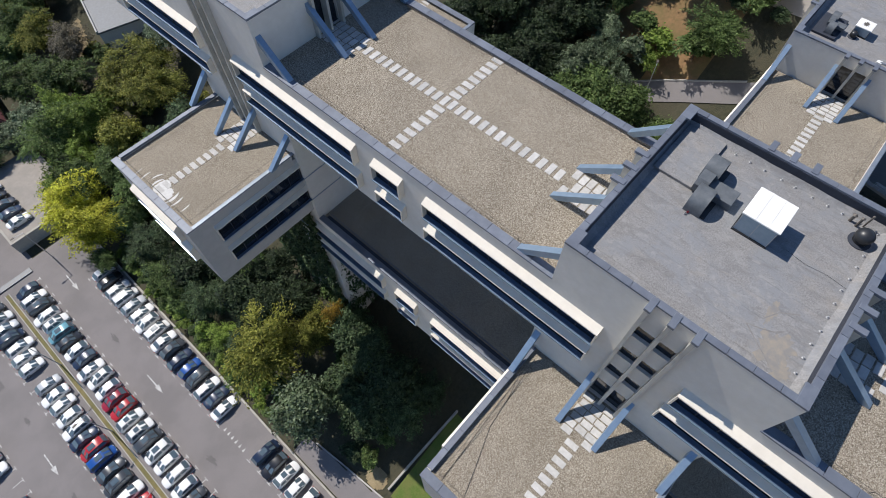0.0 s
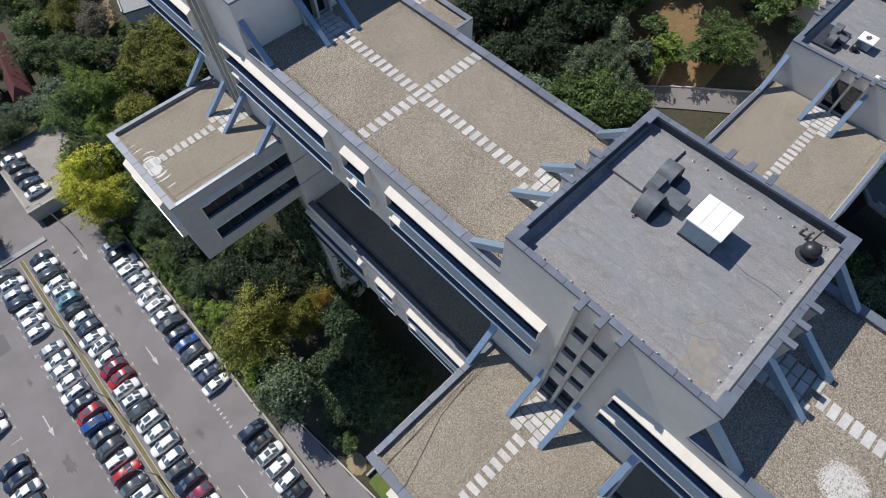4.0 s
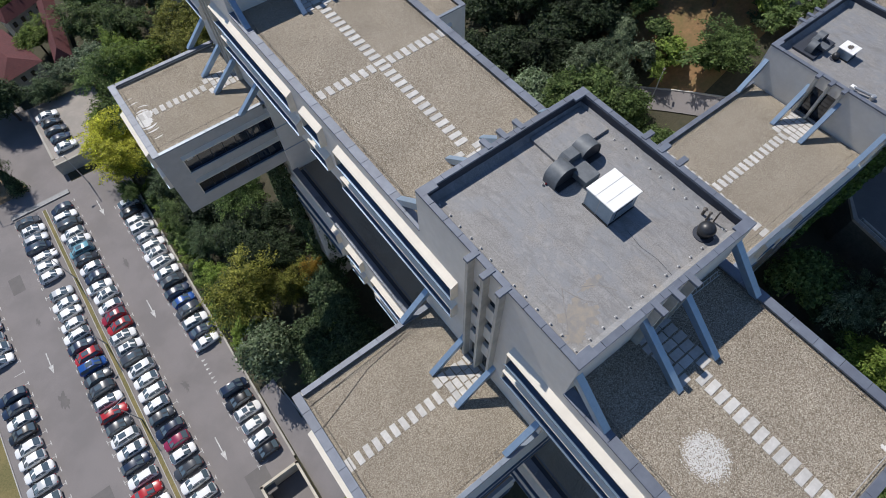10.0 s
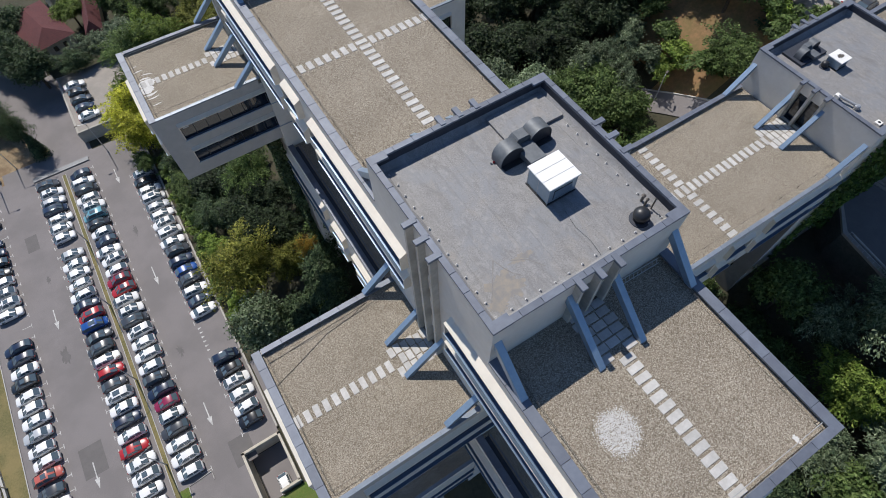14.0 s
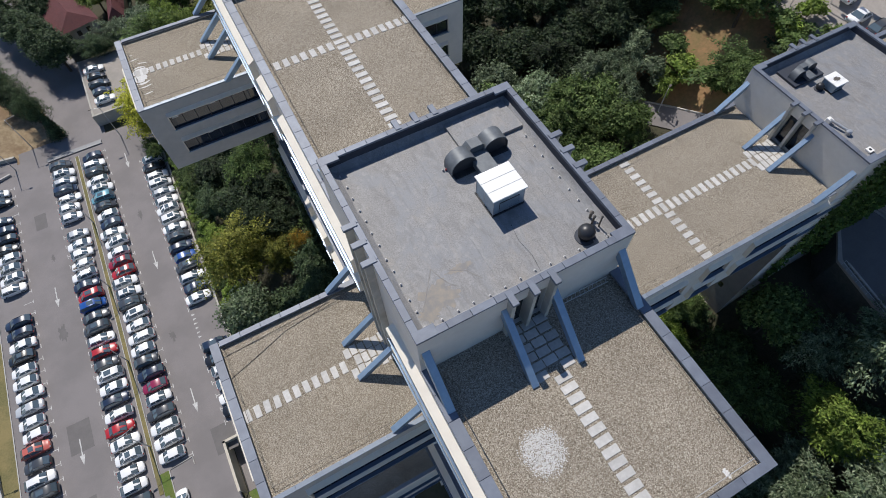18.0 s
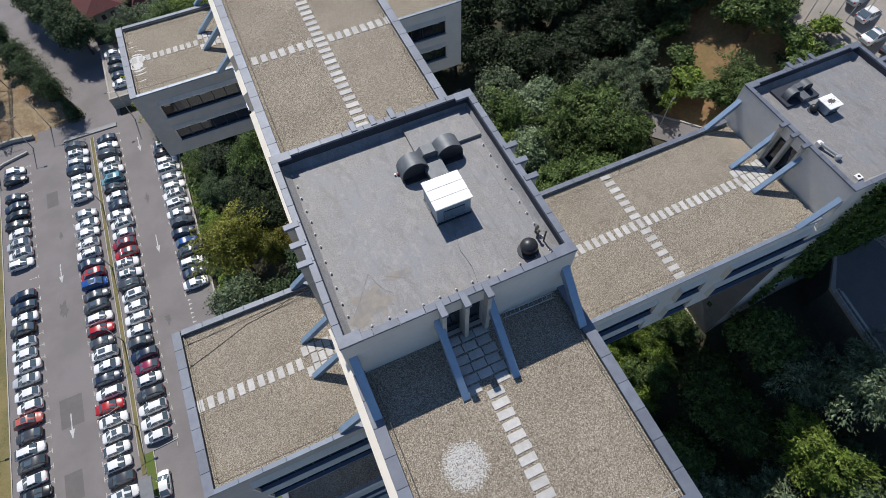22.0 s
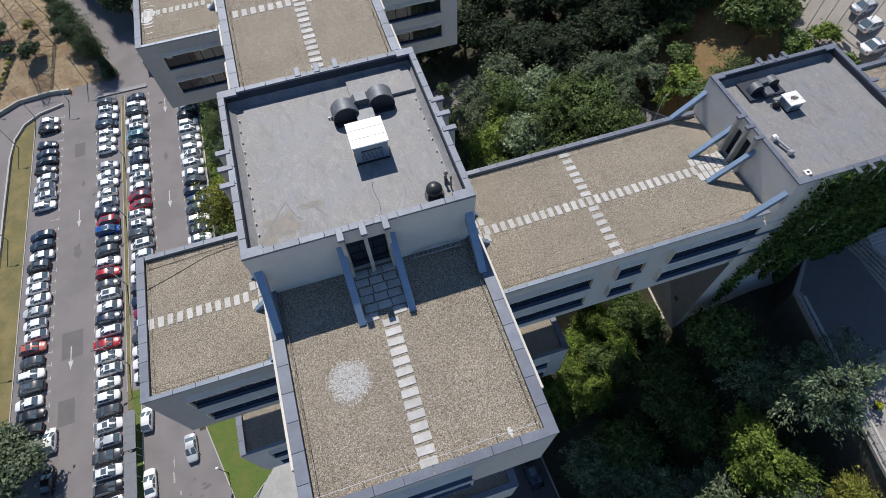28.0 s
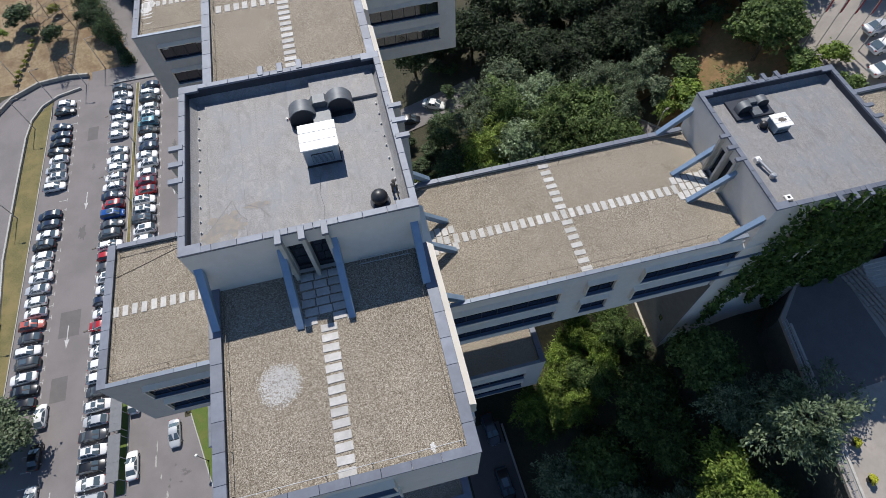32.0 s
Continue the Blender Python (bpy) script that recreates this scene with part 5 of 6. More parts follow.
outer = [(-74.0, 60.0), (-72.5, 80.0), (-69.5, 93.0), (-66.5, 98.0), (-61.0, 101.6), (-54.0, 102.3), (-49.5, 101.6)]
low_wall("wall", outer, 0.5, -0.1, 0.9, WALLSTONE, "curved retaining wall below the dry bank", "wall")


def in_road(x, y):
    if y < 84:
        return -73.0 < x < -58.9 - min(2.7, max(0, y - 12) * 0.07)
    r = math.hypot(x + 56.5, y - 84)
    return (x < -49.5 and y < 102) and (r > 5.6 if x < -56 else y > 97.0) and r < 19


drape("road", -74.0, -49.5, -30.0, 102.5, 0.02, ASPHALT, "curved asphalt access road", "asphalt", in_road, 0.25)

# northern end: light wall, raised yard with parked cars
tagged(part("trim", soft_box(-43.6, -32.2, 97.2, 98.4, 0, 0.22, 0.04), SHEET), "pale concrete kerb block across the bays", "kerb", kind="structure")
tagged(part("pavement", boxes((-31.4, -17.5, 103.0, 123.0, -1.0, 2.6)), PLAZA), "raised pale paved yard", "paving", kind="structure")
low_wall("wall", [(-31.6, 102.8), (-31.6, 123.0)], 0.4, -0.2, 2.68, WALLSTONE, "yellowish retaining wall of the raised yard", "wall")
low_wall("wall", [(-31.8, 102.8), (-22.0, 102.8)], 0.4, -0.2, 2.95, WALLSTONE, "yellowish retaining wall of the raised yard", "wall")


def shelter(x, y, length):
    s = thing("shelter", "flat grey metal-roofed shelter on thin posts", "shelter", (x, y, 0.08))
    part("roof", soft_box(-0.95, 0.95, -length / 2, length / 2, 2.1, 2.28, 0.03), SHEET, s, "grey sheet-metal roof")
    for i in range(3):
        for k in (-0.8, 0.8):
            bm = bmesh.new()
            rod(bm, (k, (i - 1) * (length / 2 - 0.3), 0), (k, (i - 1) * (length / 2 - 0.3), 2.12), 0.05, 6)
            part("post", bm, STEEL, s)
    for i in range(1, 5):
        y1 = -length / 2 + i * length / 5
        part("seam", boxes((-0.95, 0.95, y1 - 0.02, y1 + 0.02, 2.281, 2.30)), SHEET, s)


shelter(-36.9, 15.6, 6.2)
shelter(-36.9, 8.4, 7.2)

# drive beside the lower bays, its wall, and the lawn behind
drape("road", -20.5, -15.5, 14.0, 37.0, 0.05, ASPHALT, "shaded asphalt drive beside the parking bays", "asphalt", lambda x, y: x < -17.4 + (34.5 - y) * 0.1 and y < 36.5)
low_wall("kerb", [(-17.3, 34.5), (-16.7, 29.0), (-16.0, 21.5), (-15.3, 15.0)], 0.22, -0.3, 0.35, KERB, "pale kerb wall along the drive", "kerb", True)
drape("bare_patch", -16.5, -12.5, 21.5, 26.0, 0.06, SAND, "bare sandy patch beside the drive", "sand", lambda x, y: math.hypot(x + 14.6, (y - 23.7) * 0.8) < 1.4 and x > -16, 0.25)
low_wall("wall", [(-14.6, 21.3), (-10.0, 21.1), (-5.0, 20.8), (-0.2, 20.5)], 0.3, -0.5, 0.7, WALLSTONE, "low pale garden wall above the lawn", "wall", True)
drape("lawn", -15.0, -0.5, 14.0, 21.0, 0.05, LAWN, "green lawn below the garden wall", "grass", lambda x, y: y < 20.7 and x > -15.4 + (21 - y) * 0.05)

# sunken ramp with parapet walls
for pts in ([(-27.0, 14.6), (-27.0, 22.9)], [(-21.0, 14.6), (-21.0, 22.9)], [(-27.2, 22.75), (-20.8, 22.75)]):
    low_wall("wall", pts, 0.4, -3.2, 0.95, CREAMWALL, "cream concrete wall round the sunken ramp", "wall")
low_wall("wall", [(-24.2, 14.6), (-20.8, 14.6)], 0.4, -3.2, 0.95, CREAMWALL, "cream concrete wall round the sunken ramp", "wall")
tagged(part("ramp_floor", boxes((-26.8, -21.2, 14.8, 22.6, -3.3, -2.9)), ASPHALT), "shaded asphalt floor of the ramp", "asphalt", kind="structure")

# south court: lawn and pavement
drape("lawn", -26.0, -6.0, -14.0, 14.0, 0.05, LAWN, "bright green lawn beside the lower wing", "grass", lambda x, y: x > -26 + (13.6 - y) * 0.262 and (x > -21.1 or y < 14.2) and y > 3.4 + (x + 15.7) * 0.865, 0.125)
drape("pavement", -26.0, -4.0, -22.0, 6.0, 0.04, PAVELIGHT, "pale paved footpath beside the lawn", "paving", lambda x, y: x > -26 + (13.6 - y) * 0.262 and y < 3.4 + (x + 15.7) * 0.865 and y > -20, 0.125)
low_wall("kerb", [(-25.95, 13.2), (-22.5, 0.2), (-17.2, -20.0)], 0.16, -0.05, 0.13, KERB, "pale concrete kerb", "kerb")
low_wall("kerb", [(-19.6, 0.05), (-15.7, 3.4), (-10.0, 8.3)], 0.12, -0.05, 0.12, KERB, "pale kerb between lawn and path", "kerb").location.z = 0.9


def pole(x, y, h, reach, turn, double, label):
    p = thing("street_lamp", label, "street lamp", (x, y, height(x, y), turn))
    bm = bmesh.new()
    lathe(bm, [(0.12, 0), (0.10, 0.8), (0.06, h), (0, h)], 8)
    part("mast", bm, STEEL, p)
    for s in ((1, -1) if double else (1,)):
        bm = bmesh.new()
        rod(bm, (0, 0, h - 0.05), (s * reach, 0, h + 0.25), 0.04, 6)
        a = part("arm", bm, STEEL, p)
        bm = soft_box(s * reach - 0.15, s * reach + 0.5, -0.16, 0.16, h + 0.18, h + 0.32, 0.04)
        part("lamp_head", bm, DARKRAIL, a)
    return p


for y in (76.6, 60.3, 44.0, 28.0):
    pole(-37.8, y, 8.5, 1.4, 10, True, "tall double-armed street lamp between parking bays")
for x, y, turn in ((-60.2, 87.0, 0), (-57.2, 95.6, 0), (-50.0, 98.6, 0), (-60.4, 62.0, 0), (-59.8, 38.0, 0), (-28.2, 97.5, 180), (-46.0, 103.5, 0), (-66.2, 104.2, 0)):
    pole(x, y, 8.5, 1.6, turn, False, "tall single-armed street lamp beside the road")
post = thing("street_lamp", "slim black lamp post with a round white head by the lawn", "street lamp", (-23.29, 4.95, height(-23.29, 4.95)))
bm = bmesh.new()
lathe(bm, [(0.13, 0), (0.12, 0.25), (0.055, 0.4), (0.045, 4.5), (0, 4.5)], 8)
part("mast", bm, BLACK, post)
bm = bmesh.new()
lathe(bm, [(0.05, 4.45), (0.19, 4.55), (0.25, 4.7), (0.2, 4.87), (0.08, 4.95), (0, 4.95)], 12)
part("lamp_head", bm, WHITEPAINT, post, "round white lamp head")
pole(53.2, 28.2, 5.0, 0.4, 20, False, "dark lamp post beside the hillside road")

# ---- cars ----
PAINTS = {}
for nm, c, mt in (("white", (0.80, 0.80, 0.79), 0.0), ("silver", (0.50, 0.52, 0.54), 0.3), ("dark grey", (0.055, 0.06, 0.068), 0.3), ("black", (0.012, 0.013, 0.016), 0.0), ("navy blue", (0.016, 0.028, 0.06), 0.2), ("blue", (0.012, 0.075, 0.30), 0.1), ("pale blue", (0.14, 0.35, 0.42), 0.2), ("red", (0.42, 0.018, 0.022), 0.0), ("crimson", (0.30, 0.012, 0.03), 0.1), ("magenta", (0.26, 0.018, 0.065), 0.1), ("salmon red", (0.50, 0.12, 0.09), 0.0)):
    pm = surface(nm.replace(" ", "_") + "_car_paint", c, tuple(v * 0.93 for v in c), 2.0, 0.3, metal=mt * 0.35)
    pm.node_tree.nodes["Principled BSDF"].inputs["Coat Weight"].default_value = 0.6
    pm.node_tree.nodes["Principled BSDF"].inputs["Coat Roughness"].default_value = 0.06
    PAINTS[nm] = pm
CARGLASS = glass_material("car_glass", (0.085, 0.118, 0.145), 0.06)
TYRE = surface("tyre_rubber", (0.015, 0.015, 0.015), (0.025, 0.025, 0.025), 0.1, 0.9)
LAMPWHITE = surface("headlamp_lens", (0.24, 0.25, 0.26), (0.32, 0.33, 0.34), 0.1, 0.45)
LAMPRED = surface("tail_lamp_lens", (0.28, 0.012, 0.012), (0.34, 0.02, 0.02), 0.1, 0.45)

# style: length, width, height, then along the car from the nose (0) to the tail (1): bonnet end, roof start, roof end, tail window foot; belt height
STYLES = {"hatchback": (4.05, 1.76, 1.47, 0.24, 0.43, 0.79, 0.965, 0.92), "saloon": (4.5, 1.80, 1.43, 0.26, 0.45, 0.69, 0.85, 0.90), "estate": (4.5, 1.82, 1.50, 0.25, 0.43, 0.84, 0.975, 0.93), "sport_utility": (4.35, 1.86, 1.68, 0.23, 0.40, 0.82, 0.97, 1.04), "van": (4.45, 1.84, 1.82, 0.17, 0.34, 0.90, 0.99, 1.08)}
CARS = {}


def hull(bm, rows):
    """Joins rings of points into a smooth closed skin."""
    vs = [[bm.verts.new(p) for p in r] for r in rows]
    n = len(rows[0])
    for a, b in zip(vs, vs[1:]):
        for i in range(n - 1):
            bm.faces.new((a[i], a[i + 1], b[i + 1], b[i])).smooth = True
        bm.faces.new((a[n - 1], a[0], b[0], b[n - 1]))
    bm.faces.new(vs[0])
    bm.faces.new(vs[-1][::-1])
    bmesh.ops.recalc_face_normals(bm, faces=bm.faces[:])


def make_car(style, colour):
    L, W, H, b0, r0, r1, b1, belt = STYLES[style]
    paint = PAINTS[colour]
    kind = style.replace("_", " ")
    car = thing("car", colour + " parked " + kind + " car on the asphalt", "car", group="parked cars")
    w = W / 2
    # lower body: rings along the length
    rows = []
    for s, k, top, low in ((0.0, 0.60, 0.58, 0.34), (0.015, 0.78, 0.67, 0.24), (0.06, 0.92, 0.74, 0.20), (0.15, 0.99, 0.82, 0.20), (b0, 1.0, belt, 0.20), (0.5, 1.0, belt + 0.02, 0.20), (0.8, 1.0, belt + 0.03, 0.20), (0.93, 0.96, belt + 0.02, 0.22), (0.983, 0.84, belt - 0.06, 0.28), (1.0, 0.68, belt - 0.2, 0.40)):
        y = -L / 2 + s * L
        q = w * k
        rows.append([(-q * 0.93, y, low), (-q, y, low + 0.16), (-q, y, top - 0.18), (-q * 0.95, y, top - 0.05), (-q * 0.82, y, top), (0, y, top + 0.035), (q * 0.82, y, top), (q * 0.95, y, top - 0.05), (q, y, top - 0.18), (q, y, low + 0.16), (q * 0.93, y, low)])
    bm = bmesh.new()
    hull(bm, rows)
    part("body", bm, paint, car, crisp=1.1)
    ya, yb, yc, yd = [-L / 2 + s * L for s in (b0, r0, r1, b1)]
    bot, top = w * 0.92, w * 0.73
    zb, zt = belt + 0.005, H
    # cabin frame with the roof, and its panes set just proud
    bm = bmesh.new()
    hull(bm, [[(-bot, ya, zb), (-bot * 0.98, ya + 0.01, zb + 0.012), (0, ya - 0.06, zb + 0.02), (bot * 0.98, ya + 0.01, zb + 0.012), (bot, ya, zb)],
              [(-bot, yb, zb), (-top, yb, zt - 0.05), (0, yb - 0.03, zt), (top, yb, zt - 0.05), (bot, yb, zb)],
              [(-bot, (yb + yc) / 2, zb), (-top, (yb + yc) / 2, zt - 0.03), (0, (yb + yc) / 2, zt + 0.02), (top, (yb + yc) / 2, zt - 0.03), (bot, (yb + yc) / 2, zb)],
              [(-bot, yc, zb), (-top * 0.97, yc, zt - 0.06), (0, yc, zt - 0.015), (top * 0.97, yc, zt - 0.06), (bot, yc, zb)],
              [(-bot * 0.94, yd, zb), (-bot * 0.9, yd, zb + 0.012), (0, yd + 0.02, zb + 0.02), (bot * 0.9, yd, zb + 0.012), (bot * 0.94, yd, zb)]])
    cabin = part("cabin", bm, paint, car, crisp=1.1)

    def pane(name, quad, lift):
        a = [Vector(p) for p in quad]
        n = (a[1] - a[0]).cross(a[3] - a[0]).normalized()
        c = sum(a, Vector()) / 4
        if n.dot(c - Vector((0, c.y * 0.6, zb - 0.3))) < 0:
            n = -n
        bm2 = bmesh.new()
        prism(bm2, [c + (p - c) * 0.97 for p in a], lift, n)
        part(name, bm2, CARGLASS, cabin)

    pane("windscreen", [(-bot * 0.96, ya, zb + 0.01), (bot * 0.96, ya, zb + 0.01), (top, yb, zt - 0.04), (-top, yb, zt - 0.04)], 0.035)
    pane("rear_window", [(-bot * 0.88, yd, zb + 0.01), (bot * 0.88, yd, zb + 0.01), (top * 0.95, yc, zt - 0.05), (-top * 0.95, yc, zt - 0.05)], 0.035)
    ym = (yb + yc) / 2
    part("cowl", soft_box(-bot * 0.9, bot * 0.9, ya - 0.10, ya + 0.05, zb - 0.05, zb + 0.045, 0.015), TYRE, car, "black plastic cowl")
    if style in ("sport_utility", "van"):
        part("sunroof", soft_box(-top * 0.62, top * 0.62, yb + 0.25, ym + 0.1, zt - 0.02, zt + 0.032, 0.01), CARGLASS, cabin, "dark glass sunroof")
    for s in (-1, 1):
        if style in ("estate", "sport_utility"):
            part("roof_rail", soft_box(s * top * 0.9 - 0.02, s * top * 0.9 + 0.02, yb + 0.2, yc - 0.1, zt - 0.06, zt + 0.035, 0.01), TYRE, cabin, "black roof rail")
        pane("side_window", [(s * bot, ya + (yb - ya) * 0.35, zb + 0.03), (s * bot, ym - 0.05, zb + 0.03), (s * top, ym - 0.05, zt - 0.06), (s * top, yb + 0.05, zt - 0.08)], 0.02)
        pane("side_window", [(s * bot, ym + 0.05, zb + 0.03), (s * bot, yc + (yd - yc) * 0.3, zb + 0.03), (s * top, yc - 0.05, zt - 0.1), (s * top, ym + 0.05, zt - 0.06)], 0.02)
        for y in (-L * 0.315, L * 0.29):
            bm = bmesh.new()
            rod(bm, (s * (w - 0.22), y, 0.32), (s * (w + 0.012), y, 0.32), 0.32, 16)
            wheel = part("wheel", bm, TYRE, car)
            bm = bmesh.new()
            rod(bm, (s * (w + 0.012), y, 0.32), (s * (w + 0.02), y, 0.32), 0.2, 10)
            part("rim", bm, STEEL, wheel)
        bm = soft_box(s * w * 0.55 - 0.16, s * w * 0.55 + 0.16, -L / 2 - 0.005, -L / 2 + 0.14, 0.56, 0.70, 0.03)
        part("headlight", bm, LAMPWHITE, car)
        bm = soft_box(s * w * 0.74 - 0.12, s * w * 0.74 + 0.12, L / 2 - 0.12, L / 2 + 0.01, 0.66, 0.84, 0.03)
        part("tail_light", bm, LAMPRED, car)
        bm = soft_box(s * (w + 0.09) - 0.09, s * (w + 0.09) + 0.09, yb - 0.42, yb - 0.32, belt, belt + 0.12, 0.03)
        part("wing_mirror", bm, paint, car)
    part("number_plate", boxes((-0.26, 0.26, -L / 2 - 0.012, -L / 2 + 0.02, 0.42, 0.53)), LINE, car)
    return car


def park(x, y, turn, colour, style, z=0.0):
    """A car; turn 0 has its nose to -y."""
    m = pose(x, y, z, 0, 0, turn)
    key = (style, colour)
    if key in CARS:
        return copy_thing(CARS[key], m)
    CARS[key] = make_car(style, colour)
    CARS[key].matrix_basis = m
    return CARS[key]


CODE = {"w": "white", "s": "silver", "g": "dark grey", "k": "black", "n": "navy blue", "b": "blue", "t": "pale blue", "r": "red", "c": "crimson", "m": "magenta", "p": "salmon red"}
KINDS = ["hatchback", "saloon", "estate", "sport_utility", "hatchback", "sport_utility", "van", "saloon", "hatchback", "estate"]
picker = random.Random(5)


def row_of_cars(nose, aisle, y0, word):
    for i, c in enumerate(word):
        if c == ".":
            continue
        inward = picker.random() < 0.72
        turn = (90 if nose > aisle else -90) if inward else (-90 if nose > aisle else 90)
        park((nose + aisle) / 2 + picker.uniform(-0.25, 0.25), y0 - i * PITCH + picker.uniform(-0.12, 0.12), turn + picker.uniform(-2, 2), CODE[c], picker.choice(KINDS))


row_of_cars(-21.1, -26.1, 86.6, "wkwwswwwwgnbgwnw")
row_of_cars(-21.1, -26.1, 39.4, "nkwwwk")
row_of_cars(-37.2, -32.1, 93.7, "nwgwwtkwnwwwcrwwgwwwwgnmwgwww")
row_of_cars(-38.4, -43.6, 94.2, "gwsnwww.swwwwnrbggwrgwwnwrwwwwgwsgwkwsg")
row_of_cars(-56.2, -50.9, 92.4, "wk.nnkkwsww..nnwkwwwswwpgwgwkk")
for x, y, turn, c, s in ((-34.9, 17.2, 178, "white", "hatchback"), (-34.8, 7.0, 182, "white", "saloon"), (-28.3, 10.4, 2, "silver", "saloon"), (-50.0, 18.6, 181, "white", "hatchback"), (-50.1, 12.2, 178, "black", "saloon"), (-50.0, 5.4, 180, "silver", "saloon"), (-33.8, -2.0, 178, "white", "saloon")):
    park(x, y, turn, c, s)
park(-23.6, 15.4, 0, "white", "estate", -2.9)
for i, c in enumerate(("white", "black", "dark grey", "navy blue", "white")):
    park(-28.6 + i * 0.12, 117.7 - i * 2.8, 90, c, ("saloon", "hatchback", "estate", "hatchback", "saloon")[i], 2.6)
for i, (x, y, c) in enumerate(((76.2, 20.6, "white"), (77.6, 23.6, "white"), (78.6, 26.4, "silver"), (76.4, 17.6, "dark grey"))):
    park(x, y, 92, c, ("saloon", "hatchback", "saloon", "estate")[i], 40.35 + (x - 76) * 0.5)
park(25.6, 54.6, 60, "white", "saloon", height(25.6, 54.6) + 0.12)
park(20.6, 53.6, 80, "black", "hatchback", height(20.6, 53.6) + 0.12)
for x, y, c, k in ((20.0, -3.0, "dark grey", "estate"), (19.9, -10.4, "black", "van")):
    park(x, y, 4, c, k, height(x, y) + 0.16)
# oil and water stains on the asphalt
for x, y, rx, ry, k in ((-27.1, 4.5, 0.55, 0.4, 1), (-26.4, 4.1, 0.5, 0.3, 2), (-26.9, 3.9, 0.7, 0.25, 3), (-29.2, 3.6, 0.22, 0.3, 8), (-29.3, 2.6, 0.25, 0.35, 9), (-28.4, 5.6, 0.2, 0.3, 10), (-27.6, 2.9, 0.35, 0.2, 11), (-47.0, 55.0, 0.8, 2.0, 4), (-29.2, 74.0, 0.5, 1.6, 5), (-46.2, 72.0, 0.4, 1.2, 6), (-29.8, 45.0, 0.7, 1.8, 7)):
    silt("asphalt_stain", "dark oily stain on the asphalt", x, y, 0.004, rx, ry, k, PATCH, 0.3 if rx < 0.75 else 0.55)
for x, y, rx, ry, k in ((-31.3, 9.2, 0.14, 1.3, 21), (-31.45, 6.9, 0.2, 1.1, 22), (-30.6, 4.4, 0.14, 0.6, 23), (-29.6, 1.4, 0.2, 0.7, 24)):
    silt("asphalt_scuff", "pale worn streak on the asphalt", x, y, 0.004, rx, ry, k, PAVELIGHT, 0.3)


# ---- hillside: plaza, road, houses, pylon ----
bm = bmesh.new()
EDGE = [(49.8, -17.2), (48.9, -22.0), (46.0, -45.0), (110, -45.0), (110, -0.4), (56.0, -0.4), (52.3, -3.6)]
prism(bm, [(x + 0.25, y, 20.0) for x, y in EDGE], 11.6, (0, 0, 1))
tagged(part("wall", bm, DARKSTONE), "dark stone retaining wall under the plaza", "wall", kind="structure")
bm = bmesh.new()
prism(bm, [(x, y, 31.6) for x, y in EDGE], 0.4, (0, 0, 1))
tagged(part("pavement", bm, PLAZA), "raised pale plaza with a railing along its edge", "paving", kind="structure")


# thin darker sheet over the plaza's north-west part
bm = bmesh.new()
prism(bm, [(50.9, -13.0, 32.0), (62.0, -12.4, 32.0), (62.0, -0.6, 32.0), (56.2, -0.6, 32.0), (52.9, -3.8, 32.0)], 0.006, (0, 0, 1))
tagged(part("road", bm, PATCH), "thin dark sheet on the plaza beside the tower", "asphalt", kind="structure")


def railing(pts, z, h, label):
    r = thing("railing", label, "railing", (*pts[0], z))
    p0 = Vector((*pts[0], 0))
    P = [Vector((*p, 0)) - p0 for p in pts]
    for a, b in zip(P, P[1:]):
        for k in (h, h * 0.5):
            bm = bmesh.new()
            rod(bm, a + Vector((0, 0, k)), b + Vector((0, 0, k)), 0.035, 6)
            part("rail", bm, STEEL, r)
        n = max(1, round((b - a).length / 0.8))
        first = None
        for i in range(n + 1):
            c = a.lerp(b, i / n)
            if first is None:
                bm = bmesh.new()
                rod(bm, (0, 0, 0), (0, 0, h), 0.03, 5)
                first = part("post", bm, STEEL, r)
                first.matrix_basis = pose(*c)
            else:
                again(first, pose(*c))


railing([(52.2, -4.2), (50.0, -17.2), (49.1, -22.0), (46.4, -43.0)], 32.0, 1.0, "pale steel railing along the plaza edge")
low_wall("kerb", [(53.0, -4.5), (50.9, -17.2), (50.0, -22.0), (47.4, -43.0)], 0.25, 31.9, 32.16, KERB, "stone kerb along the plaza edge", "kerb")
for x, y in ((51.6, -14.9), (51.0, -17.4), (50.4, -20.7)):
    pt = thing("plant_pot", "round dark pot with a small yellow shrub", "plant pot", (x + 1.0, y, 32.0), group="plant pots")
    bm = bmesh.new()
    lathe(bm, [(0.24, 0), (0.36, 0.5), (0.40, 0.52), (0.36, 0.5), (0.3, 0.45), (0, 0.45)], 14)
    part("pot", bm, BLACK, pt)
    f = new("foliage", SHRUBS[0].copy())
    f.data.materials.append(leaf_yellow)
    f.parent = pt
    f.matrix_basis = pose(0, 0, 0.1) @ Matrix.Diagonal((0.13, 0.13, 0.11, 1))
# sloping bank of pale stone setts behind the plaza
bank = thing("stone_bank", "sloping bank of pale rough stone setts", "stone bank", (61.6, 1.2, 32.0))
first = None
for i in range(22):
    for j in range(5):
        m = pose(j * 0.42 + i * 0.06 + random.uniform(-0.03, 0.03), -i * 0.42 + random.uniform(-0.03, 0.03), 0.12 + j * 0.16, 0, -20, random.uniform(-6, 6))
        if first is None:
            first = part("stone", soft_box(-0.19, 0.19, -0.19, 0.19, -0.4, 0.05, 0.03), PLAZA, bank)
            first.matrix_basis = m
        else:
            again(first, m)
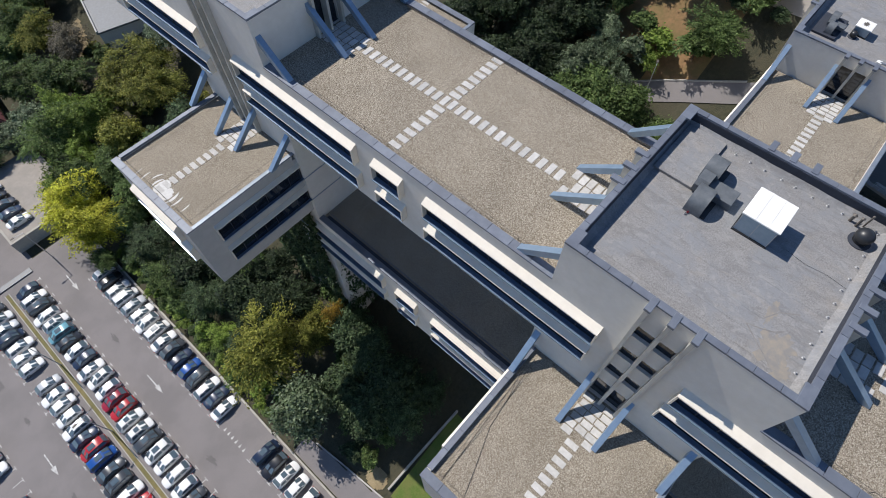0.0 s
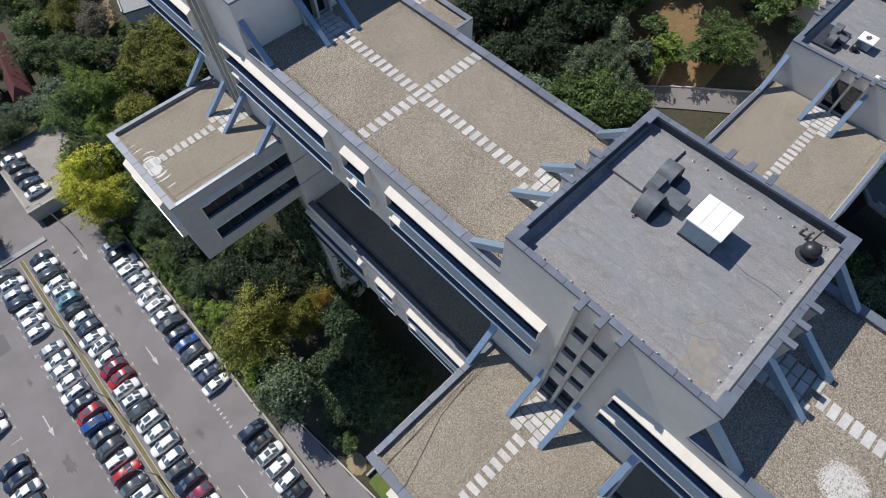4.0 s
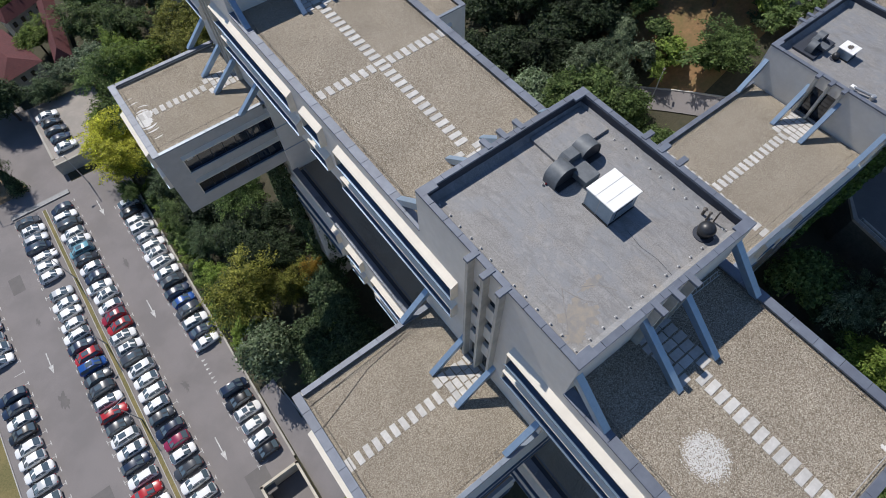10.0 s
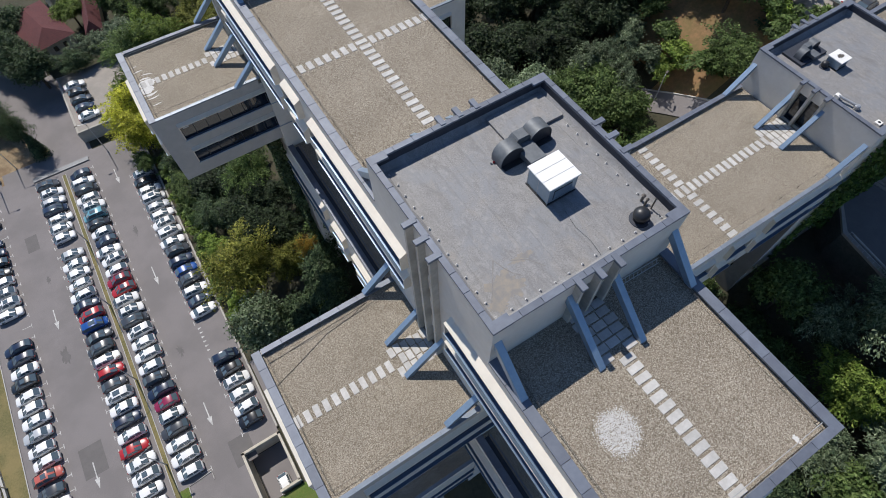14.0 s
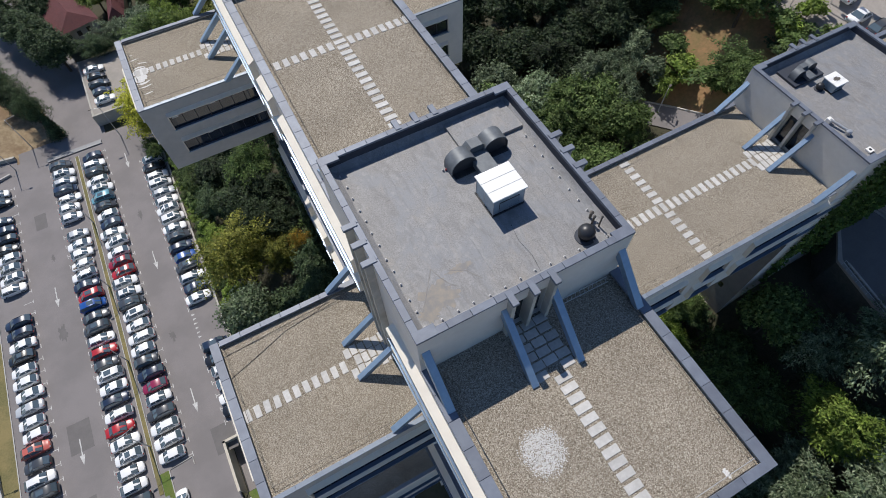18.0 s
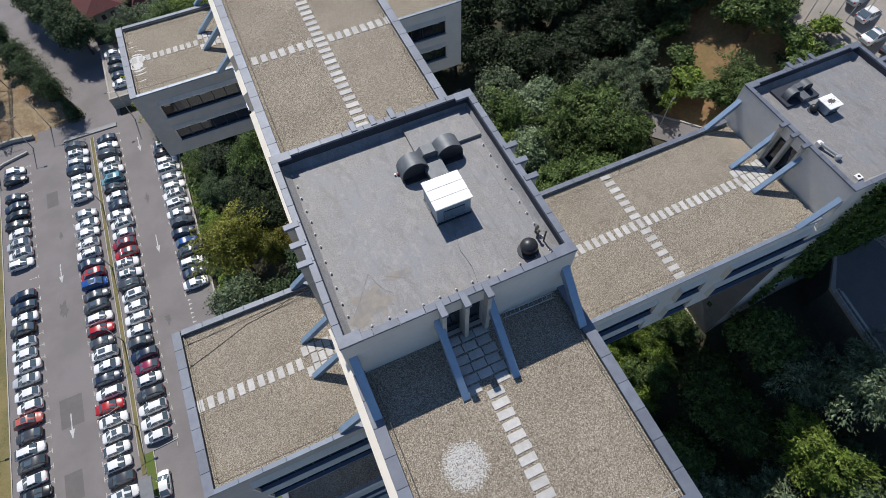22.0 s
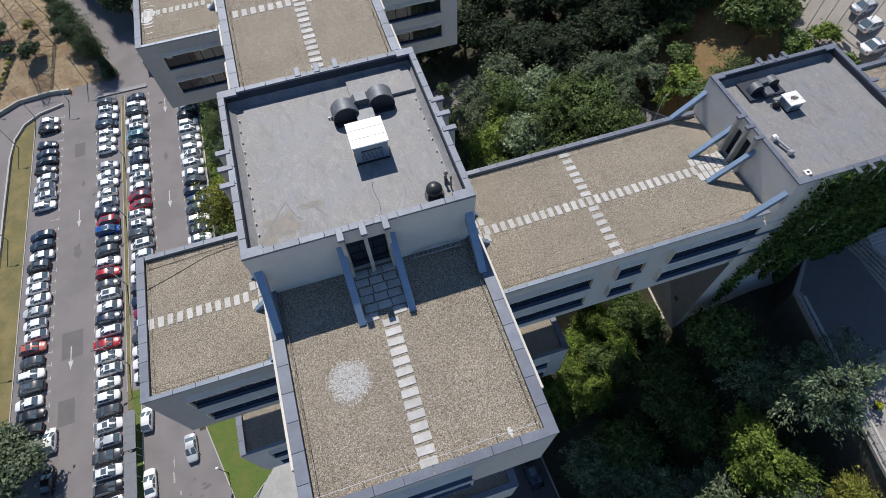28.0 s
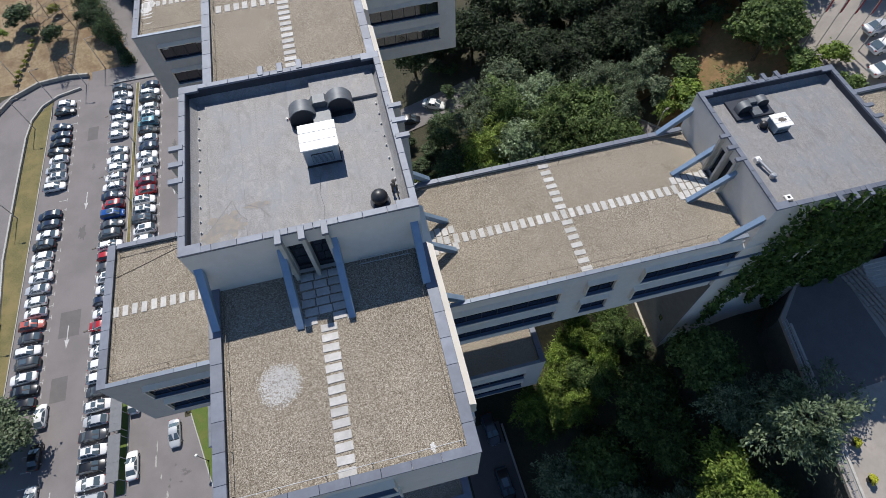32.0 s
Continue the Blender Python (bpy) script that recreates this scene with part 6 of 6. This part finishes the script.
# added pale strip: sunlight on the ground by the wall, as cream colour
low_wall("kerb", [(42.72, 1.4), (42.72, 12.0)], 0.3, -1.0, 0.5, CREAMWALL, "pale strip standing in for sunlit ground at the tower's foot", "wall", True)
# broad stone steps beside the tower
steps = thing("stone_steps", "broad flight of grey stone steps in shade", "steps", (64.0, -0.4, 32.0))
for i in range(7):
    part("step", soft_box(0, 9, -2.6 + i * 0.42, -2.6 + (i + 1) * 0.42 + 0.05, 0, 0.17 * (i + 1), 0.02), KERB, steps)


def on_hill_road(x, y):
    # a lane that climbs past the clearing
    return abs((x - 54.4) * 0.903 + (y - 25.0) * 0.43) < 2.2 and 44 < x < 62


bm = bmesh.new()
prev = None
for i in range(41):
    t = -16 + i * 0.8
    x, y = 54.4 + t * 0.43, 25.0 - t * 0.903
    row = [bm.verts.new((x + k * 0.903, y + k * 0.43, height(x + k * 0.903, y + k * 0.43) + 0.16)) for k in (-1.45, -0.5, 0.5, 1.45)]
    if prev:
        for k in range(3):
            bm.faces.new((prev[k], prev[k + 1], row[k + 1], row[k])).smooth = True
    prev = row
tagged(part("road", bm, ASPHALT), "narrow asphalt lane on the hillside", "asphalt", kind="structure")
low_wall("kerb", [(54.4 + t * 0.43 + 1.4, 25.0 - t * 0.903 + 0.67) for t in (-14, -10, -6, -2, 2, 6, 10)], 0.2, -0.2, 0.32, KERB, "pale kerb of the hillside lane", "kerb", True)
drape("bare_patch", 0.0, 8.0, 124.0, 142.0, 0.06, SAND, "bare rubble-strewn yard behind the trees", "ground", lambda x, y: abs(x - 1.2 - (y - 126) * 0.33) < 1.7)
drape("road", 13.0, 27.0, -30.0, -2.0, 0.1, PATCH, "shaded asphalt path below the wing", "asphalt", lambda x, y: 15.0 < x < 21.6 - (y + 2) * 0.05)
low_wall("kerb", [(21.8, -2.5), (22.3, -14.0), (23.0, -29.0)], 0.25, -0.3, 0.35, KERB, "low pale kerb beside the shaded path", "kerb", True)
drape("road", 14.5, 34.0, 50.0, 60.0, 0.1, ASPHALT, "shaded asphalt drive under the trees", "asphalt", lambda x, y: abs(y - 54.5) < 2.8)
drape("pavement", 70.0, 110.0, 10.0, 60.0, 0.08, PLAZA, "pale paved forecourt on the hill", "paving", lambda x, y: (x - 70) * 0.55 + (y - 35) * -0.12 > 1.6 and y > 14, 0.25)
for i in range(6):
    fp = thing("flagpole", "tall thin flagpole with a furled red flag", "flagpole", (72.0 + i * 0.9, 29.6 - i * 1.2, height(72.0 + i * 0.9, 29.6 - i * 1.2)), group="flagpoles")
    bm = bmesh.new()
    lathe(bm, [(0.06, 0), (0.04, 8), (0, 8.02)], 6)
    part("pole", bm, STEEL, fp)
    bm = bmesh.new()
    prism(bm, [(0.05, 0, 7.9), (0.5, 0.1, 7.0), (0.55, 0.12, 5.4), (0.3, 0.05, 5.2), (0.05, 0, 6.2)], 0.12, (0, 1, 0))
    part("flag", bm, FLAGRED, fp)


def house(x, y, z, w, d, turn, label):
    h = thing("house", label, "house", (x, y, z, turn))
    part("wall", boxes((-w / 2, w / 2, -d / 2, d / 2, -3, 3.2)), CREAMWALL, h)
    bm = bmesh.new()
    e, r = 0.6, min(w, d) / 2
    b = [bm.verts.new(p) for p in ((-w / 2 - e, -d / 2 - e, 3.2), (w / 2 + e, -d / 2 - e, 3.2), (w / 2 + e, d / 2 + e, 3.2), (-w / 2 - e, d / 2 + e, 3.2))]
    if w > d:
        t = [bm.verts.new((-w / 2 + r * 0.8, 0, 5.4)), bm.verts.new((w / 2 - r * 0.8, 0, 5.4))]
        fs = ((b[0], b[1], t[1], t[0]), (b[1], b[2], t[1]), (b[2], b[3], t[0], t[1]), (b[3], b[0], t[0]))
    else:
        t = [bm.verts.new((0, -d / 2 + r * 0.8, 5.4)), bm.verts.new((0, d / 2 - r * 0.8, 5.4))]
        fs = ((b[0], b[1], t[0]), (b[1], b[2], t[1], t[0]), (b[2], b[3], t[1]), (b[3], b[0], t[0], t[1]))
    for f in fs:
        bm.faces.new(f)
    bm.faces.new(b)
    bmesh.ops.recalc_face_normals(bm, faces=bm.faces[:])
    part("roof", bm, ROOFRED, h, "dark red tiled hip roof")
    for k in range(max(2, int(w / 2.5))):
        u = -w / 2 + 1.2 + k * 2.4
        win = part("window", boxes((u - 0.5, u + 0.5, -d / 2 - 0.03, -d / 2 + 0.05, 0.9, 2.2)), FRAME, h)
        part("pane", boxes((u - 0.42, u + 0.42, -d / 2 - 0.04, -d / 2 - 0.032, 0.98, 2.12)), GLASS, win)
    return h


house(-18.0, 142.6, 2.0, 2.9, 24.0, -7.5, "long narrow house with a dark red hip roof")
house(-22.4, 156.0, 2.0, 10.0, 3.2, 24, "low house with a dark red hip roof among trees")
house(-30.5, 140.5, 2.0, 8.5, 17.0, 14, "low house with a dark red hip roof by the yard")
shed = thing("flat_roofed_house", "pale house with a flat grey roof behind the trees", "house", (13.3, 130.5, 14.5, -15.5))
part("wall", boxes((-5.0, 5.0, -6, 6, -8, -0.3)), RENDER, shed)
part("roof", soft_box(-5.3, 5.3, -6.3, 6.3, -0.3, 0.1, 0.03), SHEET, shed)
part("parapet", boxes((-5.3, -5.0, -6.3, 6.3, 0.1, 0.5)), KERB, shed)


def pylon(x, y, h):
    z = height(x, y)
    p = thing("electricity_pylon", "tall lattice steel electricity pylon on the dry bank", "pylon", (x, y, z))

    def leg(a, t):
        r = 5.2 * (1 - t) + 0.6
        return Vector((r * math.cos(a), r * math.sin(a), h * t))

    angs = [math.pi / 4 + i * math.pi / 2 for i in range(4)]
    ts = [i / 9 for i in range(10)]
    for a in angs:
        bm = bmesh.new()
        rod(bm, leg(a, 0), leg(a, 1), 0.085, 4)
        part("leg", bm, DARKRAIL, p)
    for i, a in enumerate(angs):
        b = angs[(i + 1) % 4]
        for t0, t1 in zip(ts, ts[1:]):
            bm = bmesh.new()
            rod(bm, leg(a, t0), leg(b, t1), 0.05, 4)
            part("brace", bm, DARKRAIL, p)
            bm = bmesh.new()
            rod(bm, leg(b, t0), leg(a, t1), 0.05, 4)
            part("brace", bm, DARKRAIL, p)
    for t in (0.8, 0.9, 0.99):
        bm = bmesh.new()
        rod(bm, (-3.2, 0, h * t), (3.2, 0, h * t), 0.05, 4)
        part("cross_arm", bm, DARKRAIL, p)
    return p


pylon(-56.4, 120.6, 26)

# ---- trees, space by space ----
T, A, F, S = "tree", "airy", "fir", "shrub"
# slope between car park and buildings
plant(A, -13.0, 46.8, 5.4, 15.0, leaf_olive)
plant(T, -14.8, 37.4, 4.9, 13.0, leaf_sage, k=0)
plant(A, -3.0, 43.2, 1.5, 10.4, leaf_rust)
plant(A, -6.6, 44.6, 3.6, 9.5, leaf_olive)
plant(T, -6.0, 51.5, 4.4, 10.0, leaf_shaded)
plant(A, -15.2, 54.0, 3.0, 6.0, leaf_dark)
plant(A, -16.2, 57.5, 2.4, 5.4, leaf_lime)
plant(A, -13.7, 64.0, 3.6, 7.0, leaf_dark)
plant(T, -12.0, 70.5, 4.2, 8.0, leaf_shaded)
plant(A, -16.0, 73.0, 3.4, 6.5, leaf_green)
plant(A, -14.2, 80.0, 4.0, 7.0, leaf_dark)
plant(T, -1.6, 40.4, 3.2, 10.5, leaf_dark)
plant(T, -8.5, 60.0, 4.6, 9.5, leaf_shaded)
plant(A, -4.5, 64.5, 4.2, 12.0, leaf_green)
plant(T, -4.0, 58.0, 4.2, 9.5, leaf_shaded)
plant(T, -6.5, 66.0, 4.6, 9.0, leaf_shaded)
plant(A, -10.6, 55.5, 3.2, 8.0, leaf_shaded)
plant(T, -2.8, 36.5, 4.4, 9.0, leaf_dark)
plant(T, -3.2, 29.5, 4.4, 9.0, leaf_dark)
plant(T, -7.8, 30.5, 4.4, 9.0, leaf_dark)
plant(T, -9.5, 35.0, 4.2, 9.0, leaf_dark)
plant(S, -13.2, 26.4, 1.5, 3.4, leaf_green)
plant(T, -5.6, 26.0, 3.6, 8.0, leaf_dark)
plant(T, -9.8, 30.0, 3.6, 8.0, leaf_dark)
plant(A, -1.8, 24.6, 2.6, 7.0, leaf_dark)
plant(T, 1.5, 46.0, 4.0, 9.0, leaf_green)
plant(S, -17.0, 47.0, 1.8, 4.0, leaf_lime)
plant(S, -17.6, 62.0, 1.8, 4.0, leaf_lime)
plant(S, -17.2, 68.0, 1.8, 4.5, leaf_green)
plant(S, -17.3, 78.0, 1.9, 4.5, leaf_dark)
plant(S, -15.4, 43.5, 2.0, 4.0, leaf_green)
plant(S, -11.5, 52.5, 2.2, 5.0, leaf_lime)
# hedge along the kerb of the bays
hedge = random.Random(31)
for i in range(22):
    plant(S, -19.2 + hedge.uniform(-0.2, 0.5), 43.5 + i * 2.05, hedge.uniform(1.1, 1.6), hedge.uniform(1.8, 3.2), hedge.choice((leaf_lime, leaf_green, leaf_green)), k=hedge.randrange(400))
# north-west
plant(A, -19.6, 91.2, 5.2, 11.0, leaf_yellow)
plant(A, -18.4, 97.2, 5.0, 11.5, leaf_yellow)
plant(A, -19.8, 102.5, 3.6, 8.0, leaf_yellow)
plant(A, -18.0, 103.5, 4.0, 9.5, leaf_lime)
plant(A, -14.6, 101.5, 4.8, 10.5, leaf_green)
plant(A, -13.0, 112.0, 5.4, 12.0, leaf_green)
plant(A, -12.0, 106.0, 3.5, 9.0, leaf_lime)
plant(A, -5.8, 109.5, 5.0, 11.0, leaf_lime)
plant(A, -9.0, 116.5, 3.6, 11.5, leaf_lime)
plant(A, 2.2, 110.0, 5.2, 11.0, leaf_olive)
plant(A, 6.0, 100.8, 4.6, 11.0, leaf_olive)
plant(T, -9.5, 97.3, 4.2, 9.0, leaf_green)
plant(T, -4.6, 101.6, 4.4, 10.0, leaf_olive)
plant(A, -4.5, 124.0, 5.4, 10.0, leaf_green)
plant(A, -11.5, 134.5, 5.4, 10.0, leaf_green)
plant(T, -22.6, 142.6, 4.6, 8.5, leaf_lime)
plant(T, -20.6, 125.5, 4.4, 8.0, leaf_grey)
plant(T, -26.5, 123.8, 3.6, 7.5, leaf_dark)
plant(T, -14.5, 122.0, 5.0, 10.0, leaf_grey)
plant(T, -8.0, 90.0, 4.4, 9.0, leaf_green)
plant(T, -2.0, 92.5, 4.4, 9.5, leaf_green)
plant(T, -13.5, 88.0, 3.6, 8.0, leaf_green)
plant(T, -21.5, 86.2, 2.4, 6.0, leaf_green)
plant(T, -8.0, 78.0, 4.4, 8.5, leaf_dark)
plant(T, -2.0, 82.0, 4.4, 9.0, leaf_green)
plant(T, 4.0, 90.0, 4.6, 10.0, leaf_dark)
plant(A, 9.0, 109.0, 5.2, 11.0, leaf_olive)
plant(A, 1.5, 130.5, 4.0, 9.0, leaf_brown)
plant(A, -1.0, 139.5, 4.0, 9.0, leaf_olive)
plant(A, -2.0, 147.0, 5.0, 10.0, leaf_green)
plant(T, -8.0, 144.0, 5.0, 10.0, leaf_green)
plant(T, -24.0, 160.0, 5.0, 10.0, leaf_lime)
plant(T, -36.0, 145.0, 5.0, 10.0, leaf_dark)
row = random.Random(17)
for i in range(13):
    q = i / 12
    plant(A if i % 3 else F, -40.4 - 14.6 * q + row.uniform(-0.7, 0.7), 103.6 + 34.6 * q + row.uniform(-0.6, 0.6), row.uniform(2.2, 3.2), row.uniform(6.5, 11.0), leaf_dark, k=row.randrange(400))
plant(T, -43.4, 142.0, 5.2, 12.0, leaf_dark)
plant(T, -40.2, 135.6, 5.2, 12.0, leaf_dark)
plant(T, -37.2, 129.8, 5.2, 12.0, leaf_dark)
plant(T, -34.4, 124.4, 5.0, 11.5, leaf_dark)
plant(S, -25.5, 126.5, 2.6, 5.0, leaf_grey)
plant(T, -46.0, 149.0, 4.2, 10.0, leaf_dark)
plant(S, -56.8, 114.3, 3.0, 4.6, leaf_dark, k=0)
plant(S, -65.2, 122.6, 4.0, 5.6, leaf_dark, k=0)
plant(S, -62.8, 117.5, 1.5, 2.4, leaf_dark)
plant(S, -51.6, 120.3, 1.6, 2.8, leaf_dark, k=0)
plant(S, -58.2, 125.0, 1.8, 3.0, leaf_olive, k=0)
plant(S, -70.0, 118.0, 2.0, 3.5, leaf_lime)
plant(T, -53.6, 15.3, 6.0, 9.0, leaf_grey)
plant(T, -57.5, 2.0, 4.5, 8.5, leaf_dark)
for i in range(9):
    plant(S, -66.5 + i * 0.45 + random.uniform(-0.3, 0.3), 103.5 + i * 1.5, 0.7, 1.0, leaf_olive)
# court east of the wing
plant(T, 36.4, 47.5, 4.8, 10.0, leaf_grey)
plant(T, 40.6, 41.6, 5.0, 10.5, leaf_sage)
plant(T, 46.0, 34.0, 4.8, 10.0, leaf_green)
plant(A, 41.2, 32.6, 4.6, 9.5, leaf_green)
plant(T, 35.2, 34.4, 4.8, 10.5, leaf_sage)
plant(A, 31.0, 37.2, 4.6, 9.0, leaf_lime)
plant(T, 47.4, 29.0, 4.2, 9.0, leaf_green)
plant(A, 36.0, 41.0, 4.6, 10.5, leaf_green)
plant(T, 42.5, 37.0, 4.6, 10.5, leaf_green)
plant(A, 31.0, 43.0, 4.6, 9.5, leaf_grey)
plant(T, 29.5, 30.0, 4.4, 9.0, leaf_green)
plant(T, 35.5, 27.5, 4.4, 9.0, leaf_green)
plant(T, 41.5, 26.0, 4.2, 9.0, leaf_green)
plant(A, 49.6, 33.0, 3.2, 8.0, leaf_grey)
plant(T, 49.0, 38.4, 3.8, 8.5, leaf_grey)
plant(T, 39.3, 55.5, 4.8, 10.0, leaf_shaded)
plant(T, 43.8, 51.0, 4.8, 10.0, leaf_shaded)
plant(T, 46.6, 44.6, 4.4, 9.0, leaf_shaded)
plant(T, 49.5, 47.6, 4.6, 10.0, leaf_shaded)
plant(T, 53.5, 44.0, 4.4, 9.0, leaf_shaded)
# tall northern trees, partly out of view, added to shade this court
plant(T, 50.4, 55.5, 5.0, 12.0, leaf_shaded)
plant(T, 45.5, 59.0, 5.0, 12.0, leaf_shaded)
plant(T, 57.0, 51.0, 5.0, 11.0, leaf_shaded)
plant(T, 34.5, 60.5, 5.0, 12.0, leaf_shaded)
plant(T, 40.0, 65.0, 5.0, 13.0, leaf_shaded)
plant(T, 54.0, 62.0, 5.0, 12.0, leaf_shaded)
plant(T, 61.0, 45.5, 4.6, 9.5, leaf_dark)
plant(T, 65.5, 49.5, 5.0, 11.0, leaf_dark)
plant(T, 30.0, 66.0, 5.0, 12.0, leaf_dark)
plant(T, 24.0, 64.0, 4.6, 11.0, leaf_dark)
plant(S, 56.2, 39.4, 3.6, 5.5, leaf_grey, k=0)
plant(S, 60.8, 39.4, 2.4, 4.5, leaf_green)
plant(S, 59.4, 25.2, 3.4, 5.0, leaf_green)
plant(S, 68.3, 22.1, 3.0, 5.0, leaf_green)
plant(T, 55.0, 43.5, 4.4, 9.0, leaf_shaded)
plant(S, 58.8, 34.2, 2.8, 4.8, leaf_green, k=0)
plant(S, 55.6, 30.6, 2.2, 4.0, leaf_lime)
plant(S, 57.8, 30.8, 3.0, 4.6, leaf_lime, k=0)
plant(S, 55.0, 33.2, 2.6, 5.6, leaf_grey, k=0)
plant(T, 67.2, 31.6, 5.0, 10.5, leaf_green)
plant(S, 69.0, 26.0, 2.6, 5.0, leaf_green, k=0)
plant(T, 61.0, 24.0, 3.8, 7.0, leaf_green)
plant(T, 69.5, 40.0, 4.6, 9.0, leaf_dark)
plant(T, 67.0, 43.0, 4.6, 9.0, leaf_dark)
plant(A, 58.5, 45.5, 4.4, 9.5, leaf_shaded)
plant(A, 66.0, 45.5, 4.2, 9.0, leaf_dark)
plant(A, 53.5, 37.0, 3.0, 7.0, leaf_grey)
plant(S, 69.0, 25.0, 2.2, 4.5, leaf_lime)
plant(S, 72.4, 25.2, 2.0, 4.0, leaf_lime)
plant(S, 71.0, 20.0, 2.2, 4.0, leaf_green)
plant(S, 81.0, 33.0, 3.0, 5.0, leaf_lime)
plant(T, 76.0, 42.0, 4.4, 8.0, leaf_green)
plant(T, 25.0, 44.0, 3.4, 8.0, leaf_dark)
plant(T, 24.5, 36.0, 3.8, 8.0, leaf_dark)
plant(T, 22.0, 29.0, 3.6, 8.0, leaf_dark)
plant(T, 24.0, 22.0, 3.8, 8.0, leaf_green)
plant(T, 46.0, 21.5, 3.8, 7.5, leaf_green)
plant(T, 31.0, 21.0, 4.0, 8.5, leaf_green)
plant(T, 37.5, 20.0, 4.0, 8.5, leaf_green)
# south-east court
plant(T, 34.6, 5.0, 2.8, 8.5, leaf_lime)
plant(T, 38.6, 4.6, 2.8, 8.0, leaf_green)
plant(A, 36.6, 2.2, 2.8, 8.0, leaf_lime)
plant(T, 40.2, 2.4, 2.2, 6.5, leaf_green)
plant(A, 33.9, 7.6, 2.8, 8.5, leaf_green)
plant(T, 32.4, 3.4, 3.0, 7.5, leaf_lime)
plant(T, 33.6, 0.4, 3.0, 7.0, leaf_green)
plant(T, 29.6, -0.7, 3.0, 7.5, leaf_lime)
plant(A, 26.4, -2.1, 2.8, 6.4, leaf_lime)
plant(A, 32.0, -3.3, 3.0, 5.6, leaf_lime)
plant(T, 35.6, -1.6, 2.8, 7.0, leaf_green)
plant(A, 26.4, -5.0, 2.6, 5.0, leaf_green)
plant(S, 29.5, -4.0, 2.4, 4.8, leaf_lime)
plant(T, 39.0, -5.6, 4.2, 9.0, leaf_green)
plant(T, 38.4, -10.9, 4.4, 10.0, leaf_green)
plant(T, 31.0, -12.6, 4.6, 10.0, leaf_green)
plant(T, 44.2, -5.0, 4.2, 10.0, leaf_green)
plant(A, 48.4, -14.3, 4.7, 12.4, leaf_sage, k=1)
plant(A, 45.6, -10.8, 3.4, 8.0, leaf_grey)
plant(T, 41.6, -18.2, 4.3, 11.5, leaf_lime)
plant(T, 42.7, -22.6, 3.4, 7.5, leaf_grey)
plant(T, 46.4, -24.8, 2.8, 7.5, leaf_olive)
plant(T, 35.6, -20.6, 4.2, 9.5, leaf_grey)
plant(T, 27.0, -13.4, 4.4, 9.5, leaf_grey)
plant(T, 32.2, -18.4, 4.4, 9.5, leaf_grey)
plant(T, 45.0, -19.5, 2.6, 6.0, leaf_dark)
plant(T, 27.0, -21.5, 4.6, 9.5, leaf_dark)
plant(T, 39.0, -27.0, 4.6, 9.5, leaf_grey)
plant(T, 33.0, -26.5, 4.6, 9.5, leaf_green)
plant(T, 18.0, -25.5, 4.4, 9.0, leaf_dark)
ivy(44.4, 60.5, -0.35, 27.0, 52.35, 17000, 1.3, "dense dark ivy hanging over the tower wall")
ivy(0.2, 13.5, 42.7, 4.0, 30.0, 6000, 0.9, "dark creeper covering the lower tower wall")
ivy(42.9, 56.9, -0.2, 5.0, 38.5, 14000, 1.2, "dark creeper covering the lower tower wall", True)
# woods behind the north court and on the northern slope
far = random.Random(21)
for _ in range(20):
    plant(A, far.uniform(-12, 32), far.uniform(146, 190), far.uniform(4.2, 5.6), far.uniform(8, 11), far.choice((leaf_green, leaf_dark, leaf_grey, leaf_olive)))
for x, y in ((16, 112), (22, 118), (28, 124), (24, 108), (31, 114), (21, 142), (25, 134), (-4, 156), (4, 151), (20, 100), (30, 100), (24, 90), (33, 92)):
    plant(A, x, y, 4.8, 10.0, far.choice((leaf_green, leaf_grey, leaf_olive)))
for _ in range(18):
    plant(A, far.uniform(58, 96), far.uniform(48, 92), far.uniform(4.6, 6.0), far.uniform(9, 12), leaf_dark)
# undergrowth
under = random.Random(9)
BLOCKS = ((-14, 15, -1, 15), (-13.5, 15, 41.5, 57), (41, 58, -2, 15), (-1, 15, -15, 75), (14, 28, -1, 14), (14, 28, 49, 60), (-21, -15.2, 13, 38), (-16, 0, 13, 25), (54, 66, 26, 40), (14, 25, -30, -1))
for x0, x1, y0, y1, n, leaves in ((-18, -1, 16, 62, 60, (leaf_green, leaf_dark, leaf_lime)), (-18, -2, 62, 100, 46, (leaf_green, leaf_dark)), (-14, 12, 88, 130, 40, (leaf_dark, leaf_green, leaf_olive)), (16, 50, 15, 48, 60, (leaf_dark, leaf_green)), (26, 58, 46, 68, 22, (leaf_dark,)), (15, 48, -28, 2, 40, (leaf_dark,)), (60, 72, 18, 50, 16, (leaf_dark, leaf_green))):
    for _ in range(n):
        x, y = under.uniform(x0, x1), under.uniform(y0, y1)
        if any(b[0] < x < b[1] and b[2] < y < b[3] for b in BLOCKS) or on_hill_road(x, y):
            continue
        plant(S, x, y, under.uniform(1.3, 2.4), under.uniform(2.0, 4.2), under.choice(leaves), k=under.randrange(400))
